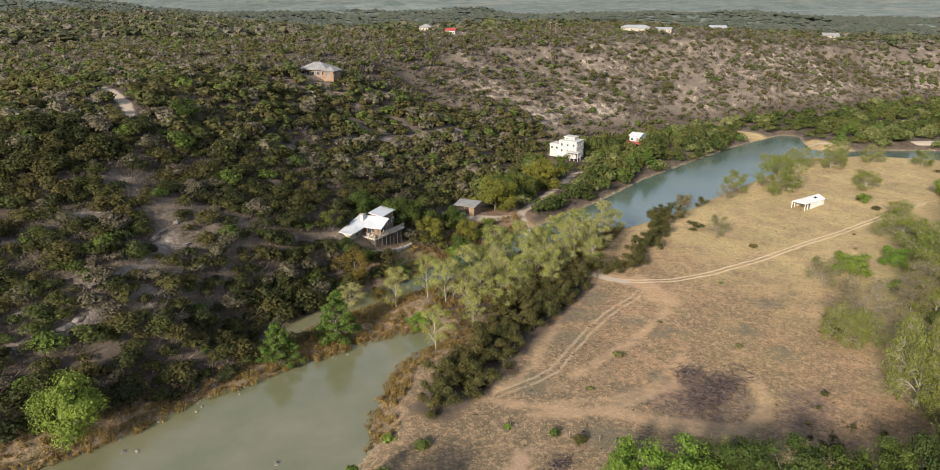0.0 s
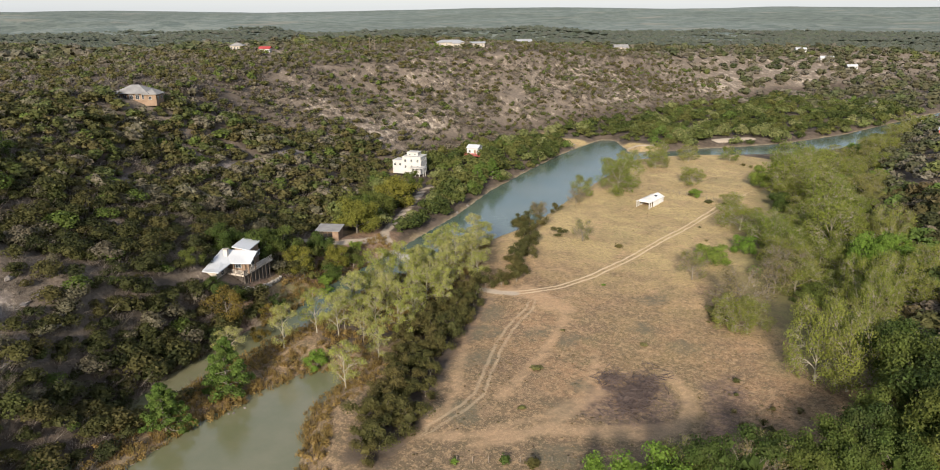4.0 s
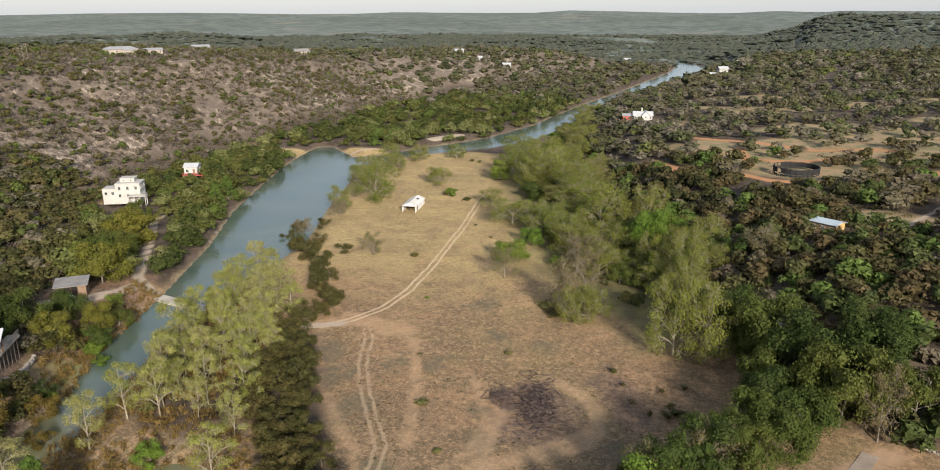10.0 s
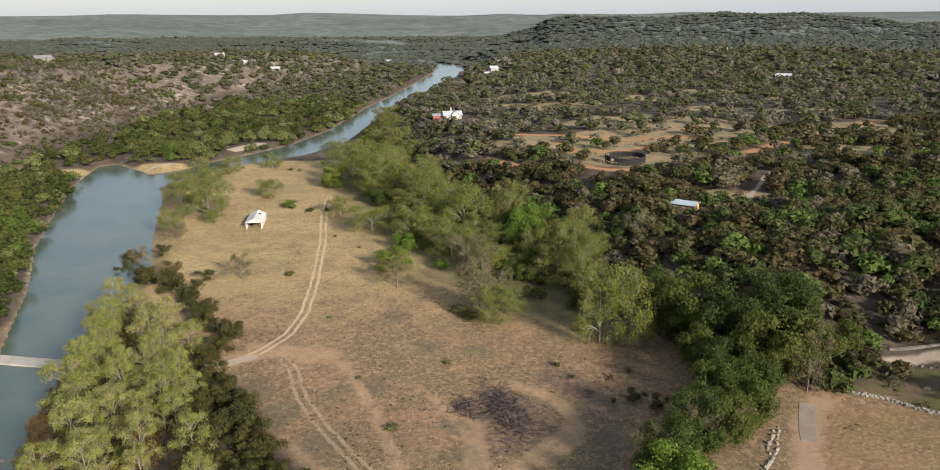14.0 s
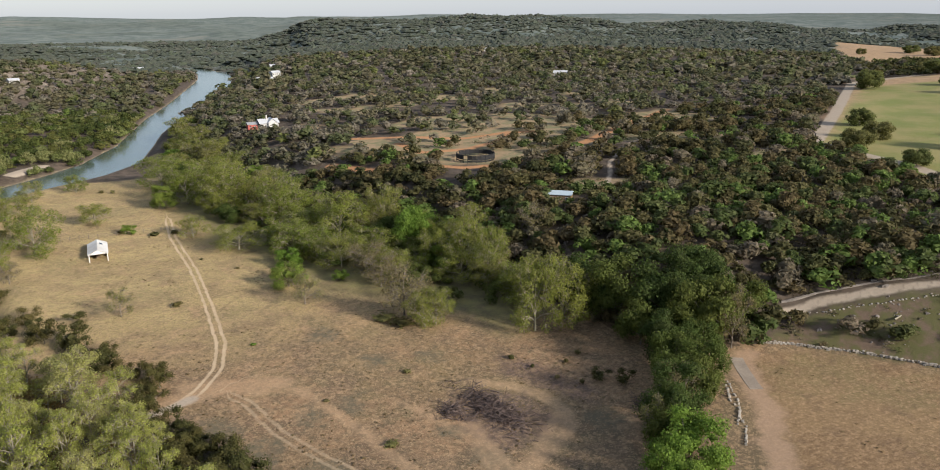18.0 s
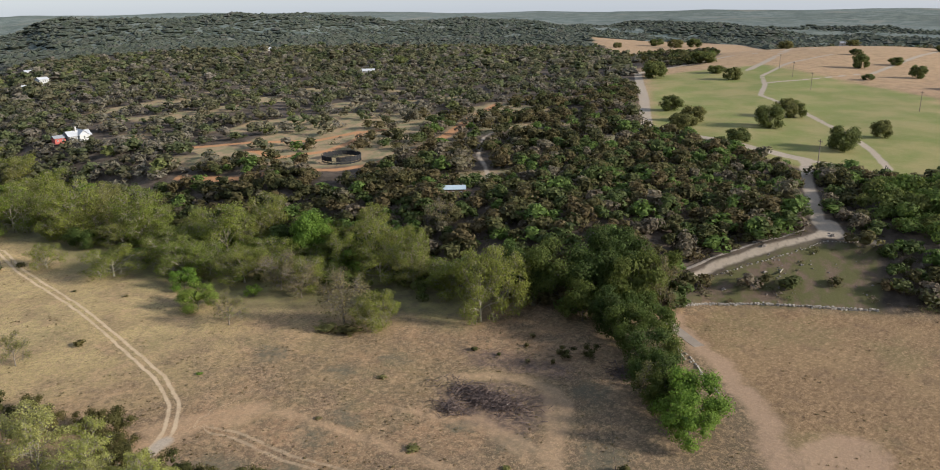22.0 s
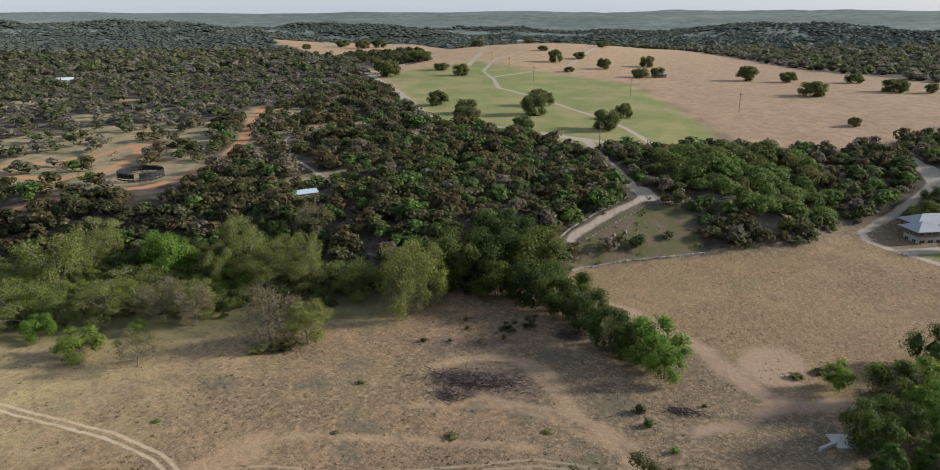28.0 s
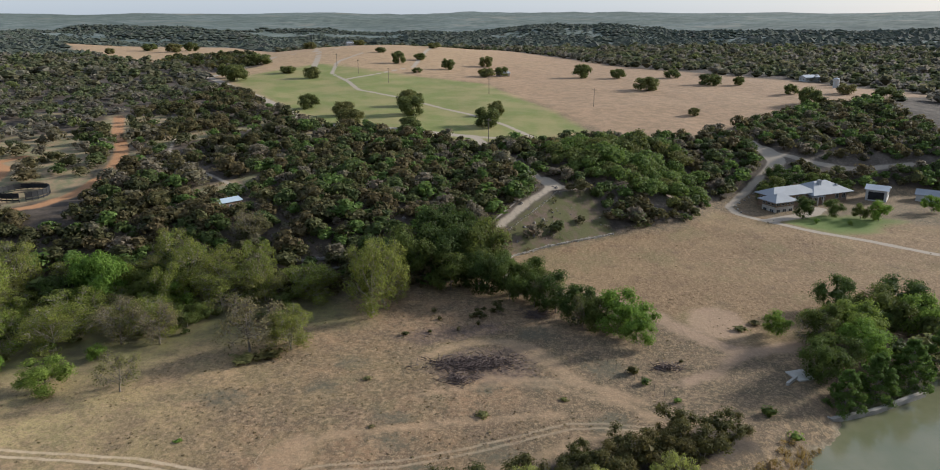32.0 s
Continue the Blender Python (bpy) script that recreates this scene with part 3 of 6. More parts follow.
ledge_gap = np.full(px.shape, 50.0)
for line, wide in LEDGES:
    ledge_gap = np.minimum(ledge_gap, line_gap(px, py, line) - wide)
add_vectors(ground_me, "zone_f", trail_gap, dark_patch, grey)
add_vectors(ground_me, "zone_g", ledge_gap, inside_gap(px, py, BARESLOPE), inside_gap(px, py, BANKEARTH))
ground_me.materials.append(M_GROUND)
ground = tagged(new("ground", ground_me), "dry grass fields, rocky hillsides and dirt tracks in a river valley", "ground", kind="structure")

wx, wy = np.meshgrid(np.arange(-260, 181, 10.0), np.arange(-80, 1250, 10.0))
wi = np.arange(wx.size).reshape(wx.shape)
wq = np.stack([wi[:-1, :-1], wi[:-1, 1:], wi[1:, 1:], wi[1:, :-1]], -1).reshape(-1, 4)
water_me = quick_mesh("water", np.stack([wx.ravel(), wy.ravel(), np.full(wx.size, -2.5)], 1), wq)
add_vectors(water_me, "zone_w", step(-wy.ravel(), -110, -85), 0 * wx.ravel(), 0 * wx.ravel())
water_me.materials.append(M_WATER)
tagged(new("water", water_me), "still green river water reflecting a hazy sky", "river", kind="structure")


# ---- woods ----
def leaf_cloud(rng, count, leaf):
    """Corners of leaf clumps on a crown one metre in radius and about one high, its middle at z = 0."""
    d = rng.normal(size=(count, 3))
    d /= np.linalg.norm(d, axis=1)[:, None]
    lump = 0.72 + 0.28 * np.sin(d[:, 0] * 5 + rng.uniform(0, 6)) * np.sin(d[:, 1] * 5 + rng.uniform(0, 6)) + 0.18 * np.sin(d[:, 2] * 7 + rng.uniform(0, 6))
    r = lump * rng.uniform(0.55, 1.05, count) ** 0.6
    p = d * r[:, None]
    nrm = d + rng.normal(scale=0.36, size=(count, 3)) + [0, 0, 0.12]
    nrm /= np.linalg.norm(nrm, axis=1)[:, None]
    u = np.cross(nrm, rng.normal(size=(count, 3)))
    u /= np.linalg.norm(u, axis=1)[:, None]
    v = np.cross(nrm, u)
    return leaf_tris(rng, p, u, v, leaf)


def leaf_tris(rng, p, u, v, leaf):
    """A three-cornered leaf clump at each place, in the plane of u and v."""
    s = (leaf * rng.uniform(0.7, 1.45, len(p)))[:, None]
    k = rng.uniform(0.55, 1.0, (len(p), 1))
    return np.stack([p - u * s - v * s * 0.5, p + u * s * k - v * s * 0.4, p + v * s * 1.1], 1)


def crown_cloud(rng, lobes, per, leaf):
    """A crown of several rounded lobes, each a shell of leaf clumps that face outwards."""
    out = []
    for i in range(lobes):
        a, e = 2.4 * i + rng.uniform(-0.5, 0.5), rng.uniform(-0.25, 1.0) if i else 1.0
        h = math.sqrt(max(0.0, 1 - e * e))
        far = rng.uniform(0.42, 0.66)
        c = np.array([math.cos(a) * h * far, math.sin(a) * h * far, e * far * 0.8 - 0.1])
        r = rng.uniform(0.34, 0.52)
        d = rng.normal(size=(per, 3)) + c * 1.3 + [0, 0, 0.25]
        d /= np.linalg.norm(d, axis=1)[:, None]
        p = c + d * (r * rng.uniform(0.78, 1.08, per))[:, None]
        n = d + rng.normal(scale=0.38, size=(per, 3))
        n /= np.linalg.norm(n, axis=1)[:, None]
        u = np.cross(n, rng.normal(size=(per, 3)))
        u /= np.linalg.norm(u, axis=1)[:, None]
        out.append(leaf_tris(rng, p, u, np.cross(n, u), leaf))
    return np.concatenate(out)


def core_blob(rng, size=0.62, rings=4, around=7):
    """Faces of a lumpy closed body that fills the middle of a crown."""
    th = np.linspace(0.03, np.pi - 0.15, rings + 1)
    ph = np.linspace(0, 2 * np.pi, around, endpoint=False)
    T2, P2 = np.meshgrid(th, ph, indexing="ij")
    r = size * (1 + 0.25 * rng.normal(size=T2.shape)).clip(0.6, 1.4)
    v = np.stack([r * np.sin(T2) * np.cos(P2), r * np.sin(T2) * np.sin(P2), r * np.cos(T2)], -1)
    out = []
    for i in range(rings):
        for j in range(around):
            k = (j + 1) % around
            out.append([v[i, j], v[i + 1, j], v[i + 1, k]])
            out.append([v[i, j], v[i + 1, k], v[i, k]])
    return np.array(out)


def twig_set(rng, count, wide):
    """Bare twigs that spread from a low shrub."""
    c = blade_set(rng, count, wide)
    c[:, 2:, :2] *= 1.7
    return c


def blade_set(rng, count, wide):
    """A clump of upright blades that lean outwards."""
    a, r = rng.uniform(0, 2 * np.pi, count), rng.uniform(0, 0.8, count) ** 0.7
    foot = np.stack([np.cos(a) * r, np.sin(a) * r, np.full(count, -0.95)], 1)
    lean = rng.normal(scale=0.28, size=(count, 2)) + foot[:, :2] * 0.35
    tip = foot + np.concatenate([lean, rng.uniform(0.9, 2.0, (count, 1))], 1)
    b = rng.uniform(0, np.pi, count)
    w = np.stack([np.cos(b), np.sin(b), 0 * b], 1) * (wide * rng.uniform(0.6, 1.4, count))[:, None]
    return np.stack([foot - w, foot + w, tip], 1)


def forest(name, label, spots, leaf_sets, material, trunk=True):
    """One mesh of many crowns. spots: rows of x, y, ground height, radius, crown height, tint."""
    rng = np.random.default_rng(77)
    blocks, tints = [], []
    which = rng.integers(0, len(leaf_sets), len(spots))
    turn = rng.uniform(0, 2 * np.pi, len(spots))
    for w, temp in enumerate(leaf_sets):
        sel = np.where(which == w)[0]
        if not len(sel):
            continue
        s = spots[sel]
        c, sn = np.cos(turn[sel])[:, None, None], np.sin(turn[sel])[:, None, None]
        x, y, z = temp[None, :, :, 0], temp[None, :, :, 1], temp[None, :, :, 2]
        R, Hh = s[:, 3][:, None, None], s[:, 4][:, None, None]
        X = (c * x - sn * y) * R + s[:, 0][:, None, None]
        Y = (sn * x + c * y) * R + s[:, 1][:, None, None]
        Z = (z * 0.5 + 0.46) * Hh + s[:, 2][:, None, None]
        blocks.append(np.stack([X, Y, Z], -1).reshape(-1, 3, 3))
        tints.append(np.repeat(s[:, 5], temp.shape[0] * 3))
    v = np.concatenate(blocks).reshape(-1, 3)
    me = quick_mesh(name, v, np.arange(len(v)).reshape(-1, 3))
    t = np.concatenate(tints)
    add_vectors(me, "tint", t, t, t)
    me.materials.append(material)
    return tagged(new(name, me), label, "woods", kind="stuff")


def scatter(rng, x0, x1, y0, y1, gap, keep):
    """Jittered places on a grid that the test keeps."""
    xs, ys = np.meshgrid(np.arange(x0, x1, gap), np.arange(y0, y1, gap))
    xs = xs.ravel() + rng.uniform(-0.5, 0.5, xs.size) * gap
    ys = ys.ravel() + rng.uniform(-0.5, 0.5, ys.size) * gap
    ok = keep(xs, ys)
    return xs[ok], ys[ok]


WOOD_TONES = [(0.052, 0.062, 0.020), (0.086, 0.092, 0.028), (0.138, 0.118, 0.042), (0.098, 0.130, 0.032), (0.200, 0.168, 0.125), (0.13, 0.185, 0.036)]
# greens of the far trees, greyed and blued to stand in for haze
HAZED_TONES = [(0.108, 0.130, 0.105), (0.122, 0.140, 0.112), (0.136, 0.148, 0.120), (0.122, 0.146, 0.108), (0.155, 0.155, 0.135), (0.13, 0.158, 0.11)]
# lighter grey-olive crowns, with some distance haze added to their colour
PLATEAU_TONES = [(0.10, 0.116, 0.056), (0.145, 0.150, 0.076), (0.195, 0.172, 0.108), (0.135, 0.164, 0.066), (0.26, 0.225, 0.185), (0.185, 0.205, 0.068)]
BANK_TONES = [(0.072, 0.100, 0.024), (0.115, 0.142, 0.034), (0.175, 0.172, 0.050), (0.140, 0.21, 0.042), (0.25, 0.27, 0.10), (0.30, 0.305, 0.125)]
M_WOODS = leaf_material("woods_foliage", WOOD_TONES, shared=False, random_leaf=0.62)
RIDGE_TONES = [(0.080, 0.090, 0.030), (0.125, 0.125, 0.042), (0.180, 0.150, 0.062), (0.130, 0.165, 0.045), (0.27, 0.23, 0.175), (0.17, 0.225, 0.05)]
M_RIDGE = leaf_material("ridge_foliage", RIDGE_TONES, shared=False, random_leaf=0.5)
TERRACE_TONES = [(0.070, 0.078, 0.030), (0.114, 0.107, 0.042), (0.172, 0.130, 0.064), (0.102, 0.140, 0.040), (0.245, 0.196, 0.148), (0.150, 0.225, 0.052)]
M_TERRACE = leaf_material("terrace_foliage", TERRACE_TONES, shared=False, random_leaf=0.42)
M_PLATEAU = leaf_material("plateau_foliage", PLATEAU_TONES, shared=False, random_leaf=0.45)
M_FAR = leaf_material("hazed_far_foliage", HAZED_TONES, shared=False, random_leaf=0.2)
M_BANK = leaf_material("bank_foliage", BANK_TONES, shared=False)
M_REED = leaf_material("reeds", [(0.26, 0.17, 0.055), (0.34, 0.23, 0.08), (0.19, 0.15, 0.05)], shared=False)
M_TWIG = leaf_material("grey_twigs", [(0.16, 0.132, 0.114), (0.245, 0.205, 0.18), (0.16, 0.14, 0.085)], shared=False)
rng = np.random.default_rng(5)
full = [np.concatenate([crown_cloud(rng, 9, 62, 0.080), core_blob(rng, 0.44, 3, 6)]) for _ in range(9)]
medium = [np.concatenate([crown_cloud(rng, 6, 27, 0.145), core_blob(rng, 0.48, 3, 5)]) for _ in range(8)]
fine = [np.concatenate([crown_cloud(rng, 8, 34, 0.115), core_blob(rng, 0.46, 3, 6)]) for _ in range(7)]
rich = [np.concatenate([crown_cloud(rng, 12, 60, 0.075), core_blob(rng, 0.46, 3, 6)]) for _ in range(5)]
sparse = [np.concatenate([crown_cloud(rng, 4, 13, 0.215), core_blob(rng, 0.50, 2, 5)]) for _ in range(8)]
twigs = [np.concatenate([twig_set(rng, 46, 0.030), leaf_cloud(rng, 12, 0.10)]) for _ in range(6)]
haze = [np.concatenate([twig_set(rng, 14, 0.06), leaf_cloud(rng, 18, 0.22)]) for _ in range(6)]
blades = [blade_set(rng, 34, 0.055) for _ in range(6)]
brush = [leaf_cloud(rng, 60, 0.17) for _ in range(6)]
half = [np.concatenate([crown_cloud(rng, 5, 22, 0.165), core_blob(rng, 0.48, 3, 5)]) for _ in range(8)]
thin = [np.concatenate([crown_cloud(rng, 3, 10, 0.27), core_blob(rng, 0.54, 2, 5)]) for _ in range(8)]
clump = [core_blob(rng, 0.95, 2, 5) for _ in range(10)]
airy = [crown_cloud(rng, 9, 40, 0.085) for _ in range(5)]
GREENWOOD = [(124, 92), (116, 66), (136, 50), (158, 48), (176, 62), (168, 96), (142, 108), (128, 104)]
CORNER = [(16, 42), (28, 42), (42, 26), (54, -4), (70, -34), (40, -44), (28, -12), (20, 10), (14, 30)]
PLOTS = [(-88, 95, 4.6), (-92, 101, 4.2), (-87, 88, 2.6), (-86, 100, 2.5), (-156, 221, 9), (-149, 216, 6), (-106, 138, 8), (-98, 140, 6), (-151, 210, 8), (-145, 204, 7), (-160, 265, 5), (-190, 124, 9), (-184, 120, 6), (-300, 257, 12), (-273, 374, 8), (-262, 388, 6),
         (-280, 462, 7), (68.5, 254, 14), (62, 242, 9), (56, 236, 8), (65, 190, 4), (70, 188, 4), (16, 379, 11), (142, 23, 13), (145, 6, 12), (152, 14, 6), (155, -13, 9), (155, -33, 9), (140, 34, 8), (55, 104, 6)]


def blocked(xs, ys, wet=2.5):
    """True where nothing grows by chance: open ground, water, roads and house plots."""
    b = (openness(xs, ys) > -1.5) | (river_gap(xs, ys) < wet)
    for line, half in CALICHE:
        b |= line_gap(xs, ys, line) < half + 1.7
    b |= line_gap(xs, ys, REDDIRT) < 4
    for line in REDTRAILS:
        b |= line_gap(xs, ys, line) < 3
    b |= (inside_gap(xs, ys, BARESLOPE) > 0) & (waves(xs, ys, 9, 71) < 0.45)
    for hx, hy, hr in PLOTS:
        b |= np.hypot(xs - hx, ys - hy) < hr
    for line, wide in LEDGES:
        b |= line_gap(xs, ys, line) < wide
    return b


def wood_rows(xs, ys, lo, hi, tall, rng, bare=0.2, mid=0.34, sink=0.25):
    r = rng.uniform(lo, hi, len(xs)) * (1 + 0.15 * waves(xs, ys, 40, 33))
    tint = np.clip(rng.normal(mid, 0.17, len(xs)) + 0.12 * waves(xs, ys, 90, 31), 0, 0.62)
    tint = np.where(rng.uniform(0, 1, len(xs)) < bare * (1 + 0.6 * waves(xs, ys, 70, 35)), rng.uniform(0.74, 0.84, len(xs)), tint)
    tint = np.where(rng.uniform(0, 1, len(xs)) < 0.04, 1.0, tint)
    return np.stack([xs, ys, height(xs, ys) - sink, r, r * rng.uniform(0.8, 1.2, len(xs)) * tall, tint], 1)


def on_left(near):
    def keep(xs, ys):
        d = inside_gap(xs, ys, HILL)
        close = (xs > -190) & (ys < 230)
        thick = np.where(ys > 230, 0.74, 1.0) * np.where((waves(xs, ys, 38, 41) > -0.45) | (d < 8), 1, 0.40)
        return (d > -1) & ~blocked(xs, ys, 0.9) & (close == near) & (rng.uniform(0, 1, xs.size) < thick)
    return keep


def on_right(near):
    def keep(xs, ys):
        d = inside_gap(xs, ys, TERRACE)
        clear = (inside_gap(xs, ys, CLEARING) > 0) | (glade(xs, ys) > 1)
        gully = np.where(waves(xs, ys, 30, 43) > -0.8, 0.95, 0.3)
        return (d > 0) & (inside_gap(xs, ys, GREENWOOD) < 0) & ~blocked(xs, ys) & ((ys < 290) == near) & (rng.uniform(0, 1, xs.size) < np.where(clear, 0.17, gully * np.where((ys > 190) & (d > 45), 0.66 - 0.34 * (waves(xs, ys, 60, 45) > 0.1), 1.0)))
    return keep


xs, ys = scatter(rng, -190, -30, -40, 230, 2.85, on_left(True))
near = (xs > -120) & (ys < 150)
forest("hillside_woods", "dense olive-green juniper and grey brush on a rocky hillside", wood_rows(xs[near], ys[near], 1.4, 3.8, 1.3, rng, 0.12, 0.24), full, M_WOODS)
forest("hilltop_woods", "dense olive-green juniper and oak on a hill", wood_rows(xs[~near], ys[~near], 1.6, 3.6, 1.3, rng, 0.20, 0.36), half, M_RIDGE)
xs, ys = scatter(rng, -150, -36, -30, 190, 2.0, on_left(True))
forest("hillside_brush", "grey leafless brush and undergrowth between hillside trees", wood_rows(xs, ys, 1.0, 2.2, 1.3, rng, 0.0, 0.5), twigs, M_TWIG)
xs, ys = scatter(rng, -340, -60, -60, 560, 3.5, on_left(False))
forest("ridge_woods", "juniper scrub and grey brush on a pale rocky ridge", wood_rows(xs, ys, 1.1, 2.7, 1.3, rng, 0.35, 0.40), sparse, M_RIDGE)
xs, ys = scatter(rng, -330, -70, 30, 540, 2.7, on_left(False))
forest("ridge_brush", "grey leafless brush between junipers on a rocky ridge", wood_rows(xs, ys, 1.0, 2.2, 1.2, rng, 0.0, 0.5), haze, M_TWIG)
xs, ys = scatter(rng, -30, 290, -60, 290, 3.5, on_right(True))
rows = wood_rows(xs, ys, 1.6, 4.2, 1.45, rng, 0.16, 0.28)
rows[:, 5] += np.where((xs > 50) & (ys < 200) & (rows[:, 5] < 0.62), 0.10, 0)
leafy = rng.uniform(0, 1, len(xs)) < np.where(ys < 205, 0.26 + 0.22 * waves(xs, ys, 26, 47), 0.06)
rows[:, 5] = np.where(leafy, np.where(rng.uniform(0, 1, len(xs)) < 0.5, 0.6, 1.0), rows[:, 5])
forest("terrace_woods", "dense dark juniper and oak woods on a terrace", rows, medium, M_TERRACE)
xs, ys = scatter(rng, 0, 190, 20, 290, 2.7, on_right(True))
forest("terrace_brush", "low grey and olive undergrowth on a rocky slope", wood_rows(xs, ys, 0.7, 1.7, 1.2, rng, 0.25, 0.3), haze, M_TERRACE)
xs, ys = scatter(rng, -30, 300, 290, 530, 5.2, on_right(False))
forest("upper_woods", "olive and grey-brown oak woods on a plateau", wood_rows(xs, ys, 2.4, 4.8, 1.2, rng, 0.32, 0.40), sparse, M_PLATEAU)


def on_mid(xs, ys):
    left, right = inside_gap(xs, ys, HILL) > 1, inside_gap(xs, ys, TERRACE) > 0
    near = ((xs < -30) & (xs > -340) & (ys < 560) & left) | ((xs > -30) & (xs < 300) & (ys < 530) & right)
    r = np.hypot(xs, ys - 60)
    return ~near & ~blocked(xs, ys) & (r < 900) & (ys > -0.45 * np.abs(xs)) & ((ys > 530) | (xs < -330) | (xs > 290)) & (rng.uniform(0, 1, xs.size) < 0.85)


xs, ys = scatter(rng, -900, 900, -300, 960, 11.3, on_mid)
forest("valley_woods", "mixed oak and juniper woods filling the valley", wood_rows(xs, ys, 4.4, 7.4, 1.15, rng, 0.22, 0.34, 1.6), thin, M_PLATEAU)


def on_far(lo, hi):
    def keep(xs, ys):
        r = np.hypot(xs, ys - 60)
        return (r > lo) & (r <= hi) & (ys > np.where(xs > 0, -0.6, -0.1) * np.abs(xs) - 60) & ~blocked(xs, ys) & (rng.uniform(0, 1, xs.size) < 0.96)
    return keep


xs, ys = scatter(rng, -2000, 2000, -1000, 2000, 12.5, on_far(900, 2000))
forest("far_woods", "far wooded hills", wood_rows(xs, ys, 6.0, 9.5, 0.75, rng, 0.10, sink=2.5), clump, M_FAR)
xs, ys = scatter(rng, 360, 680, 300, 490, 7.0, lambda a, b: inside_gap(a, b, DRYWOOD) > 2)
forest("hilltop_grove", "dark oak grove on a dry hilltop", wood_rows(xs, ys, 2.8, 5.0, 1.3, rng, 0.2, 0.3), sparse, M_WOODS)

# greener growth along the river



def in_ring(ring, share=1.0):
    def keep(xs, ys):
        return (inside_gap(xs, ys, ring) > 0) & (river_gap(xs, ys) > 0.8) & ((river_gap(xs, ys) < 2.5) | ~blocked(xs, ys)) & (rng.uniform(0, 1, xs.size) < share)
    return keep


def bank_rows(ring, gap, lo, hi, tall, mid, bare, share=1.0):
    x0, x1, y0, y1 = min(p[0] for p in ring), max(p[0] for p in ring), min(p[1] for p in ring), max(p[1] for p in ring)
    xs, ys = scatter(rng, x0, x1, y0, y1, gap, in_ring(ring, share))
    return wood_rows(xs, ys, lo, hi, tall, rng, bare, mid, 0.1)


forest("riverside_trees", "green broadleaf trees along the far river bank", np.concatenate([bank_rows(LEFTBANK, 5.0, 2.3, 4.4, 1.6, 0.22, 0.16), bank_rows(GARDEN, 4.2, 1.4, 3.2, 1.6, 0.28, 0.05, 0.9), bank_rows(NORTHBANK, 6.5, 2.4, 4.6, 1.4, 0.22, 0.12, 0.9)]), fine, M_BANK)
forest("pale_riverside_trees", "pale green willows along the river", np.concatenate([bank_rows(WILLOWS, 5.5, 2.6, 4.4, 1.9, 0.6, 0.9), bank_rows(ISLAND, 6.5, 0.8, 1.8, 1.6, 0.5, 0.6, 0.5)]), airy, M_BANK)
forest("edge_trees", "pale and green trees below a rocky scarp", np.concatenate([bank_rows(EASTWOOD, 5.0, 1.2, 2.6, 1.5, 0.3, 0.1, 0.7), bank_rows(CORNER, 7.0, 3.0, 4.6, 1.7, 0.15, 0.0)]), fine, M_BANK)
forest("slope_trees", "deep green trees covering a slope", bank_rows(GREENWOOD, 5.4, 3.0, 5.4, 1.5, 0.60, 0.0), rich, M_BANK)


def reed_keep(xs, ys):
    g = river_gap(xs, ys)
    near = (ys < 112) & (xs < -30) & (inside_gap(xs, ys, HILL) < 2) & (g > -0.4) & (g < 9)
    near |= (ys > 104) & (ys < 152) & (g > -0.2) & (g < np.where(xs < -78, 8, 3.5)) & (inside_gap(xs, ys, HILL) < 0)
    near |= (ys > 56) & (ys < 98) & (xs > -46) & (xs < -12) & (g > 0) & (g < 5)
    near |= (inside_gap(xs, ys, ISLAND) > 0) & (g > 0.5) & (waves(xs, ys, 14, 63) > -0.5)
    return near & (rng.uniform(0, 1, xs.size) < 0.7)


xs, ys = scatter(rng, -102, -8, -10, 180, 1.0, reed_keep)
rows = wood_rows(xs, ys, 0.5, 1.1, 1.5, rng, 0.0, 0.5, 0.05)
rows[:, 2] = np.maximum(rows[:, 2], -2.5)
forest("reeds", "golden-brown reeds and brush along the water's edge", rows, blades + brush, M_REED)


def tuft_keep(xs, ys):
    o, q = inside_gap(xs, ys, FIELD), inside_gap(xs, ys, PASTURE)
    bare = (side_gap(xs, ys, TRACK) ** 2 < 3) | (line_gap(xs, ys, DIRTROAD) < 2.2)
    for line, wide in TRAILS:
        bare |= line_gap(xs, ys, line) < wide + 0.5
    thick = np.where(ys < 170, 0.16, 0.05) + 0.45 * (waves(xs, ys, 18, 61) > 0.35)
    return ~bare & (((o > 0.5) & (rng.uniform(0, 1, xs.size) < thick)) | ((q > 0.5) & (rng.uniform(0, 1, xs.size) < 0.03 + 0.30 * (waves(xs, ys, 16, 66) > 0.6))))


M_TUFT = leaf_material("dry_tufts", [(0.14, 0.105, 0.056), (0.20, 0.145, 0.07), (0.31, 0.22, 0.12), (0.135, 0.125, 0.05)], shared=False)
xs, ys = scatter(rng, -95, 135, -20, 300, 1.15, tuft_keep)
rows = wood_rows(xs, ys, 0.12, 0.32, 0.8, rng, 0.0, 0.3, 0.04)
rows[:, 5] = np.random.default_rng(3).uniform(0, 1, len(rows)) ** 1.3
forest("grass_tufts", "small dry tufts of grass in the fields", rows, [leaf_cloud(rng, 8, 0.5) for _ in range(5)], M_TUFT)


# ---- single trees ----
def part(name, bm, material, parent, label="", smooth=False):
    """Links a bmesh as one mesh object under a thing or a part."""
    me = bpy.data.meshes.new(name)
    bm.to_mesh(me)
    bm.free()
    if smooth:
        me.polygons.foreach_set("use_smooth", np.ones(len(me.polygons), bool))
    me.materials.append(material)
    ob = new(name, me)
    ob.parent = parent
    return tagged(ob, label)


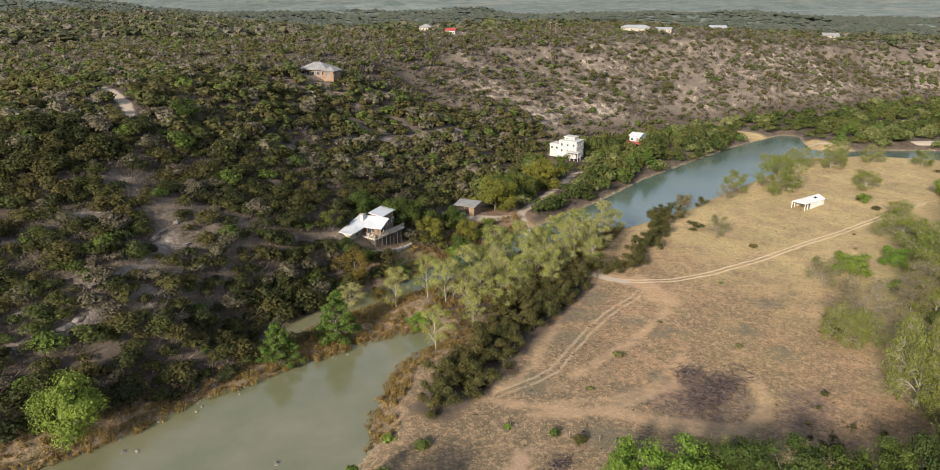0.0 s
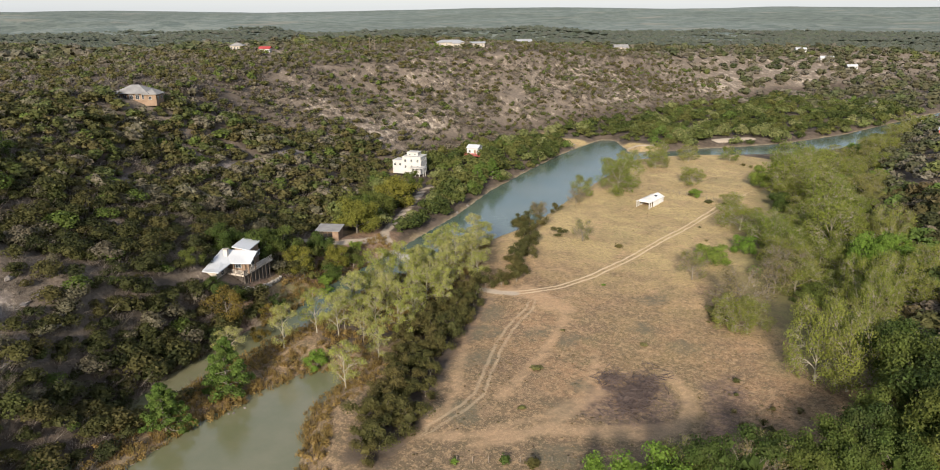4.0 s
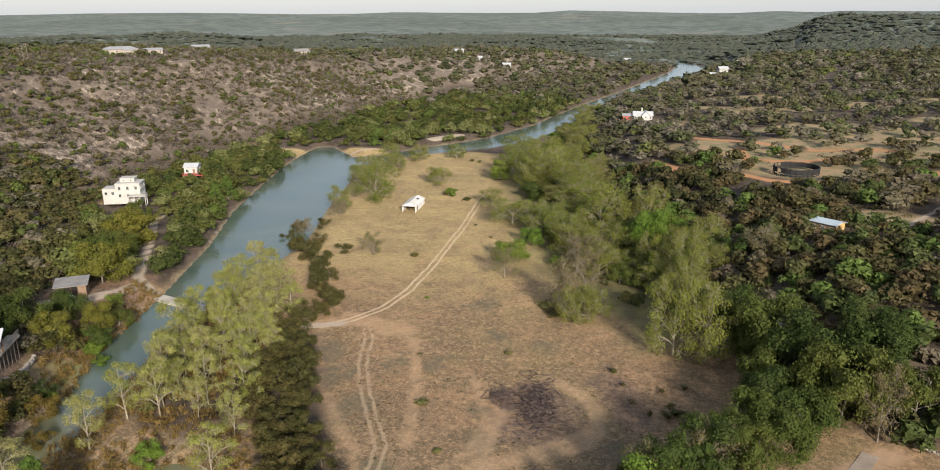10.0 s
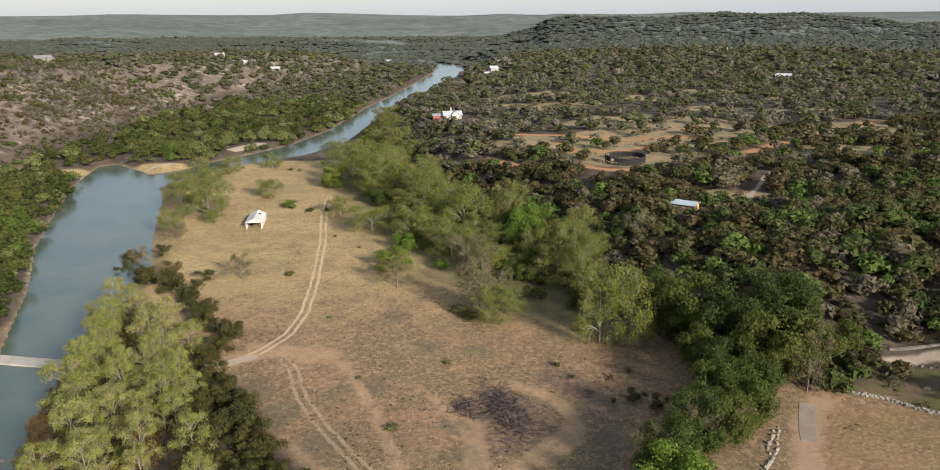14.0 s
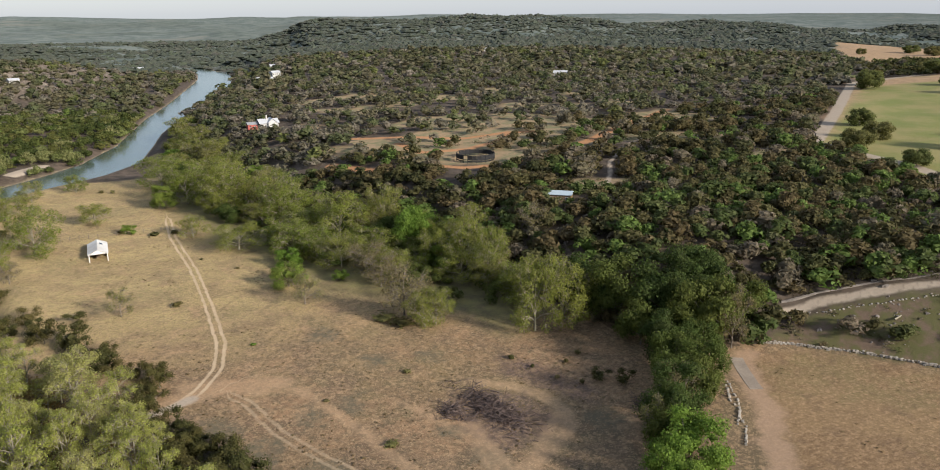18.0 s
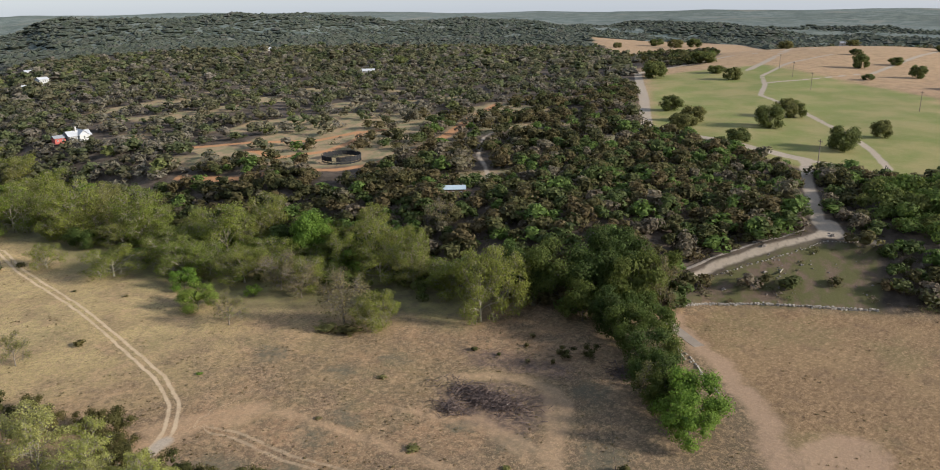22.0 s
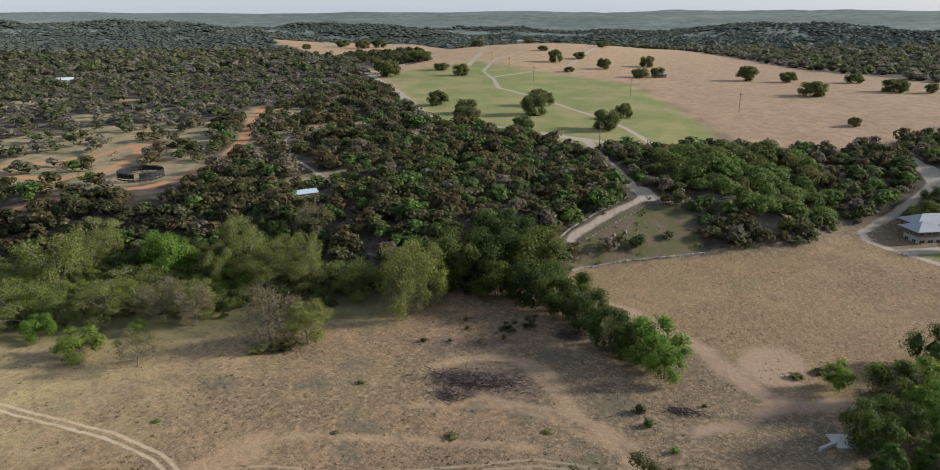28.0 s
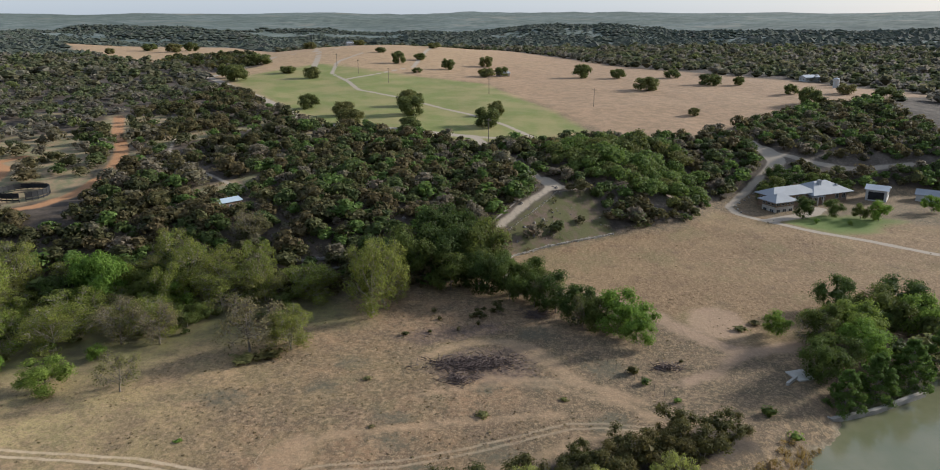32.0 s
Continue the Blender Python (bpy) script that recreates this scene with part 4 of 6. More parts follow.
def part_from(name, verts, faces, material, parent, label=""):
    me = quick_mesh(name, verts, faces)
    me.materials.append(material)
    ob = new(name, me)
    ob.parent = parent
    return tagged(ob, label)


def limb_mesh(points, sides=6):
    """Vertices and quads of a tapered tube along (point, radius) pairs."""
    v, q = [], []
    for p, r in points:
        for i in range(sides):
            a = 2 * math.pi * i / sides
            v.append((p[0] + r * math.cos(a), p[1] + r * math.sin(a), p[2]))
    for k in range(len(points) - 1):
        for i in range(sides):
            j = (i + 1) % sides
            q.append((k * sides + i, k * sides + j, (k + 1) * sides + j, (k + 1) * sides + i))
    return np.array(v), np.array(q)


M_BARK = plain("bark", (0.10, 0.085, 0.065), (0.22, 0.19, 0.155), 3.0, 0.95)
M_PALEBARK = plain("pale_bark", (0.17, 0.15, 0.105), (0.29, 0.26, 0.195), 3.0, 0.9)
M_GREYBARK = plain("grey_bark", (0.12, 0.10, 0.078), (0.22, 0.185, 0.145), 3.0, 0.95)
LEAF = {
    "syc": leaf_material("sycamore_leaves", [(0.35, 0.38, 0.080), (0.40, 0.415, 0.105), (0.45, 0.435, 0.15)], random_leaf=0.5),
    "pale": leaf_material("pale_leaves", [(0.20, 0.255, 0.036), (0.26, 0.285, 0.052), (0.31, 0.295, 0.085)], random_leaf=0.6),
    "oak": leaf_material("oak_leaves", [(0.062, 0.097, 0.021), (0.096, 0.145, 0.028), (0.148, 0.170, 0.036)]),
    "lime": leaf_material("bright_leaves", [(0.16, 0.27, 0.036), (0.20, 0.31, 0.045), (0.24, 0.305, 0.055)]),
    "gold": leaf_material("golden_leaves", [(0.20, 0.15, 0.030), (0.23, 0.17, 0.040)]),
    "olive": leaf_material("olive_oak_leaves", [(0.25, 0.235, 0.040), (0.21, 0.225, 0.040)]),
    "cyp": leaf_material("cypress_leaves", [(0.125, 0.20, 0.036), (0.15, 0.23, 0.045)]),
    "jun": leaf_material("juniper_leaves", [(0.085, 0.092, 0.028), (0.12, 0.112, 0.034), (0.155, 0.128, 0.044)]),
    "lone": leaf_material("live_oak_leaves", [(0.130, 0.155, 0.045), (0.175, 0.195, 0.056), (0.225, 0.205, 0.075)]),
    "bare": leaf_material("bare_twigs", [(0.23, 0.20, 0.085), (0.27, 0.225, 0.11), (0.22, 0.225, 0.065)]),
}
# height, radius, trunk share, limbs, branches on a limb, lobe radius, leaves in a lobe, leaf size, twigs in a lobe, how steep the limbs rise
SHAPES = {"syc": (11, 4.2, 0.08, 11, 5, 0.95, 62, 0.105, 9, 0.95), "pale": (12, 6.5, 0.08, 10, 7, 1.55, 92, 0.135, 14, 0.5), "oak": (10, 6, 0.12, 7, 4, 2.0, 190, 0.18, 1, 0.35), "lime": (9, 5, 0.08, 7, 4, 1.7, 190, 0.155, 1, 0.4),
          "cyp": (11, 5, 0.05, 34, 4, 0.72, 80, 0.135, 1, 0.1), "jun": (5.5, 3, 0.03, 4, 3, 1.15, 120, 0.13, 0, 0.4), "olive": (10, 6, 0.10, 8, 5, 1.7, 180, 0.17, 2, 0.35), "gold": (8, 4.6, 0.12, 6, 5, 1.4, 130, 0.16, 4, 0.45),
          "lone": (7, 5, 0.12, 9, 5, 1.6, 120, 0.24, 1, 0.3), "bare": (9, 5, 0.12, 8, 6, 1.35, 46, 0.125, 16, 0.5)}
WORDS = {"syc": ("sycamore_tree", "pale yellow-green sycamore with a slender pale trunk"), "pale": ("pecan_tree", "broad pale green tree with fresh thin foliage"), "oak": ("oak_tree", "rounded green oak with a dense crown"),
         "lime": ("hackberry_tree", "bright green tree in full fresh leaf"), "cyp": ("cypress_tree", "feathery green bald cypress beside the water"), "jun": ("juniper_tree", "dark green juniper at the edge of the field"),
         "olive": ("spreading_oak_tree", "broad oak with olive-yellow spring leaves"), "gold": ("young_oak_tree", "oak with golden-brown spring leaves beside a house"), "lone": ("live_oak_tree", "lone dark live oak in open grassland"), "bare": ("mesquite_tree", "nearly bare grey-brown tree with fine twigs")}


def tube(points, sides=5):
    """Vertices and quads of a tapered tube whose rings stand across its way."""
    pts = [np.array(q, float) for q, _ in points]
    v, q = [], []
    for i, (_, r) in enumerate(points):
        d = pts[min(i + 1, len(pts) - 1)] - pts[max(i - 1, 0)]
        d = d / (np.linalg.norm(d) + 1e-9)
        u = np.cross(d, [0.31, 0.17, 0.93] if abs(d[2]) < 0.9 else [1.0, 0, 0])
        u = u / np.linalg.norm(u)
        w = np.cross(d, u)
        v += [pts[i] + r * (math.cos(a) * u + math.sin(a) * w) for a in (2 * math.pi * k / sides for k in range(sides))]
    for i in range(len(points) - 1):
        for k in range(sides):
            j = (k + 1) % sides
            q.append((i * sides + k, i * sides + j, (i + 1) * sides + j, (i + 1) * sides + k))
    return np.array(v), np.array(q)


def lobe_cloud(r, count, leaf, size, outward):
    """Leaf clumps on a small rounded spray at the end of a branch, thickest on its outer and upper side."""
    d = r.normal(size=(count, 3)) + outward * 0.7 + [0, 0, 0.3]
    d /= np.linalg.norm(d, axis=1)[:, None]
    p = d * (size * r.uniform(0.35, 1.1, count) ** 0.7)[:, None] * [1.1, 1.1, 0.8]
    n = d + r.normal(scale=0.5, size=(count, 3)) + [0, 0, 0.1]
    n /= np.linalg.norm(n, axis=1)[:, None]
    u = np.cross(n, r.normal(size=(count, 3)))
    u /= np.linalg.norm(u, axis=1)[:, None]
    return leaf_tris(r, p, u, np.cross(n, u), leaf)


def make_tree(kind, seed):
    """A tree of its kind at the origin: an Empty with a trunk, forking limbs, twigs and a crown of leaf sprays."""
    r = np.random.default_rng(seed)
    H, R, share, limbs, forks, lr, per, leaf, twigs, steep = SHAPES[kind]
    name, label = WORDS[kind]
    root = tagged(new(name), label, "tree")
    bark = M_PALEBARK if kind in ("syc", "pale") else (M_GREYBARK if kind == "bare" else M_BARK)
    base, top = H * share, H * (0.94 if kind in ("cyp", "syc") else 0.6)
    bend = r.uniform(-0.05, 0.05, 2) * H
    thick = 0.013 if kind == "syc" else 0.017
    v, q = tube([((0, 0, -0.4), thick * 1.5 * H), ((0, 0, 0.05 * H), thick * H), ((bend[0] * 0.5, bend[1] * 0.5, base + 0.2 * H), thick * 0.75 * H), ((bend[0], bend[1], top), 0.004 * H)], 6)
    part_from("trunk", v, q, bark, root)
    clouds, tw = [], []
    mid, up = base + (H - base) * 0.45, (H - base) * 0.5
    for i in range(limbs):
        f = (i + 0.5) / limbs
        a = 2.4 * i + r.uniform(-0.35, 0.35)
        lift = math.radians((-30 + 112 * f if kind == "syc" else -46 + 122 * f ** 0.9) + r.uniform(-8, 8))
        start = np.array([bend[0] * f, bend[1] * f, base + (top - base) * (0.05 + 0.8 * f * (1.0 if kind == "syc" else 0.6))])
        wide = math.sqrt(math.cos(lift))
        way = np.array([math.cos(a) * wide, math.sin(a) * wide, math.sin(lift)])
        slim = 0.70 * r.uniform(0.8, 1.15)
        end = np.array([0, 0, mid]) + way * [R * slim, R * slim, up * 0.86]
        if kind == "cyp":
            f = f * 0.97
            start = np.array([bend[0] * f, bend[1] * f, base + (H * 0.96 - base) * f])
            way = np.array([math.cos(a), math.sin(a), 0.05 + 0.5 * f])
            end = start + way * R * 0.86 * (1.03 - f) ** 0.85 * r.uniform(0.78, 1.08)
        bow = (start + end) / 2 + [0, 0, (0.10 * steep - 0.03) * H * math.cos(lift)] + r.normal(scale=0.02 * H, size=3)
        thin = 0.0080 * H * (1.1 - 0.5 * f)
        bits = [tube([(start, thin), (start * 0.5 + bow * 0.5 + [0, 0, 0.01 * H], thin * 0.85), (bow, thin * 0.7), (end, thin * 0.22)], 5)]
        tips = [end]
        for k in range(forks):
            t = 0.35 + 0.6 * (k + r.uniform(0, 0.8)) / forks
            s0 = (1 - t) ** 2 * start + 2 * t * (1 - t) * bow + t * t * end
            w = way * 0.7 + r.normal(scale=0.62, size=3) + [0, 0, steep * 0.7]
            e = s0 + w / np.linalg.norm(w) * R * r.uniform(0.22, 0.40) * (0.85 if kind == "syc" else (0.5 * (1.15 - f) if kind == "cyp" else 1.0))
            out = (e - [0, 0, mid]) / [R * 0.9, R * 0.9, up * 0.98]
            over = np.linalg.norm(out)
            if over > 1 and kind != "cyp":
                e = np.array([0, 0, mid]) + (e - [0, 0, mid]) / over
            bits.append(tube([(s0, thin * 0.42), ((s0 + e) / 2 + [0, 0, 0.012 * H], thin * 0.30), (e, thin * 0.10)], 4))
            tips.append(e)
        vs, qs, n0 = [], [], 0
        for bv, bq in bits:
            vs.append(bv)
            qs.append(bq + n0)
            n0 += len(bv)
        part_from("limb", np.concatenate(vs), np.concatenate(qs), bark, root)
        for e in tips:
            o = e - [0, 0, mid]
            o = o / (np.linalg.norm(o) + 1e-6)
            size = lr * r.uniform(0.75, 1.25) * (1.15 - 0.5 * f if kind == "cyp" else 1.0)
            clouds.append(lobe_cloud(r, int(per * r.uniform(0.7, 1.2)), leaf, size, o) + e)
            if kind in ("oak", "lime", "jun", "lone", "olive", "cyp"):
                clouds.append(core_blob(r, size * 0.36, 2, 5) + e)
            for _ in range(twigs):
                d = r.normal(size=3) + o * 0.8 + [0, 0, 0.5]
                b = e + d / np.linalg.norm(d) * size * r.uniform(0.7, 1.35)
                m = e - o * size * 0.3
                w = np.cross(b - m, r.normal(size=3))
                w = w / (np.linalg.norm(w) + 1e-6) * 0.026
                tw.append([m - w, m + w, b])
    if kind in ("oak", "lime", "jun", "olive"):
        clouds.append(core_blob(r, 0.34, 3, 7) * [R, R, up] + [0, 0, mid])
    cl = np.concatenate(clouds).reshape(-1, 3)
    part_from("crown", cl, np.arange(len(cl)).reshape(-1, 3), LEAF[kind], root)
    if tw:
        tv = np.array(tw).reshape(-1, 3)
        tagged(part_from("branchwork", tv, np.arange(len(tv)).reshape(-1, 3), bark, root), kind="stuff")
    return root


PALE_A = [(-19, 230, 8.4, 8.6), (-6, 216, 10.8, 7.2), (13, 155, 8.4, 4.9), (10, 223, 17, 10), (24, 225, 14, 6.2), (39, 194, 11.5, 5.6), (32, 202, 8.2, 4.5), (31, 142, 18, 6.5), (37, 141, 16, 7.2), (46, 145, 10.6, 3.7),
          (-18, 272, 13.3, 9.4), (-28, 295, 15, 10), (-9, 275, 12, 8.8), (-35, 328, 13.6, 9.8)]
PALE_B = [(10, 154, 8.6, 5.2), (-18, 304, 16.5, 10), (10, 207, 6.4, 5.7), (33, 186, 13.7, 6.5), (34, 170, 15, 4.8), (-73, 248, 15, 9), (-85, 300, 7.8, 6.5), (-58, 279, 7.5, 6.0), (-15, 276, 18, 10), (-2, 256, 17, 9.6), (26, 189, 12.2, 4.8),
          (-88, 270, 9, 5.5), (-92, 315, 9, 6), (-82, 236, 8, 5), (-92, 290, 9, 6), (-80, 322, 8, 5.5), (-66, 334, 7, 5), (-79, 258, 8, 5), (-30, 250, 7, 5)]
SYCAMORES = [(-60, 87, 10.3, 3.8), (-59, 95, 10.5, 3.9), (-54, 97, 10.3, 4.0), (-41, 103, 9.7, 3.6), (-38, 94, 8.3, 3.1), (-35, 83, 9.9, 4.0), (-58, 146, 11.6, 5.5), (-54, 132, 10.7, 4.5), (-50, 120, 10.1, 5.0), (-64, 118, 12.6, 5.8),
             (-65, 134, 9.0, 4.7), (-59, 106, 11.4, 4.2), (-58, 140, 12.1, 5.5), (-70, 80, 6.7, 4.0)]
SYCAMORES_B = [(-63, 148, 6.4, 3), (-61, 150, 8.9, 4.5), (-49, 125, 9.9, 3.0), (-46, 122, 7.2, 2.4), (-66, 127, 12.1, 3.7), (-62, 130, 9.0, 3), (-58, 124, 11.1, 3.2), (-55, 127, 10.0, 2.8), (-52, 126, 7.9, 2.8), (-71, 166, 8, 4.2),
               (-71, 152, 10.6, 4.7), (-46, 112, 9, 3.4), (-56, 113, 10, 3.6), (-67, 158, 9, 4.0), (-51, 140, 9, 3.6), (-69, 142, 10, 4)]
OLIVES = [(-108, 149, 11, 7.8), (-125, 183, 10.5, 7.8), (-92, 115, 7.2, 4.6), (-91, 127, 6.4, 4.0)]
OAKS = [(-118, 168, 9, 6), (-99, 128, 6, 4), (-98, 114, 8.4, 5.0), (-87, 122, 4.5, 3.2), (-90, 132, 4.5, 3.2), (-114, 156, 10, 6), (-139, 204, 7, 4), (-97, 106, 8, 4.5), (-99, 98, 7, 4.4), (-129, 60, 6, 4), (-80, 99, 3.4, 2.3), (-82, 90, 3.8, 2.6), (-79, 93.5, 2.8, 1.9), (-84.5, 86, 4.2, 2.9), (-90, 84, 4.5, 3)]
GOLDS = [(-80, 86, 8.2, 4.8), (-76, 95, 4.8, 3.0), (-71, 88, 4, 2.4)]
OAKS += [(129, 18, 7, 3.4), (131, 8, 6, 3.6), (129, 0, 5, 3), (54, 129, 13, 7.8), (57, 119, 14, 7), (68, 120, 10, 5), (29, 95, 8.6, 4.8), (35, 100, 9.2, 5.0), (38, 105, 8.0, 4.2), (26, 91, 7, 3.6), (42, 111, 9, 4.6), (46, 117, 10, 5), (51, 114, 9, 4.4), (46, 107, 9.5, 4.8), (42, 102, 8, 4), (31, 93, 6, 3.4),
        (27, 194, 9.0, 5.0),]
OAKS += [(150, 25, 6, 4.2), (157, 21, 7, 5), (163, 12, 7, 5), (166, 3, 6.5, 4.6), (163, -5, 6, 4.2), (168, 18, 6, 4)]
OAKS += [(8, 50, 7.6, 4.4), (12, 46, 7.2, 4.6), (24, 46, 9.4, 4.6), (44, 36, 8.0, 5.0), (35, 29, 9, 6), (42, 22, 9, 6), (31, 34, 7, 4.5), (44, 143, 13, 6.5), (48, 137, 13, 7), (62, 126, 12, 6), (50, 120, 9, 5), (47, 126, 10, 5.5), (56, 124, 11, 5.5), (64, 132, 11, 6)]
LIMES = [(-86, 119, 3, 2.2), (-82, 116, 2.4, 1.8), (-79, 99, 2.2, 1.6), (-95, 137, 3, 2.2), (-41, 17, 11.4, 6.3), (-49, 87, 4.3, 2.5), (-9, 208, 5.8, 3.6), (1, 191, 3.0, 2.1), (25, 204, 13.2, 6.2), (26, 86, 10, 5.8), (21, 83, 8, 4.4), (26, 38, 9.5, 5.4), (16, 40, 9, 5), (33, 22, 9, 5.5), (-12, 193, 6.1, 4.8), (29, 209, 10.1, 6.1), (28, 53, 5.5, 3.1),
         (-48, 261, 3.2, 2.5), (-36, 292, 9, 5), (127, -5, 7, 3.6), (140, -27, 6, 3.5), (122, 16, 1.8, 1.0), (121, 6, 1.6, 0.9)]
BARES = [(-11, 179, 8.0, 4.6), (8, 190, 10.2, 5.8), (8, 162, 12.2, 7.7), (51, 179, 8.7, 5.0), (62, 116, 13.3, 4.0), (36, 102, 9, 4.0), (27, 94, 8, 4.0), (23, 47, 8, 4.6), (-51, 189, 7.1, 3.4), (9, 182, 9, 5), (-84, 212, 6, 3.5), (-77, 225, 6, 3.4)]
CYPRESSES = [(-50, 55, 9.5, 5.0), (-53, 69, 12.0, 5.6), (1, 48, 8.7, 4.3), (6, 41, 10, 5), (11, 33, 11, 5.5), (18, 24, 11, 5.5), (-128, 240, 9, 4), (-124, 226, 9, 4)]
LONES = [(221, 219, 6.4, 4.6), (181, 188, 6.3, 5.5), (203, 197, 6.2, 5.1), (211, 168, 8.3, 5.8), (239, 175, 7.5, 4.8), (242, 172, 6.6, 4.2), (175, 161, 4.7, 4.4), (191, 131, 7.7, 5.4), (221, 130, 6.0, 3.8), (342, 257, 6.9, 5.1),
         (327, 300, 8.8, 7.2), (365, 281, 4.4, 5.3), (387, 198, 3.1, 3.4), (435, 221, 8.3, 5.0), (414, 181, 7.0, 4.4), (450, 157, 7.4, 5.1), (396, 87, 8.4, 5.9), (328, 51, 7.3, 7.0), (397, 63, 5.9, 5.0), (362, 9, 6.4, 6.8),
         (364, -9, 4.8, 3.6), (321, -28, 5.2, 3.7), (280, -26, 8.2, 6.5), (325, -59, 5.4, 5.4), (309, -75, 6.0, 7.5), (246, 37, 3.6, 2.7), (343, 313, 8.2, 6.2), (417, 323, 7.5, 9.4)]
LONES += [(802, 566, 9.9, 9), (773, 575, 9.7, 9.7), (799, 620, 8.5, 9), (731, 633, 6.4, 5.6), (407, 26, 5.2, 5.6), (463, 210, 4.8, 4.8), (590, 220, 5, 6), (560, 330, 6, 6), (500, 250, 4, 4), (620, 300, 5, 6), (380, 150, 5.6, 5.2), (391, 141, 6, 4.5)]
JUNIPER_LINE = [(-15, 78), (-20, 84), (-26, 92), (-34, 98), (-40, 108), (-42, 121), (-46, 136), (-45, 148), (-49, 157), (-56, 172), (-66, 184), (-76, 190), (-82, 204), (-88, 226)]
HEDGE_ROWS = 4.3


def place_all(kind, spots, group, variants=3, seed=100):
    """Puts trees of one kind at their places: the first few are built, the others copied from clean ones."""
    r = np.random.default_rng(seed)
    H, R = SHAPES[kind][:2]
    models = [make_tree(kind, seed + i) for i in range(min(variants, len(spots)))]
    poses = [Matrix.Translation((x, y, float(height(x, y)))) @ Matrix.Rotation(r.uniform(0, 6.28), 4, "Z") @ Matrix.Diagonal((rad / R, rad / R, h / H, 1)) for x, y, h, rad in spots]
    for i in range(len(models), len(spots)):
        tagged(copy_thing(models[i % len(models)], poses[i]), group=group)
    for i, ob in enumerate(models):
        ob.matrix_basis = poses[i]
        tagged(ob, group=group)


junipers = []
jr = np.random.default_rng(9)
for (ax, ay), (bx, by) in zip(JUNIPER_LINE[:-1], JUNIPER_LINE[1:]):
    for k in range(4 if ay < 170 else 3):
        t = (k + jr.uniform(0, 0.9)) / 4
        rad = jr.uniform(1.9, 3.4)
        junipers.append((ax + t * (bx - ax) - jr.uniform(-1.2, 4.0), ay + t * (by - ay) + jr.uniform(-1, 1), rad * jr.uniform(1.5, 1.95), rad))
ex, ey = scatter(jr, -35, 50, 148, 475, 9.5, lambda a, b: (inside_gap(a, b, EASTWOOD) > 1) & ~blocked(a, b))
east = [(x, y, float(k) * 1.25, float(k)) for x, y, k in zip(ex.tolist(), ey.tolist(), jr.uniform(4.6, 8.0, len(ex)))]
ix, iy = scatter(jr, -78, -40, 90, 180, 6.8, lambda a, b: (inside_gap(a, b, ISLAND) > 1.5) & (river_gap(a, b) > 1.0))
island = [(x, y, float(k) * 3.0, float(k)) for x, y, k in zip(ix.tolist(), iy.tolist(), jr.uniform(2.3, 3.7, len(ix)))]
hx, hy = scatter(jr, -52, -8, 64, 136, HEDGE_ROWS, lambda a, b: (inside_gap(a, b, HEDGE) > 0.5) & (river_gap(a, b) > 1.5))
junipers += [(x, y, float(s) * 1.7, float(s)) for x, y, s in zip(hx.tolist(), hy.tolist(), jr.uniform(1.6, 3.5, len(hx)))]
junipers += [(-60, 190, 3, 2.6), (-70, 193, 4, 3), (-78, 214, 3.5, 2.4), (34, 113, 3, 2), (31, 117, 2.5, 2)]
place_all("syc", SYCAMORES + SYCAMORES_B + island, "sycamores on the river island", 6, 100)
place_all("pale", PALE_A + PALE_B + east[::2] + east[1::4], "pale trees round the field", 6, 130)
place_all("oak", OAKS + [(x, y, h * 0.8, k * 0.8) for x, y, h, k in east[3::8]], "oaks", 4, 160)
place_all("olive", OLIVES, "spreading oaks by the river", 2, 168)
place_all("gold", GOLDS, "golden oaks by the river house", 2, 175)
place_all("lime", LIMES + [(x, y, h * 0.7, k * 0.75) for x, y, h, k in east[7::8]], "bright green trees", 4, 190)
place_all("bare", BARES, "nearly bare trees", 4, 220)
place_all("cyp", CYPRESSES, "cypresses by the water", 2, 250)
place_all("lone", LONES, "live oaks on the grassland", 4, 280)
place_all("jun", junipers, "junipers along the field", 5, 310)

# ---- buildings ----
M_METAL = plain("white_metal_roof", (0.36, 0.37, 0.38), (0.46, 0.47, 0.48), 0.8, 0.45, 0.0, 0.05)
M_GREYROOF = plain("grey_metal_roof", (0.22, 0.225, 0.235), (0.28, 0.285, 0.295), 0.8, 0.6, 0.0, 0.05)
M_BLUEROOF = plain("blue_metal_roof", (0.27, 0.33, 0.37), (0.36, 0.42, 0.46), 0.8, 0.55, 0.0, 0.05)
M_SHINGLE = plain("weathered_shingles", (0.15, 0.145, 0.14), (0.24, 0.232, 0.22), 2.0, 0.9, 0.0, 0.4)
M_STUCCO = plain("cream_stucco", (0.34, 0.325, 0.30), (0.44, 0.425, 0.395), 1.2, 0.9)
M_WHITE = plain("white_boards", (0.33, 0.33, 0.315), (0.44, 0.44, 0.42), 1.2, 0.8)
M_TAN = plain("tan_stone_wall", (0.22, 0.19, 0.15), (0.38, 0.34, 0.28), 2.6, 0.9, 0.0, 0.5)
M_PALESTONE = plain("pale_stone_wall", (0.33, 0.30, 0.25), (0.50, 0.46, 0.40), 2.6, 0.9, 0.0, 0.5)
M_WOOD = plain("brown_boards", (0.13, 0.085, 0.055), (0.24, 0.165, 0.11), 2.2, 0.8)
# boards near black: the shade under the deck is put into their colour
M_UNDER = plain("deck_shade_boards", (0.040, 0.032, 0.026), (0.095, 0.078, 0.062), 2.0, 0.9)
M_REDWOOD = plain("red_boards", (0.28, 0.065, 0.05), (0.38, 0.10, 0.08), 2.0, 0.8)
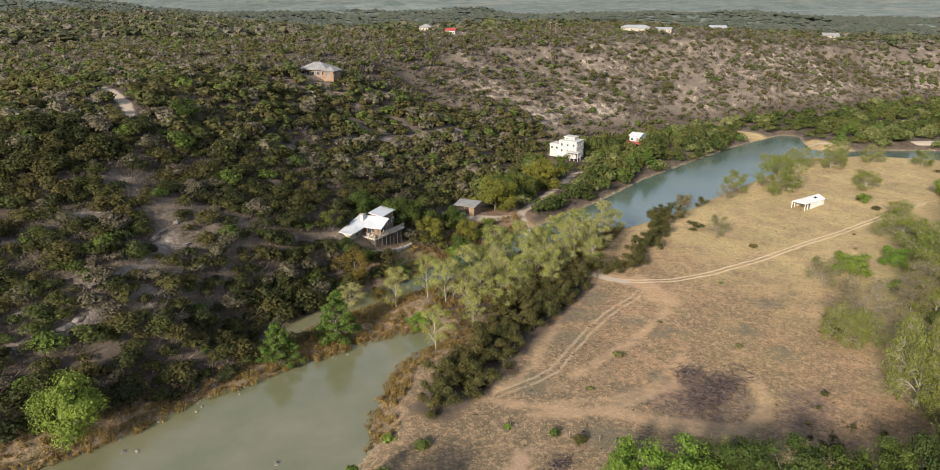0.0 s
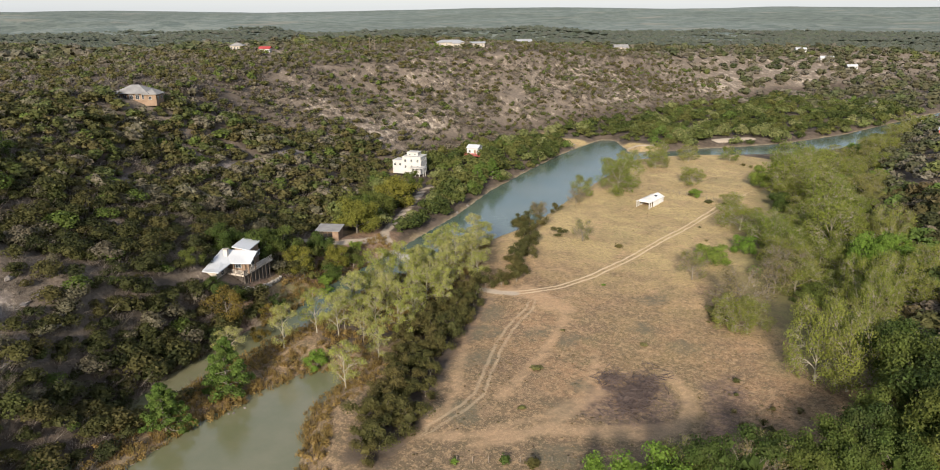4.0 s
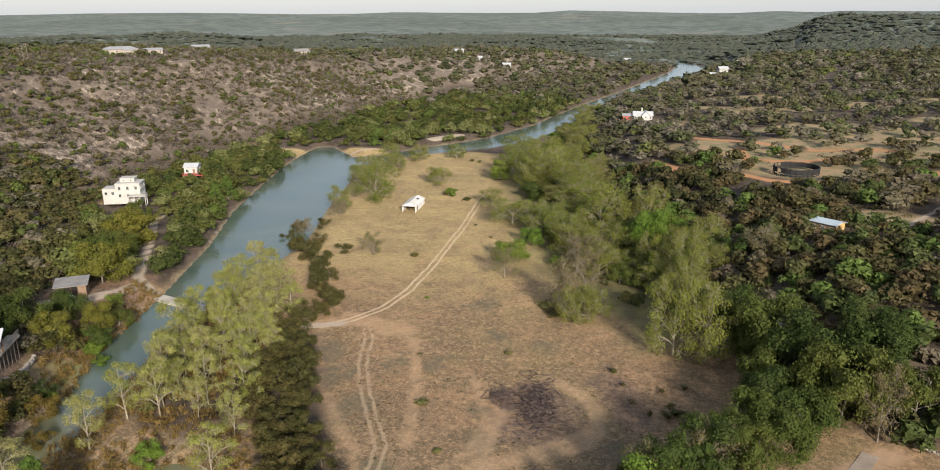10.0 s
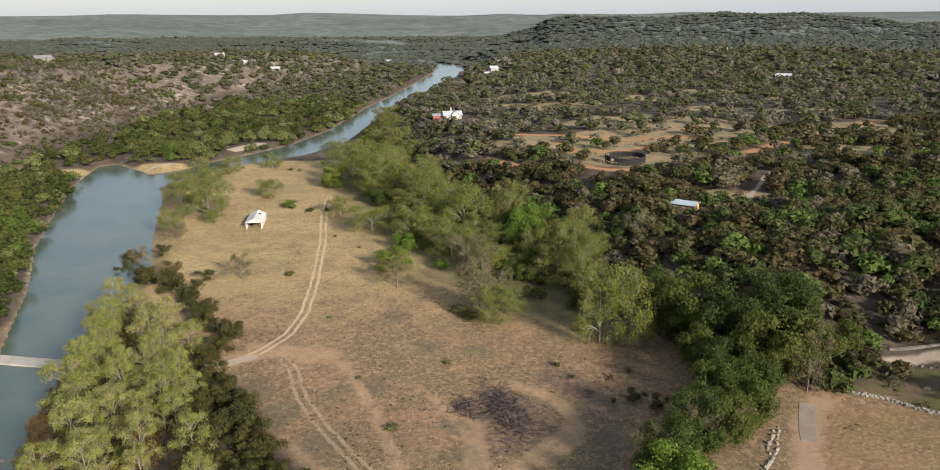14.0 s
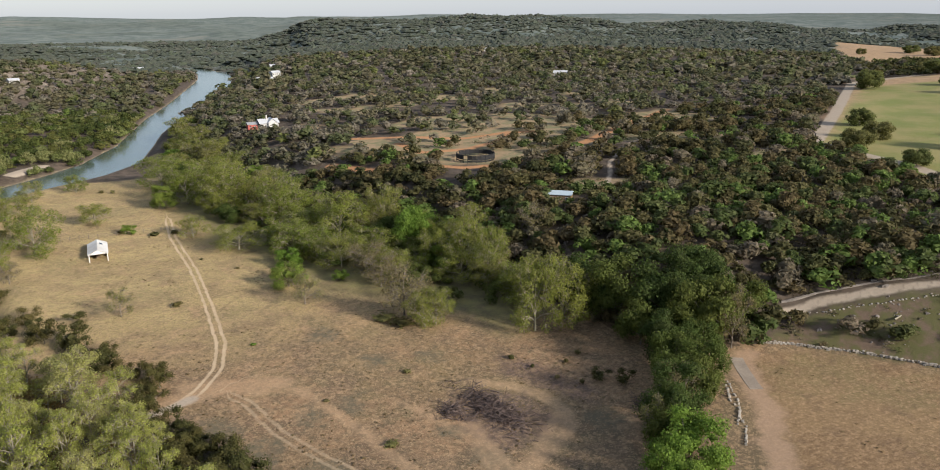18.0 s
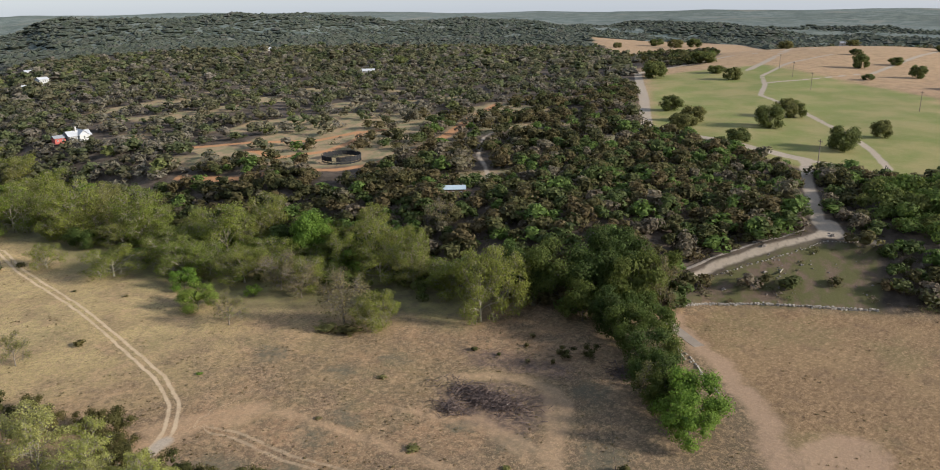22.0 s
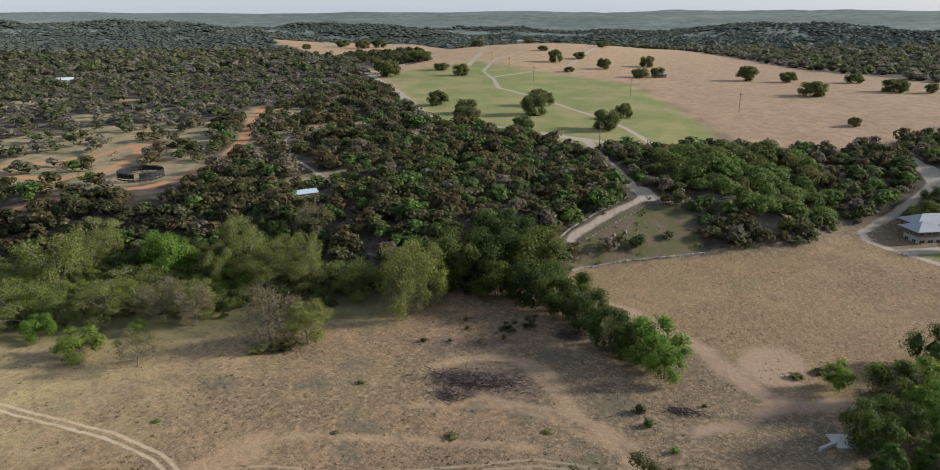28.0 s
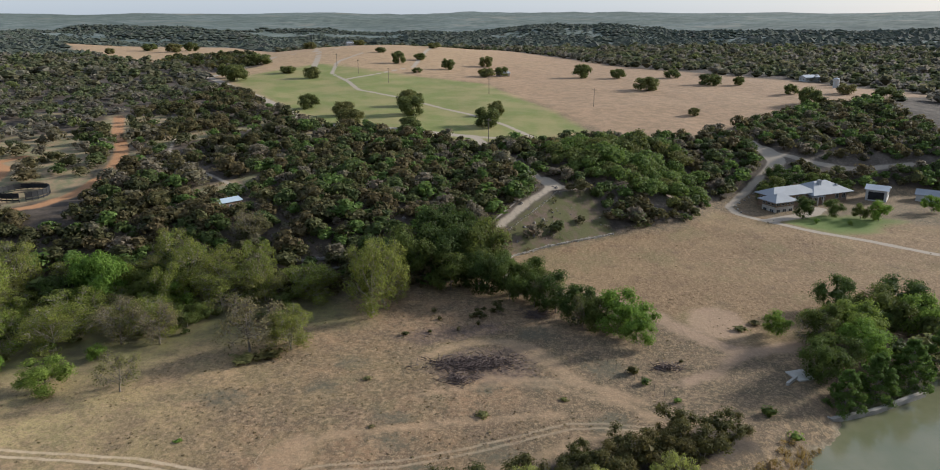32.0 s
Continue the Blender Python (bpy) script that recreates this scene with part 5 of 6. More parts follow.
M_DECK = plain("weathered_deck_boards", (0.30, 0.26, 0.21), (0.44, 0.39, 0.33), 3.0, 0.85)
M_DARK = plain("black_steel", (0.010, 0.010, 0.011), (0.022, 0.022, 0.023), 2.0, 0.85)
M_CONCRETE = plain("pale_concrete", (0.32, 0.295, 0.25), (0.46, 0.43, 0.375), 1.5, 0.9, 0.0, 0.2)
M_CANVAS = plain("white_canvas", (0.46, 0.44, 0.40), (0.66, 0.65, 0.62), 1.0, 0.9)
M_LIME = plain("pale_limestone", (0.20, 0.178, 0.148), (0.36, 0.325, 0.275), 1.6, 0.95, 0.0, 0.6)
M_LEDGE = plain("weathered_grey_limestone", (0.10, 0.088, 0.078), (0.25, 0.218, 0.19), 1.4, 0.95, 0.0, 0.6)
M_PAINT = plain("white_car_paint", (0.74, 0.75, 0.76), (0.80, 0.80, 0.81), 0.6, 0.3, 0.0, 0.0)
M_TYRE = plain("tyre_rubber", (0.02, 0.02, 0.02), (0.04, 0.04, 0.04), 4.0, 0.9)
M_POLE = plain("weathered_pole_wood", (0.13, 0.10, 0.08), (0.22, 0.18, 0.14), 3.0, 0.95)


def glass_material():
    k = Nodes("window_glass")
    return k.done(k.mix(k.noise(0.7, 2), (0.02, 0.024, 0.028), (0.04, 0.045, 0.05)), 0.08, 0.0, 0.6)


M_GLASS = glass_material()


def add_box(bm, x0, x1, y0, y1, z0, z1, m=None):
    vs = [bm.verts.new((x, y, z)) for z in (z0, z1) for x, y in ((x0, y0), (x1, y0), (x1, y1), (x0, y1))]
    for f in ((3, 2, 1, 0), (4, 5, 6, 7), (0, 1, 5, 4), (1, 2, 6, 5), (2, 3, 7, 6), (3, 0, 4, 7)):
        bm.faces.new([vs[i] for i in f])
    if m is not None:
        bmesh.ops.transform(bm, matrix=m, verts=vs)
    return vs


def box_part(name, x0, x1, y0, y1, z0, z1, material, parent, label="", m=None, bevel=0.0):
    bm = bmesh.new()
    add_box(bm, x0, x1, y0, y1, z0, z1)
    if bevel:
        bmesh.ops.bevel(bm, geom=list(bm.edges), offset=bevel, segments=1, affect="EDGES")
    if m is not None:
        bmesh.ops.transform(bm, matrix=m, verts=list(bm.verts))
    return part(name, bm, material, parent, label)


def roof_part(kind, L, W, z, rise, over, material, parent, m, label="", thick=0.18):
    """A roof over a block L long (x) and W deep (y): hip, gable or shed (high at +y), with real thickness."""
    bm = bmesh.new()
    a, b = L / 2 + over, W / 2 + over
    if kind == "hip":
        r = max(0.2, a - b) if L >= W else 0.2
        s = 0.0 if L >= W else b - a
        low = [(-a, -b, z), (a, -b, z), (a, b, z), (-a, b, z)]
        ridge = [(-r, -s, z + rise), (r, s, z + rise)] if L >= W else [(0, -s, z + rise), (0, s, z + rise)]
        faces = [(0, 1, 5, 4), (1, 2, 5), (2, 3, 4, 5), (3, 0, 4)] if L >= W else [(0, 1, 4), (1, 2, 5, 4), (2, 3, 5), (3, 0, 4, 5)]
        pts = low + ridge
    elif kind == "gable":
        pts = [(-a, -b, z), (a, -b, z), (a, b, z), (-a, b, z), (-a, 0, z + rise), (a, 0, z + rise)]
        faces = [(0, 1, 5, 4), (2, 3, 4, 5)]
    else:
        pts = [(-a, -b, z), (a, -b, z), (a, b, z + rise), (-a, b, z + rise)]
        faces = [(0, 1, 2, 3)]
    vs = [bm.verts.new(p) for p in pts]
    fs = [bm.faces.new([vs[i] for i in f]) for f in faces]
    bmesh.ops.recalc_face_normals(bm, faces=fs)
    bmesh.ops.solidify(bm, geom=fs, thickness=thick)
    if kind == "gable":
        for sx in (-1, 1):
            g = [bm.verts.new((sx * L / 2, y, h)) for y, h in ((-W / 2, z - 0.1), (W / 2, z - 0.1), (0, z + rise * 0.9))]
            bm.faces.new(g)
    bmesh.ops.transform(bm, matrix=m, verts=list(bm.verts))
    return part("roof", bm, material, parent, label)


def window_part(parent, m, w, h, frame_mat=None):
    """A window on a wall: m puts its middle on the wall, its outside towards -y."""
    bm = bmesh.new()
    t = 0.09
    for x0, x1, z0, z1 in ((-w / 2, w / 2, h / 2 - t, h / 2), (-w / 2, w / 2, -h / 2, -h / 2 + t), (-w / 2, -w / 2 + t, -h / 2 + t, h / 2 - t), (w / 2 - t, w / 2, -h / 2 + t, h / 2 - t), (-t / 3, t / 3, -h / 2 + t, h / 2 - t)):
        add_box(bm, x0, x1, -0.10, 0.02, z0, z1)
    bmesh.ops.transform(bm, matrix=m, verts=list(bm.verts))
    win = part("window", bm, frame_mat or M_WHITE, parent)
    box_part("pane", -w / 2 + t, w / 2 - t, -0.05, 0.01, -h / 2 + t, h / 2 - t, M_GLASS, win, "", m)
    return win


def block(house, x, y, yaw, L, W, z0, z1, wall, roof=None, roof_kind="hip", rise=1.5, over=0.6, rows=1, cols=3, sides="sewn", label="", win=(1.1, 1.3), door=False, roof_label=""):
    """One block of a house, placed from the house's own middle: walls, windows on the sides named, and a roof."""
    m = pose(x, y, 0, 0, 0, yaw)
    body = box_part("wall", -L / 2, L / 2, -W / 2, W / 2, z0, z1, wall, house, label, m)
    spans = {"s": (L, W / 2, 0), "n": (L, W / 2, 180), "e": (W, L / 2, 90), "w": (W, L / 2, -90)}
    for s in sides:
        span, out, turn = spans[s]
        n = max(1, round(cols * span / max(L, W)))
        for r in range(rows):
            for c in range(n):
                u = (c + 0.5) / n * span - span / 2
                storey = (z1 - max(z0, z1 - 3.0 * rows)) / rows
                zc = z1 - storey * (rows - r - 0.5) - 0.1
                if door and s == "s" and r == 0 and c == n // 2:
                    box_part("door", -0.5, 0.5, -0.07, 0.02, -1.05, 1.0, M_WOOD, house, "", m @ pose(0, 0, 0, 0, 0, turn) @ pose(u, -out, zc - 0.3))
                    continue
                window_part(house, m @ pose(0, 0, 0, 0, 0, turn) @ pose(u, -out, zc), *win)
    if roof is not None:
        roof_part(roof_kind, L, W, z1, rise, over, roof, house, m, roof_label)
    return body


def thing_at(name, x, y, label, category, yaw=0.0, z=None, group="", size=1.0):
    ob = tagged(new(name), label, category, group)
    ob.matrix_basis = pose(x, y, float(height(x, y)) if z is None else z, 0, 0, yaw) @ Matrix.Diagonal((size, size, size, 1))
    return ob


def post_row(name, parent, places, r, z0, z1, material):
    for x, y in places:
        v, q = limb_mesh([((x, y, z0), r), ((x, y, z1), r)], 6)
        part_from(name, v, q, material, parent)


def rail_part(parent, a, b, z, r, material, name="rail"):
    d = Vector((b[0] - a[0], b[1] - a[1], 0))
    m = Matrix.Translation((a[0], a[1], z)) @ Matrix.Rotation(math.atan2(d.y, d.x), 4, "Z")
    return box_part(name, 0, d.length, -r, r, -r, r, material, parent, "", m)


# house over the river, with white roofs and a deck
def prism(name, ring, low, high, material, parent, label=""):
    """A solid over an outline; low and high are heights, or one height for each corner."""
    n = len(ring)
    low = [low] * n if isinstance(low, (int, float)) else low
    high = [high] * n if isinstance(high, (int, float)) else high
    bm = bmesh.new()
    a = [bm.verts.new((x, y, z)) for (x, y), z in zip(ring, low)]
    b = [bm.verts.new((x, y, z)) for (x, y), z in zip(ring, high)]
    fs = [bm.faces.new(a[::-1]), bm.faces.new(b)] + [bm.faces.new((a[i], a[(i + 1) % n], b[(i + 1) % n], b[i])) for i in range(n)]
    bmesh.ops.recalc_face_normals(bm, faces=fs)
    return part(name, bm, material, parent, label)


def sheet(name, ring, tops, material, parent, label="", thick=0.22):
    return prism(name, ring, [z - thick for z in tops], tops, material, parent, label)


rh = tagged(new("river_house"), "wood and stone house with white metal roofs and a deck", "house")
sheet("roof", [(-93.6, 95.0), (-86.4, 99.4), (-84.2, 95.9), (-88.0, 92.9)], [12.0, 12.0, 10.2, 10.2], M_METAL, rh, "white metal main roof")
sheet("roof", [(-95.2, 95.4), (-93.6, 95.0), (-88.0, 92.9), (-84.9, 87.7), (-88.6, 85.7)], [11.9, 11.98, 10.18, 9.9, 10.0], M_METAL, rh, "white metal wing roof")
sheet("roof", [(-92.4, 96.2), (-96.6, 102.2), (-93.4, 105.0), (-88.4, 98.4)], [12.6, 12.6, 11.9, 12.0], M_METAL, rh, "white metal rear roof")
prism("wall", [(-93.0, 95.0), (-87.6, 98.4), (-86.4, 96.8), (-90.6, 93.6)], 2.5, [11.6, 11.6, 10.9, 10.6], M_WOOD, rh, "brown board walls")
prism("wall", [(-94.2, 95.0), (-90.4, 93.5), (-86.4, 88.0), (-88.8, 86.8)], 2.5, [11.4, 10.3, 9.6, 9.7], M_TAN, rh, "tan stone wing wall")
prism("wall", [(-92.2, 96.9), (-95.8, 102.0), (-93.4, 104.2), (-89.4, 98.6)], 2.5, [12.2, 12.2, 11.7, 11.8], M_WOOD, rh, "brown board rear walls")
box_part("chimney", -0.5, 0.5, -0.5, 0.5, 9.6, 12.7, M_STUCCO, rh, "cream stucco chimney", pose(-91.2, 93.9, 0, 0, 0, 30), 0.05)
box_part("chimney_cap", -0.62, 0.62, -0.62, 0.62, 12.7, 12.9, M_LIME, rh, "", pose(-91.2, 93.9, 0, 0, 0, 30))
for (ax, ay), (bx, by), w in (((-90.2, 92.6), (-84.9, 94.2), 2.6), ((-84.9, 94.2), (-90.2, 105.8), 2.0)):
    run, turn = math.dist((ax, ay), (bx, by)), math.degrees(math.atan2(by - ay, bx - ax))
    m = pose(ax, ay, 0, 0, 0, turn)
    for i in range(int(run / 0.3)):
        box_part("deck_board", i * 0.3, i * 0.3 + 0.26, 0.02, w, 7.45, 7.57, M_DECK, rh, "", m)
    box_part("fascia", 0, run, -0.10, 0.0, 7.1, 7.58, M_DECK, rh, "weathered board along the deck's edge", m)
    for z in (7.85, 8.15, 8.5):
        box_part("rail", 0, run, -0.05, 0.03, z, z + 0.09, M_DECK, rh, "", m)
    for i in range(int(run / 1.6) + 1):
        box_part("post", i * 1.6 - 0.07, i * 1.6 + 0.07, -0.12, 0.02, 1.0, 7.5, M_UNDER, rh, "", m)
        box_part("baluster", i * 1.6 - 0.05, i * 1.6 + 0.05, -0.06, 0.03, 7.5, 8.62, M_DECK, rh, "", m)
for x, y, top in ((-84.9, 95.7, 10.1), (-86.2, 94.8, 10.05), (-88.0, 93.6, 10.05), (-86.6, 98.6, 11.5)):
    box_part("porch_post", x - 0.11, x + 0.11, y - 0.11, y + 0.11, 7.5, top, M_WOOD, rh)
for x, y, turn, z in ((-88.4, 95.2, 37, 9.0), (-86.9, 97.9, 127, 9.2), (-88.2, 90.9, -55, 8.4), (-89.0, 99.4, 125, 9.6), (-90.8, 101.2, 127, 9.6), (-92.0, 103.0, 127, 9.6)):
    window_part(rh, pose(x, y, z, 0, 0, turn) @ pose(0, -0.22, 0), 1.5, 1.3)
# fills the space below the deck with the shade-coloured boards
prism("undercroft", [(-89.8, 93.4), (-85.6, 94.9), (-90.2, 104.4), (-92.4, 98.6)], 1.0, 7.4, M_UNDER, rh, "lower walls coloured dark for the shade under the deck")
gw = thing_at("garden_wall", -84, 97, "low curved dry wall of pale limestone round a garden", "stone wall")
gr = np.random.default_rng(4)


def stone_mesh(r, name="stone"):
    """A rough block of stone about one metre long, its foot at z = 0."""
    bm = bmesh.new()
    bmesh.ops.create_cube(bm, size=1.0)
    bmesh.ops.bevel(bm, geom=list(bm.edges), offset=0.16, segments=1, affect="EDGES")
    for v in bm.verts:
        v.co += Vector(r.uniform(-0.09, 0.09, 3))
        v.co.z += 0.45
    me = bpy.data.meshes.new(name)
    bm.to_mesh(me)
    bm.free()
    me.materials.append(M_LIME)
    return me


STONES = [stone_mesh(gr) for _ in range(6)]


def stones_along(thing, line, gap, size, r, rows=1, name="stone"):
    """Stones laid along a line in the world, each an object under its wall."""
    base = thing.matrix_basis.inverted()
    for a, b in zip(line[:-1], line[1:]):
        n = max(1, int(math.dist(a, b) / gap))
        for i in range(n):
            for k in range(rows):
                t = (i + r.uniform(0.2, 0.8)) / n
                x, y = a[0] + t * (b[0] - a[0]) + r.uniform(-0.15, 0.15), a[1] + t * (b[1] - a[1]) + r.uniform(-0.15, 0.15)
                s = size * r.uniform(0.7, 1.3)
                ob = new(name, STONES[r.integers(0, 6)])
                ob.parent = thing
                ob.matrix_basis = base @ Matrix.Translation((x, y, float(height(x, y)) - 0.1 + k * size * 0.55)) @ Matrix.Rotation(math.atan2(b[1] - a[1], b[0] - a[0]) + r.uniform(-0.3, 0.3), 4, "Z") @ Matrix.Diagonal((s, s * 0.8, s * 0.75, 1))


stones_along(gw, [(-83, 90.5), (-83.2, 94), (-83.6, 97), (-85, 100.5), (-87, 104), (-89, 107)], 0.55, 0.75, gr, 2)
planter = thing_at("tree_planter", -91.5, 113.5, "round stone planter ring under a tree", "planter")
stones_along(planter, [(-91.5 + 2.4 * math.cos(a), 113.5 + 2.4 * math.sin(a)) for a in np.linspace(0, 6.28, 9)], 0.7, 0.55, gr)

cp = thing_at("carport", -106, 137, "open wooden carport with a weathered metal roof", "carport", 35)
roof_part("shed", 6.6, 5.2, 2.9, 0.5, 0.4, M_SHINGLE, cp, pose(0, 0, 0))
post_row("post", cp, [(-3, -2.4), (3, -2.4), (-3, 2.4), (3, 2.4), (0, -2.4)], 0.1, -0.6, 2.9, M_WOOD)
box_part("wall", 1.4, 3.2, -2.5, 2.5, -0.5, 2.8, M_WOOD, cp, "reddish-brown board wall")


def car_at(x, y, yaw, label):
    car = thing_at("parked_car", x, y, label, "car", yaw)
    bm = bmesh.new()
    prof = [(-2.2, 0.45), (2.2, 0.45), (2.25, 0.95), (1.1, 1.05), (0.5, 1.55), (-1.3, 1.6), (-2.0, 1.1), (-2.25, 1.0)]
    a = [bm.verts.new((px_, -0.88, pz_)) for px_, pz_ in prof]
    b = [bm.verts.new((px_, 0.88, pz_)) for px_, pz_ in prof]
    bm.faces.new(a)
    bm.faces.new(b[::-1])
    for i in range(len(prof)):
        j = (i + 1) % len(prof)
        bm.faces.new((a[j], a[i], b[i], b[j]))
    bmesh.ops.bevel(bm, geom=list(bm.edges), offset=0.06, segments=1, affect="EDGES")
    part("body", bm, M_PAINT, car, "white painted body")
    for s in (-1, 1):
        box_part("side_window", -1.2, 0.35, s * 0.87, s * 0.90, 1.12, 1.48, M_GLASS, car)
    box_part("windscreen", -0.28, 0.28, -0.75, 0.75, -0.012, 0.012, M_GLASS, car, "", pose(0.82, 0, 1.33, 0, 40, 0))
    for wx_ in (-1.35, 1.4):
        for s in (-1, 1):
            bm = bmesh.new()
            bmesh.ops.create_cone(bm, cap_ends=True, segments=14, radius1=0.33, radius2=0.33, depth=0.22, matrix=pose(wx_, s * 0.82, 0.33, 90))
            wheel = part("wheel", bm, M_TYRE, car)
            bm = bmesh.new()
            bmesh.ops.create_cone(bm, cap_ends=True, segments=10, radius1=0.19, radius2=0.16, depth=0.05, matrix=pose(wx_, s * 0.95, 0.33, 90))
            part("rim", bm, M_GREYROOF, wheel)
    return car


car_at(-104.5, 132.5, 50, "white car parked on gravel near the carport")

# the cream villa and the white cabin
vl = thing_at("villa", -155.5, 220.5, "two-storey cream stucco villa with flat roofs", "house", 23, 2.0, size=0.86)
block(vl, 1, 1, 0, 9.5, 8, -0.5, 7.6, M_STUCCO, None, rows=2, cols=3, sides="se", win=(1.0, 1.4))
box_part("parapet", -3.9, 5.9, -3.15, 5.15, 7.6, 8.0, M_STUCCO, vl, "", None, 0.08)
block(vl, 0.5, 2, 0, 5.5, 4.5, 8.0, 9.4, M_STUCCO, None, cols=2, sides="s", win=(0.8, 0.6))
box_part("roof", -2.5, 3.5, -0.5, 4.5, 9.4, 9.65, M_STUCCO, vl, "", None, 0.05)
block(vl, -6.3, 0.5, 0, 5.2, 6.5, -0.5, 5.6, M_STUCCO, None, rows=1, cols=2, sides="sw")
box_part("parapet", -9.0, -3.75, -2.85, 3.85, 5.6, 5.95, M_STUCCO, vl, "", None, 0.06)
box_part("terrace", 1.5, 8.5, -6.5, -3.0, 3.0, 3.3, M_STUCCO, vl, "", None, 0.05)
post_row("column", vl, [(1.9, -6.2), (4.0, -6.2), (6.2, -6.2), (8.2, -6.2), (8.2, -3.6)], 0.2, -0.8, 3.0, M_STUCCO)
for a, b in (((1.6, -6.4), (8.4, -6.4)), ((8.4, -6.4), (8.4, -3.1))):
    for z in (3.6, 4.1):
        rail_part(vl, a, b, z, 0.06, M_STUCCO)
cb = thing_at("river_cabin", -160, 266, "small white cabin with a red-brown deck", "cabin", 20, 2.2)
block(cb, 0, 0, 0, 5.2, 6.0, -0.5, 3.4, M_WHITE, M_METAL, "gable", 1.2, 0.4, 1, 2, "se", door=True)
box_part("deck", -2.4, 5.5, -7.0, -3.1, 0.5, 0.75, M_REDWOOD, cb, "red-brown deck")
post_row("post", cb, [(-2.2, -6.8), (1.5, -6.8), (5.2, -6.8), (5.2, -3.4)], 0.1, -1.5, 1.7, M_REDWOOD)
rail_part(cb, (-2.3, -6.9), (5.4, -6.9), 1.65, 0.06, M_REDWOOD)

# houses on the ridge
hh = thing_at("hill_house", -190, 124, "grey hip-roofed house among trees on the hillside", "house", 40, size=0.82)
block(hh, 0, 0, 0, 13, 10, -2.5, 2.6, M_WOOD, M_SHINGLE, "hip", 3.0, 1.2, 1, 5, "se", win=(1.6, 1.8))
block(hh, 8.0, -2, 0, 5, 7, -2.5, 2.2, M_WOOD, M_SHINGLE, "hip", 1.8, 0.8, 1, 2, "se")


def plain_house(name, x, y, yaw, L, W, h, label, wall, roof, kind="gable", rise=1.8, extra=None):
    ob = thing_at(name, x, y, label, "house", yaw, size=0.8)
    block(ob, 0, 0, 0, L, W, -1.5, h, wall, roof, kind, rise, 0.6, max(1, round(h / 3.2)), 4, "sew")
    if extra:
        ex, ey, eL, eW, eh = extra
        block(ob, ex, ey, 0, eL, eW, -1.5, eh, wall, roof, "gable" if kind == "hip" else "hip", rise * 0.7, 0.5, 1, 2, "se")
    return ob


plain_house("ridge_house", -273, 374, 42, 22, 8, 3.4, "long ridge-top house with a pale metal roof", M_TAN, M_GREYROOF, "hip", 1.8, (5, -4.5, 6, 4, 2.6))
plain_house("ridge_house", -262, 388, 42, 12, 6, 2.8, "low ridge-top house with a pale metal roof", M_TAN, M_GREYROOF, "gable", 1.2)
plain_house("ridge_house", -280, 462, 45, 14, 8, 3.2, "ridge-top house with a pale metal roof and porch", M_TAN, M_GREYROOF, "gable", 1.9, (3, -5, 6, 4, 2.4))
plain_house("ridge_house", -255, 560, 45, 14, 8, 3.6, "grey ridge-top house with gables", M_TAN, M_SHINGLE, "gable", 2.4, (4, -5, 6, 5, 3.2))
plain_house("red_roofed_house", -306, 256, 40, 7, 6, 2.4, "low hilltop house with a bright red roof", M_STUCCO, plain("red_metal_roof", (0.28, 0.035, 0.03), (0.36, 0.05, 0.045), 0.8, 0.5, 0.0, 0.05), "gable", 1.4)
plain_house("stone_house", -318, 246, 40, 9, 7, 4.0, "tan stone house beside a red roof", M_TAN, M_SHINGLE, "hip", 2.0)

# the pale house in the woods, the shed and the round pen
mh = thing_at("pale_house", 16, 379, "large pale house with steep white gables in the woods", "house", 5, size=0.62)
block(mh, 1, 0, 0, 14, 10, -1.0, 3.6, M_WHITE, M_METAL, "gable", 3.0, 0.9, 1, 5, "se")
block(mh, 3, -2.5, 90, 9, 6, -1.0, 4.2, M_WHITE, M_METAL, "gable", 3.2, 0.6, 1, 2, "we")
box_part("chimney", -0.4, 0.6, -1.0, 0.0, 3.0, 9.0, M_STUCCO, mh, "cream chimney", None, 0.06)
box_part("chimney_cap", -0.55, 0.75, -1.15, 0.15, 9.0, 9.3, M_STUCCO, mh)
block(mh, -11, 1, 0, 7, 6, -1.0, 3.0, M_REDWOOD, M_GREYROOF, "gable", 1.6, 0.6, 1, 2, "s", "dark red board walls")
sh = thing_at("shed", 66.5, 191.5, "small shed with a pale blue metal roof and tan end wall", "shed", -38, size=0.75)
block(sh, 0, 0, 0, 8.5, 5.5, -2.5, 2.6, M_WOOD, M_BLUEROOF, "gable", 1.0, 0.6, 1, 3, "s")
box_part("end_wall", 4.26, 4.4, -2.7, 2.7, -2.0, 2.6, plain("ochre_boards", (0.42, 0.27, 0.10), (0.52, 0.35, 0.15), 2.0, 0.8), sh, "ochre-coloured end wall")
box_part("porch", 4.5, 7.0, -2.6, 1.5, -1.6, -1.3, M_CONCRETE, sh, "", None, 0.03)

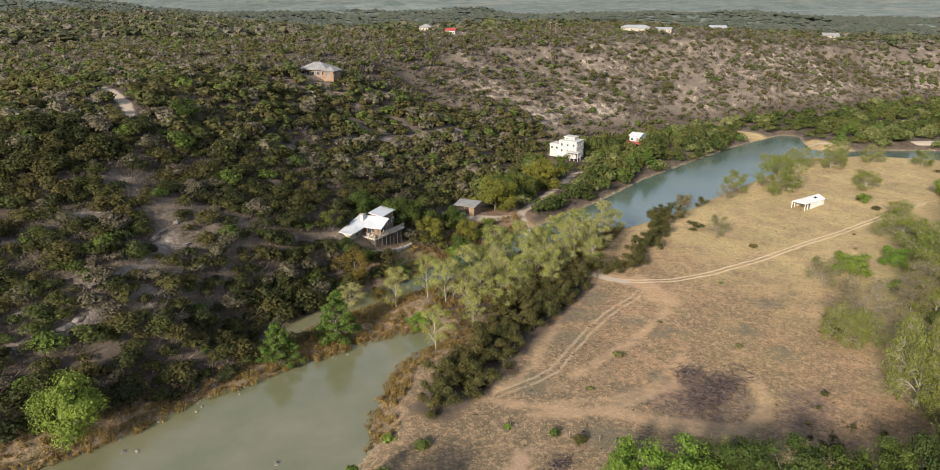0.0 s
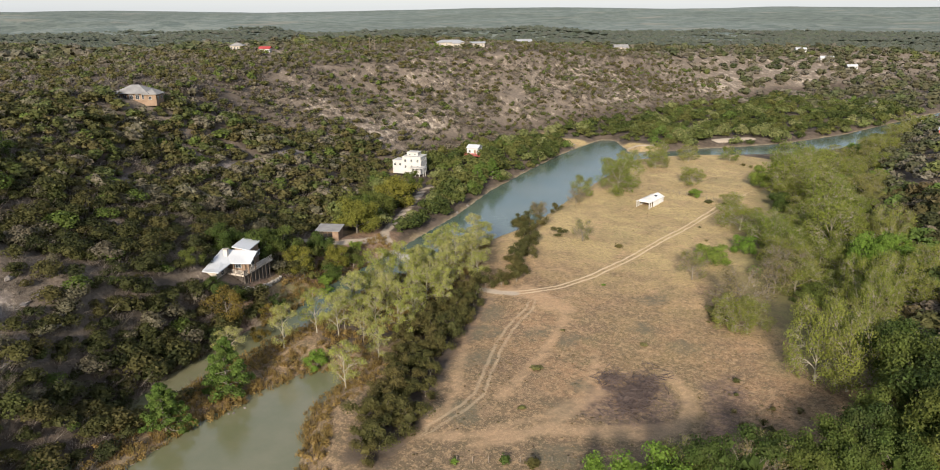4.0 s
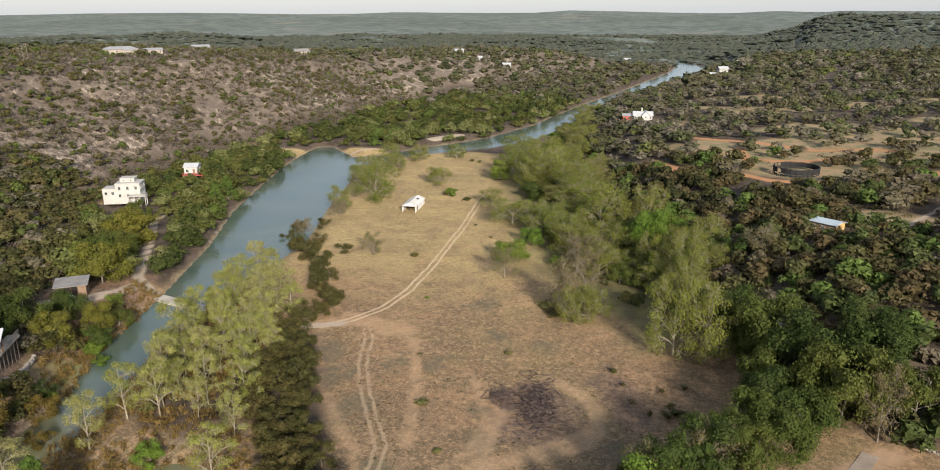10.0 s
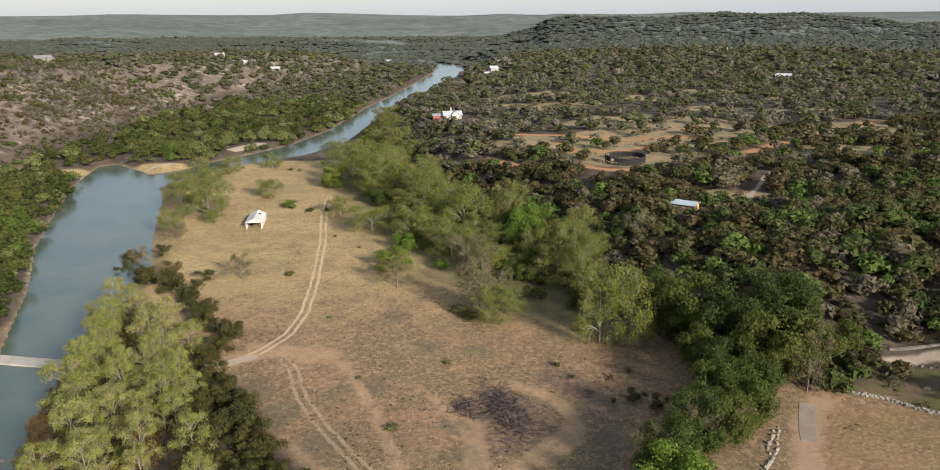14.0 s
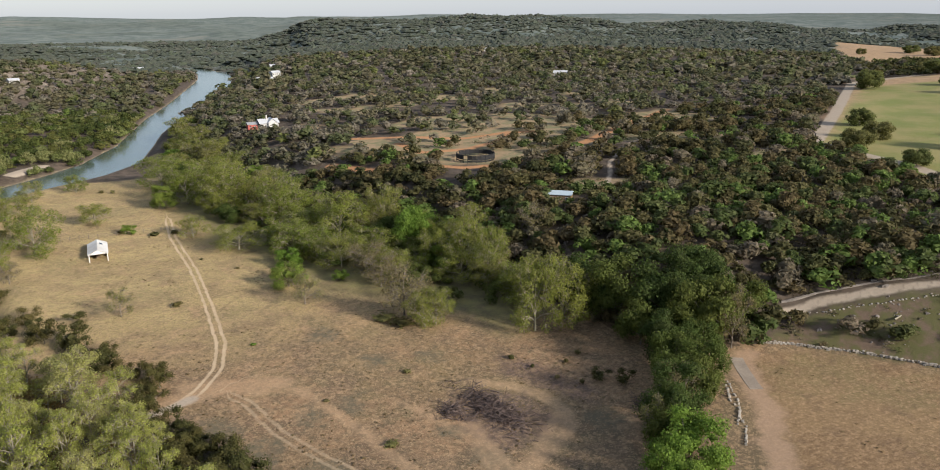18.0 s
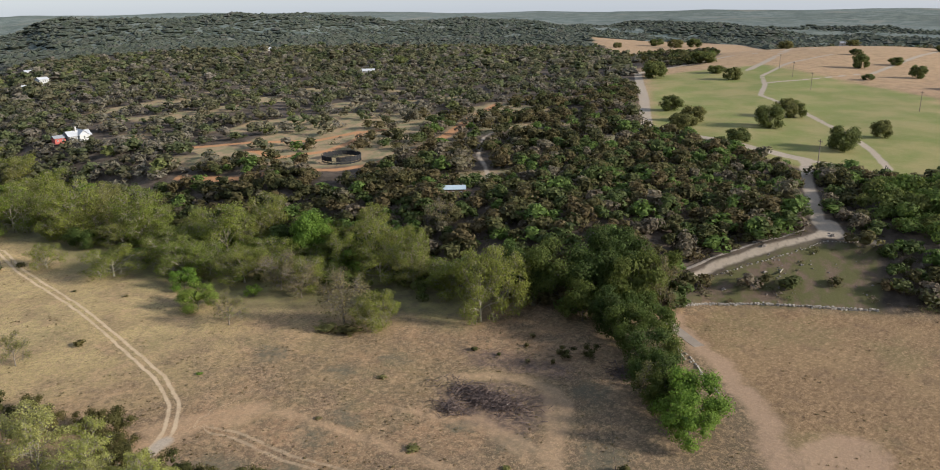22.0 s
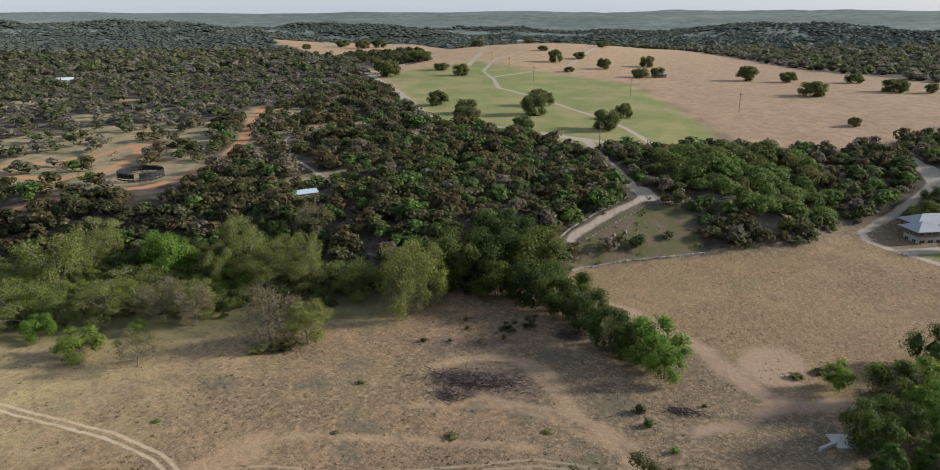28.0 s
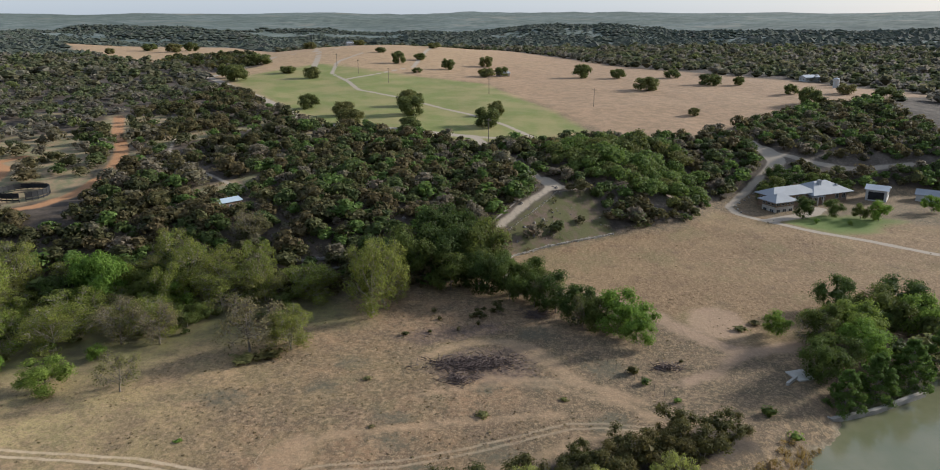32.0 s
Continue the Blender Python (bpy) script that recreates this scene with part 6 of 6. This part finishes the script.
pen = thing_at("round_pen", 68.5, 254, "round black steel horse pen in a clearing", "pen", 0)
PEN_R, PEN_N = 6.9, 26
for i in range(PEN_N):
    a = 2 * math.pi * i / PEN_N
    v, q = limb_mesh([((PEN_R * math.cos(a), PEN_R * math.sin(a), -0.8), 0.09), ((PEN_R * math.cos(a), PEN_R * math.sin(a), 2.5), 0.09)], 6)
    part_from("post", v, q, M_DARK, pen)
    b = 2 * math.pi * (i + 1) / PEN_N
    pa, pb = (PEN_R * math.cos(a), PEN_R * math.sin(a)), (PEN_R * math.cos(b), PEN_R * math.sin(b))
    for z in (0.9, 2.45):
        rail_part(pen, pa, pb, z, 0.07, M_DARK)
    if i not in (9, 10, 15):
        d = math.dist(pa, pb)
        m = Matrix.Translation((pa[0], pa[1], 0)) @ Matrix.Rotation(math.atan2(pb[1] - pa[1], pb[0] - pa[0]), 4, "Z")
        box_part("panel", 0.1, d - 0.1, -0.03, 0.03, 1.0, 2.3, M_DARK, pen, "", m)
        box_part("kick_board", 0.1, d - 0.1, -0.03, 0.03, 0.1, 0.5, M_DARK, pen, "", m)

# the stone house by the pasture
ph = thing_at("pasture_house", 134, 26, "long stone and wood house with grey hipped metal roofs", "house", -60, -0.2)
block(ph, 4.1, 3.2, 0, 8.2, 6.2, -1.2, 2.1, M_PALESTONE, None, cols=3, sides="sw", win=(1.7, 1.4), label="pale stone lower walls")
block(ph, 4.1, 3.2, 0, 8.4, 6.4, 2.1, 4.0, M_WOOD, M_GREYROOF, "hip", 2.0, 1.3, 1, 4, "sw", "brown board upper walls", (1.5, 0.8))
block(ph, 13, 8.5, 0, 19, 7, -1.2, 4.6, M_WOOD, M_GREYROOF, "hip", 2.2, 1.2, 1, 6, "sw", "brown board walls", (1.4, 1.5))
block(ph, 29, 9, 0, 16.6, 11, -1.2, 3.9, M_WOOD, M_GREYROOF, "hip", 3.4, 1.6, 1, 5, "sw", "brown board walls", (1.7, 1.7), True)
box_part("chimney", 26.2, 27.4, 6.6, 7.8, 5, 8.0, M_GREYROOF, ph, "grey sheet-metal roof vent", None, 0.05)
box_part("vent", 33.4, 34.3, 5.4, 6.2, 4.6, 6.2, M_GREYROOF, ph, "grey sheet-metal roof vent", None, 0.05)
box_part("porch_roof", 19.0, 25.0, 2.0, 5.4, 3.1, 3.3, M_GREYROOF, ph, "", None, 0.03)
post_row("column", ph, [(19.4, 2.4), (22.0, 2.4), (24.6, 2.4), (10.0, 4.6), (12.5, 4.6)], 0.22, -1.2, 3.1, M_PALESTONE)
gg = thing_at("garage", 158, -16, "open garage with a pale metal roof", "garage", 62, 0.8)
block(gg, 0, 0, 0, 7, 6.5, -1, 3.4, M_STUCCO, M_METAL, "gable", 1.3, 0.5, 1, 2, "sw")
# black panel on the solid wall, put in for the doorway's dark inside
box_part("garage_opening", -2.6, 2.6, 3.2, 3.32, -0.3, 2.6, M_DARK, gg, "black panel standing for the dark inside the open garage")
plain_house("stone_cottage", 158, -34, 62, 10, 7, 3.2, "pale stone cottage with a grey roof", M_STUCCO, M_GREYROOF, "gable", 2.0)
for i, (x, y) in enumerate([(133, 37.5), (137, 37.8), (141, 37.5), (145, 35.5), (149, 33), (153, 30.5), (157, 28), (161, 25.5), (165, 22.5), (169, 19.5)]):
    st = tagged(new("edging_stone", STONES[i % 6]), "pale stone edging a driveway", "stone", "driveway edging stones")
    st.matrix_basis = Matrix.Translation((x, y, float(height(x, y)) - 0.08)) @ Matrix.Diagonal((0.8, 0.6, 0.6, 1))

# far houses
for nm, x, y, yaw, L, W, h, lab, wl_, rf in [
        ("white_house", 71, 655, 20, 9, 7, 7.0, "tall white house among far trees", M_WHITE, M_METAL), ("white_house", 60, 640, 10, 16, 6, 2.4, "long low pale house among far trees", M_WHITE, M_METAL),
        ("lodge", 100, 815, 0, 12, 8, 3, "pale house among far trees", M_STUCCO, M_METAL), ("far_house", -190, 800, 30, 12, 8, 5, "pale hilltop house with a tower", M_STUCCO, M_METAL),
        ("far_house", -154, 764, 25, 14, 7, 3, "low pale house on a far ridge", M_WHITE, M_METAL), ("far_house", -128, 752, 25, 10, 8, 6, "white house on a far ridge", M_WHITE, M_METAL),
        ("far_house", 351, 840, -20, 16, 8, 3, "pale house on a wooded hill", M_STUCCO, M_METAL), ("far_house", 246, 491, -30, 12, 7, 3, "white-roofed house in the woods", M_WHITE, M_METAL),
        ("far_house", -25, 1043, 10, 14, 9, 5, "pale house beside the far river bend", M_STUCCO, M_METAL), ("hilltop_house", 640, 312, -60, 16, 9, 3.5, "pale house on a dry hilltop", M_STUCCO, M_GREYROOF),
        ("barn", 398, -61, -70, 14, 8, 3.5, "long pale barn at the edge of grassland", M_WHITE, M_METAL), ("field_shed", 392, 140, -50, 10, 6, 2.6, "low grey shed between oaks", M_WOOD, M_GREYROOF)]:
    plain_house(nm, x, y, yaw, L, W, h, lab, wl_, rf, "gable", 1.8)
tank = thing_at("water_tank", 363, -66, "tall white cylindrical water tank", "tank")
bm = bmesh.new()
bmesh.ops.create_cone(bm, cap_ends=True, segments=20, radius1=1.8, radius2=1.8, depth=5.5, matrix=pose(0, 0, 2.6))
part("shell", bm, M_WHITE, tank)
bm = bmesh.new()
bmesh.ops.create_cone(bm, cap_ends=True, segments=20, radius1=1.9, radius2=0.2, depth=0.8, matrix=pose(0, 0, 5.75))
part("lid", bm, M_METAL, tank)

# ---- field things ----
tent = thing_at("canvas_tent", -56.6, 242, "white canvas tent with an open front on posts", "tent", 92)
roof_part("gable", 11.5, 4.9, 2.1, 1.15, 0.25, M_CANVAS, tent, pose(0, 0, 0), "sagging white canvas canopy", 0.06)
for s in (-1, 1):
    box_part("side_wall", -2.6, 5.7, s * 2.4 - 0.03, s * 2.4 + 0.03, -0.2, 2.1, M_CANVAS, tent)
box_part("back_wall", 5.66, 5.72, -2.35, 2.35, -0.2, 2.1, M_CANVAS, tent)
box_part("skylight", 1.6, 3.2, -1.7, -0.6, 0, 0.05, M_GLASS, tent, "dark roof window", pose(0, 0, 3.2) @ pose(0, 0, 0, 24.0, 0, 0) @ pose(0, 0, 0.02))
post_row("post", tent, [(-5.6, -2.35), (-5.6, 2.35), (-4.0, 2.35), (-4.0, -2.35)], 0.14, -0.3, 2.1, M_CANVAS)
box_part("table", -4.2, -2.4, -0.5, 0.5, 0.68, 0.76, M_WOOD, tent, "wooden table under the canopy")


def shrub(x, y, h, rad, kind, label, group="small shrubs in the field", seed=1):
    r = np.random.default_rng(seed)
    c = np.concatenate([leaf_cloud(r, 90, 0.2), core_blob(r, 0.6, 3, 6)]) * [rad, rad, h * 0.5] + [0, 0, h * 0.42]
    v = c.reshape(-1, 3)
    me = quick_mesh("field_shrub", v, np.arange(len(v)).reshape(-1, 3))
    me.materials.append(LEAF[kind])
    ob = tagged(new("field_shrub", me), label, "shrub", group)
    ob.matrix_basis = pose(x, y, float(height(x, y)))


SHRUBS = [(-39, 190, 1.6, 1.5, "jun"), (-1, 135, 0.8, 1.2, "bare"), (20, 132, 1.0, 1.0, "jun"), (7, 85, 1.8, 1.5, "jun"), (3, 83, 1.6, 1.2, "oak"), (-3, 78, 1.0, 0.9, "lime"),
                                          (24, 121, 1.1, 0.7, "bare")]
SHRUBS += [(27, 117, 1.2, 0.7, "jun"), (31, 119, 1.2, 0.8, "bare"), (29, 126, 1.0, 0.7, "jun"), (33, 128, 1.3, 1.0, "bare"), (22, 127, 0.8, 0.6, "jun"),
                                          (-50, 262, 1.8, 2.0, "jun"), (-41, 256, 1.5, 2.2, "jun"), (-35, 256, 1.5, 1.6, "jun"), (-57, 328, 1.6, 1.4, "jun"), (-53, 326, 1.6, 1.2, "bare"), (-12, 112, 0.8, 1.6, "bare"),
                                          (-5, 98, 0.6, 1.0, "bare")]
SHRUBS += [(-26, 160, 0.5, 0.9, "lime"), (30, 60, 1.3, 2.0, "bare"), (34, 56, 1.2, 1.8, "jun"), (-6, 63, 1.8, 1.8, "oak"), (-12, 60, 1.6, 1.6, "lime"),
                                          (6, 157, 1.6, 3.6, "jun"), (3, 161, 1.8, 3.0, "bare"), (13, 75, 0.7, 0.6, "jun"), (-30, 225, 0.5, 0.6, "jun"), (-22, 212, 0.6, 0.7, "bare"), (-18, 130, 0.5, 0.8, "bare")]
for i, (x, y, h, rad, kind) in enumerate(SHRUBS):
    shrub(x, y, h, rad, kind, {"jun": "small dark green shrub in dry grass", "bare": "small grey-brown leafless shrub in dry grass", "oak": "rounded green bush in dry grass", "lime": "small bright green bush in dry grass"}[kind], seed=400 + i)


def brush_pile(x, y, a, b, n, label, seed):
    """A heap of cut branches: thin tapered sticks that cross one another."""
    r = np.random.default_rng(seed)
    v, q = [], []
    for _ in range(n):
        p = np.array([r.normal() * a * 0.5, r.normal() * b * 0.5, abs(r.normal()) * 0.28])
        d = r.normal(size=3) * [1, 1, 0.35]
        d = d / np.linalg.norm(d) * r.uniform(0.5, 1.5)
        w = np.cross(d, [0, 0, 1.0])
        w = w / (np.linalg.norm(w) + 1e-6) * r.uniform(0.02, 0.06)
        u = np.array([0, 0, 0.07])
        k = len(v)
        v += [p - d - w, p - d + w, p + d + w * 0.4, p + d - w * 0.4, p - d - w + u, p - d + w + u, p + d + w * 0.4 + u, p + d - w * 0.4 + u]
        q += [(k + 3, k + 2, k + 1, k), (k + 4, k + 5, k + 6, k + 7), (k, k + 1, k + 5, k + 4), (k + 1, k + 2, k + 6, k + 5), (k + 2, k + 3, k + 7, k + 6), (k + 3, k, k + 4, k + 7)]
    me = quick_mesh("branch_heap", np.array(v), np.array(q))
    me.materials.append(M_BRUSH)
    ob = tagged(new("branch_heap", me), label, "brush pile", kind="stuff")
    ob.matrix_basis = pose(x, y, float(height(x, y)), 0, 0, 102)


M_BRUSH = plain("dead_branches", (0.06, 0.043, 0.038), (0.14, 0.105, 0.09), 2.0, 0.95)
brush_pile(8, 116, 8.5, 3.6, 800, "wide heap of dark dead branches in a dry field", 1)
brush_pile(1, 118, 3, 2, 120, "small heap of dead branches in a dry field", 2)
brush_pile(33, 104, 4, 2.5, 160, "fallen dead branches beside a dirt road", 3)
brush_pile(10, 78, 3, 1.5, 90, "fallen grey branches in dry grass", 4)
sw = thing_at("stone_wall", 82, 100, "long low dry wall of pale stones at the pasture's edge", "stone wall")
stones_along(sw, [(67, 115.5), (74, 112), (83, 103), (90, 94), (99, 83)], 0.5, 0.48, gr, 2)
rr = thing_at("rock_row", 47, 97, "row of heaped pale rocks beside a dirt road", "rocks")
stones_along(rr, [(52, 106), (49.5, 102), (48, 99), (44.5, 95), (43, 92), (39, 88)], 0.7, 0.45, gr, 1)
stones_along(rr, [(50.5, 105), (47, 100), (46.5, 97), (42, 93)], 0.8, 0.55, gr, 1)
lower = thing_at("lane_kerb", 117, 98, "pale stone kerb at the lower edge of a lane", "kerb")
stones_along(lower, [(84, 115), (95, 109), (105, 103.5), (111, 101), (115.5, 95), (117, 90)], 0.8, 0.34, gr, 1)


def slab_along(name, line, half, z, thick, material, label, category):
    """A flat strip along a line, laid on the ground or at a given height."""
    v, q = [], []
    for i, (x, y) in enumerate(line):
        a, b = line[max(0, i - 1)], line[min(len(line) - 1, i + 1)]
        d = Vector((b[0] - a[0], b[1] - a[1])).normalized()
        for s in (-1, 1):
            ex, ey = x - d.y * s * half, y + d.x * s * half
            h = z if z is not None else float(height(ex, ey)) + 0.05
            for dz in (-thick, 0):
                v.append((ex, ey, h + dz))
    for i in range(len(line) - 1):
        k = 4 * i
        q += [(k + 1, k + 3, k + 7, k + 5), (k, k + 4, k + 6, k + 2), (k, k + 1, k + 5, k + 4), (k + 2, k + 6, k + 7, k + 3)]
    k = 4 * (len(line) - 1)
    q += [(0, 2, 3, 1), (k, k + 1, k + 3, k + 2)]
    me = quick_mesh(name, np.array(v), np.array(q))
    me.shade_flat()
    me.materials.append(material)
    return tagged(new(name, me), label, category)


M_PADSTONE = plain("dusty_concrete", (0.20, 0.162, 0.125), (0.31, 0.26, 0.205), 0.9, 0.95, 0.0, 0.2)
slab_along("concrete_pad", [(60.4, 112.8), (59.4, 111.0), (58.4, 109.2), (57.4, 107.4), (56.4, 105.4), (55.4, 103.4), (54.6, 101.4)], 1.25, None, 0.12, M_PADSTONE, "pale concrete strip at the start of a dirt road", "pavement")
slab_along("river_crossing", [(-95, 151), (-88, 149), (-80, 147), (-74, 145)], 1.7, -2.15, 0.8, M_CONCRETE, "low concrete crossing over the river", "crossing")
slab_along("patio_slab", [(11.2, 54.2), (7.4, 52.6)], 1.9, 0.35, 0.6, M_CONCRETE, "pale concrete patio slab near the water", "patio")
slab_along("patio_wall", [(5.0, 57), (8.0, 54.6)], 0.25, 0.75, 0.9, M_CONCRETE, "low pale concrete wall beside a patio", "wall")
slab_along("dam_wall", [(-1, 53.5), (-3, 51.5), (1, 43), (5, 37), (9, 31)], 0.4, -1.6, 2.0, M_LIME, "pale stone retaining wall at the water's edge", "wall")
slab_along("retaining_wall", [(80, 121), (88, 118.6), (98, 113.6), (106, 109.6), (112, 107.4), (115, 108.5)], 0.14, None, 1.2, M_LEDGE, "pale low retaining wall along a caliche lane", "wall").location.z = 0.2
lg = thing_at("fallen_log", 95, 104, "bleached fallen tree trunk on a slope", "log")
v, q = limb_mesh([((0, 0, 0.2), 0.22), ((0.4, 0.2, 1.2), 0.18), ((0.5, 0.5, 2.6), 0.10)], 7)
part_from("trunk", v[:, [2, 0, 1]] * [2.0, 1, 1] + [-2, 0, 0.1], q, M_PALEBARK, lg)
for i in range(3):
    v, q = limb_mesh([((0, 0, 0), 0.10), ((0.2 * i, 0.3, 0.9), 0.06), ((0.3, 0.6 - 0.3 * i, 1.8), 0.03)], 5)
    part_from("branch", v[:, [2, 0, 1]] + [1.5 + 0.4 * i, 0.3, 0.3], q, M_PALEBARK, lg)


def pole_at(x, y, h, cross=True):
    p = thing_at("utility_pole", x, y, "wooden utility pole with a crossarm", "pole", 50, group="utility poles")
    v, q = limb_mesh([((0, 0, -0.6), 0.17), ((0, 0, h), 0.11)], 8)
    part_from("pole", v, q, M_POLE, p)
    box_part("crossarm", -1.2, 1.2, -0.07, 0.07, h - 0.9, h - 0.72, M_POLE, p)
    for s in (-1.0, 1.0):
        box_part("insulator", s - 0.06, s + 0.06, -0.06, 0.06, h - 0.72, h - 0.5, M_DARK, p)


for x, y in [(404, 259), (330, 205), (292, 140), (372, 235), (258, 84), (-268, 300), (-275, 310), (165, 128)]:
    pole_at(x, y, 9.0)
gt = thing_at("ranch_gate", 178, 203, "dark steel ranch gate across a lane", "gate", 50)
post_row("post", gt, [(-3.2, 0), (3.2, 0)], 0.16, -0.5, 3.6, M_DARK)
rail_part(gt, (-3.4, 0), (3.4, 0), 3.5, 0.09, M_DARK, "crossbeam")
for z in (0.5, 0.9, 1.3):
    rail_part(gt, (-3.1, 0), (3.1, 0), z, 0.04, M_DARK)
gt2 = thing_at("lane_gate", 176, 111, "low pipe gate beside a lane", "gate", 30)
post_row("post", gt2, [(-3, 0), (0, 0), (3, 0)], 0.1, -0.4, 1.5, M_DARK)
for z in (0.6, 1.3):
    rail_part(gt2, (-3, 0), (3, 0), z, 0.05, M_DARK)
fl = thing_at("field_fence", -54, 261, "line of weathered fence posts across the field", "fence")
post_row("post", fl, [(-16 + 2.6 * i, 1.0 * math.sin(i * 0.8) * 0.3) for i in range(14)], 0.07, -0.5, 1.2, M_POLE)
for z in (0.5, 1.0):
    rail_part(fl, (-16, 0), (17.8, 0), z, 0.015, M_POLE, "wire")
fb = thing_at("boundary_fence", 14, 70, "leaning weathered posts along a dirt track", "fence")
post_row("post", fb, [(4 - 1.9 * i, 26 - 1.6 * i) for i in range(12)], 0.06, -0.8, 1.0, M_POLE)


def boulders(name, label, rows):
    """Many rough stones as one heap."""
    r = np.random.default_rng(12)
    blocks = []
    for x, y, z, s in rows:
        c = core_blob(r, 1.0, 3, 6) * [s, s * r.uniform(0.6, 1), s * r.uniform(0.4, 0.7)] + [x, y, z]
        blocks.append(c)
    v = np.concatenate(blocks).reshape(-1, 3)
    me = quick_mesh(name, v, np.arange(len(v)).reshape(-1, 3))
    me.materials.append(M_LEDGE)
    return tagged(new(name, me), label, "rocks", kind="stuff")


def rock_ledges(name, label, line, steps):
    """Broken shelves of flat rock that follow a scarp, one shelf for each offset."""
    r = np.random.default_rng(31)
    blocks = []
    for off in steps:
        for a, b in zip(line[:-1], line[1:]):
            run = math.dist(a, b)
            ux, uy = (b[0] - a[0]) / run, (b[1] - a[1]) / run
            for i in range(int(run / 2.4)):
                if r.uniform() < 0.3:
                    continue
                d = off + 1.2 * math.sin(0.35 * (a[0] + i)) + r.uniform(-0.4, 0.4)
                x, y = a[0] + ux * i * 2.4 + uy * d, a[1] + uy * i * 2.4 - ux * d
                c = core_blob(r, 1.0, 3, 6) * [r.uniform(1.2, 2.2), r.uniform(0.6, 1.0), r.uniform(0.28, 0.5)]
                turn = np.array([[ux, -uy, 0], [uy, ux, 0], [0, 0, 1.0]])
                blocks.append(c @ turn.T + [x, y, float(height(x, y)) + 0.1])
    v = np.concatenate(blocks).reshape(-1, 3)
    me = quick_mesh(name, v, np.arange(len(v)).reshape(-1, 3))
    me.materials.append(M_LEDGE)
    return tagged(new(name, me), label, "rocks", kind="stuff")


rock_ledges("scarp_ledges", "broken grey limestone shelves along a wooded scarp", TERRACE[1:9], (4.5, 7.5, 11.0))
rock_ledges("hillside_ledges", "broken grey limestone shelves across a brushy hillside", [(-57, -4), (-60, 9), (-61, 18), (-66, 27), (-68, 35), (-73, 44), (-84, 56)], (0.4, -5.0, -11.0))

br = np.random.default_rng(8)
rows = []
for _ in range(2600):
    x, y = br.uniform(-200, 120), br.uniform(0, 340)
    g, h, t = float(river_gap(np.array(x), np.array(y))), 0, float(inside_gap(np.array(x), np.array(y), TERRACE))
    left = x < -40 and 0.2 < g < 4 and y > 190
    if x < -36 and y < 66 and -0.5 < g < 2.2:
        for _ in range(5):
            sx, sy = x + br.normal() * 1.2, y + br.normal() * 2.0
            rows.append((sx, sy, max(-2.5, float(height(sx, sy))), br.uniform(0.12, 0.38)))
    scarp = 4 < t < 26 and y < 270
    if left or (scarp and br.uniform() < 0.8):
        rows.append((x, y, float(height(x, y)), br.uniform(0.25, 0.9)))
for _ in range(230):
    x, y = br.uniform(84, 120), br.uniform(84, 113)
    if float(inside_gap(np.array(x), np.array(y), BARESLOPE)) > 0 and br.uniform() < 0.25 + 0.75 * (y > 99):
        rows.append((x, y, float(height(x, y)), br.uniform(0.10, 0.34)))
for x, y, s in [(-18, 43, 0.8), (-35, 23, 0.7), (-34, 25, 0.5), (-28, 40, 0.3), (-22, 36, 0.3), (-74, 112, 0.8)]:
    rows.append((x, y, max(-2.6, float(height(x, y))), s))
boulders("boulders", "scattered pale limestone boulders on slopes and banks", rows)
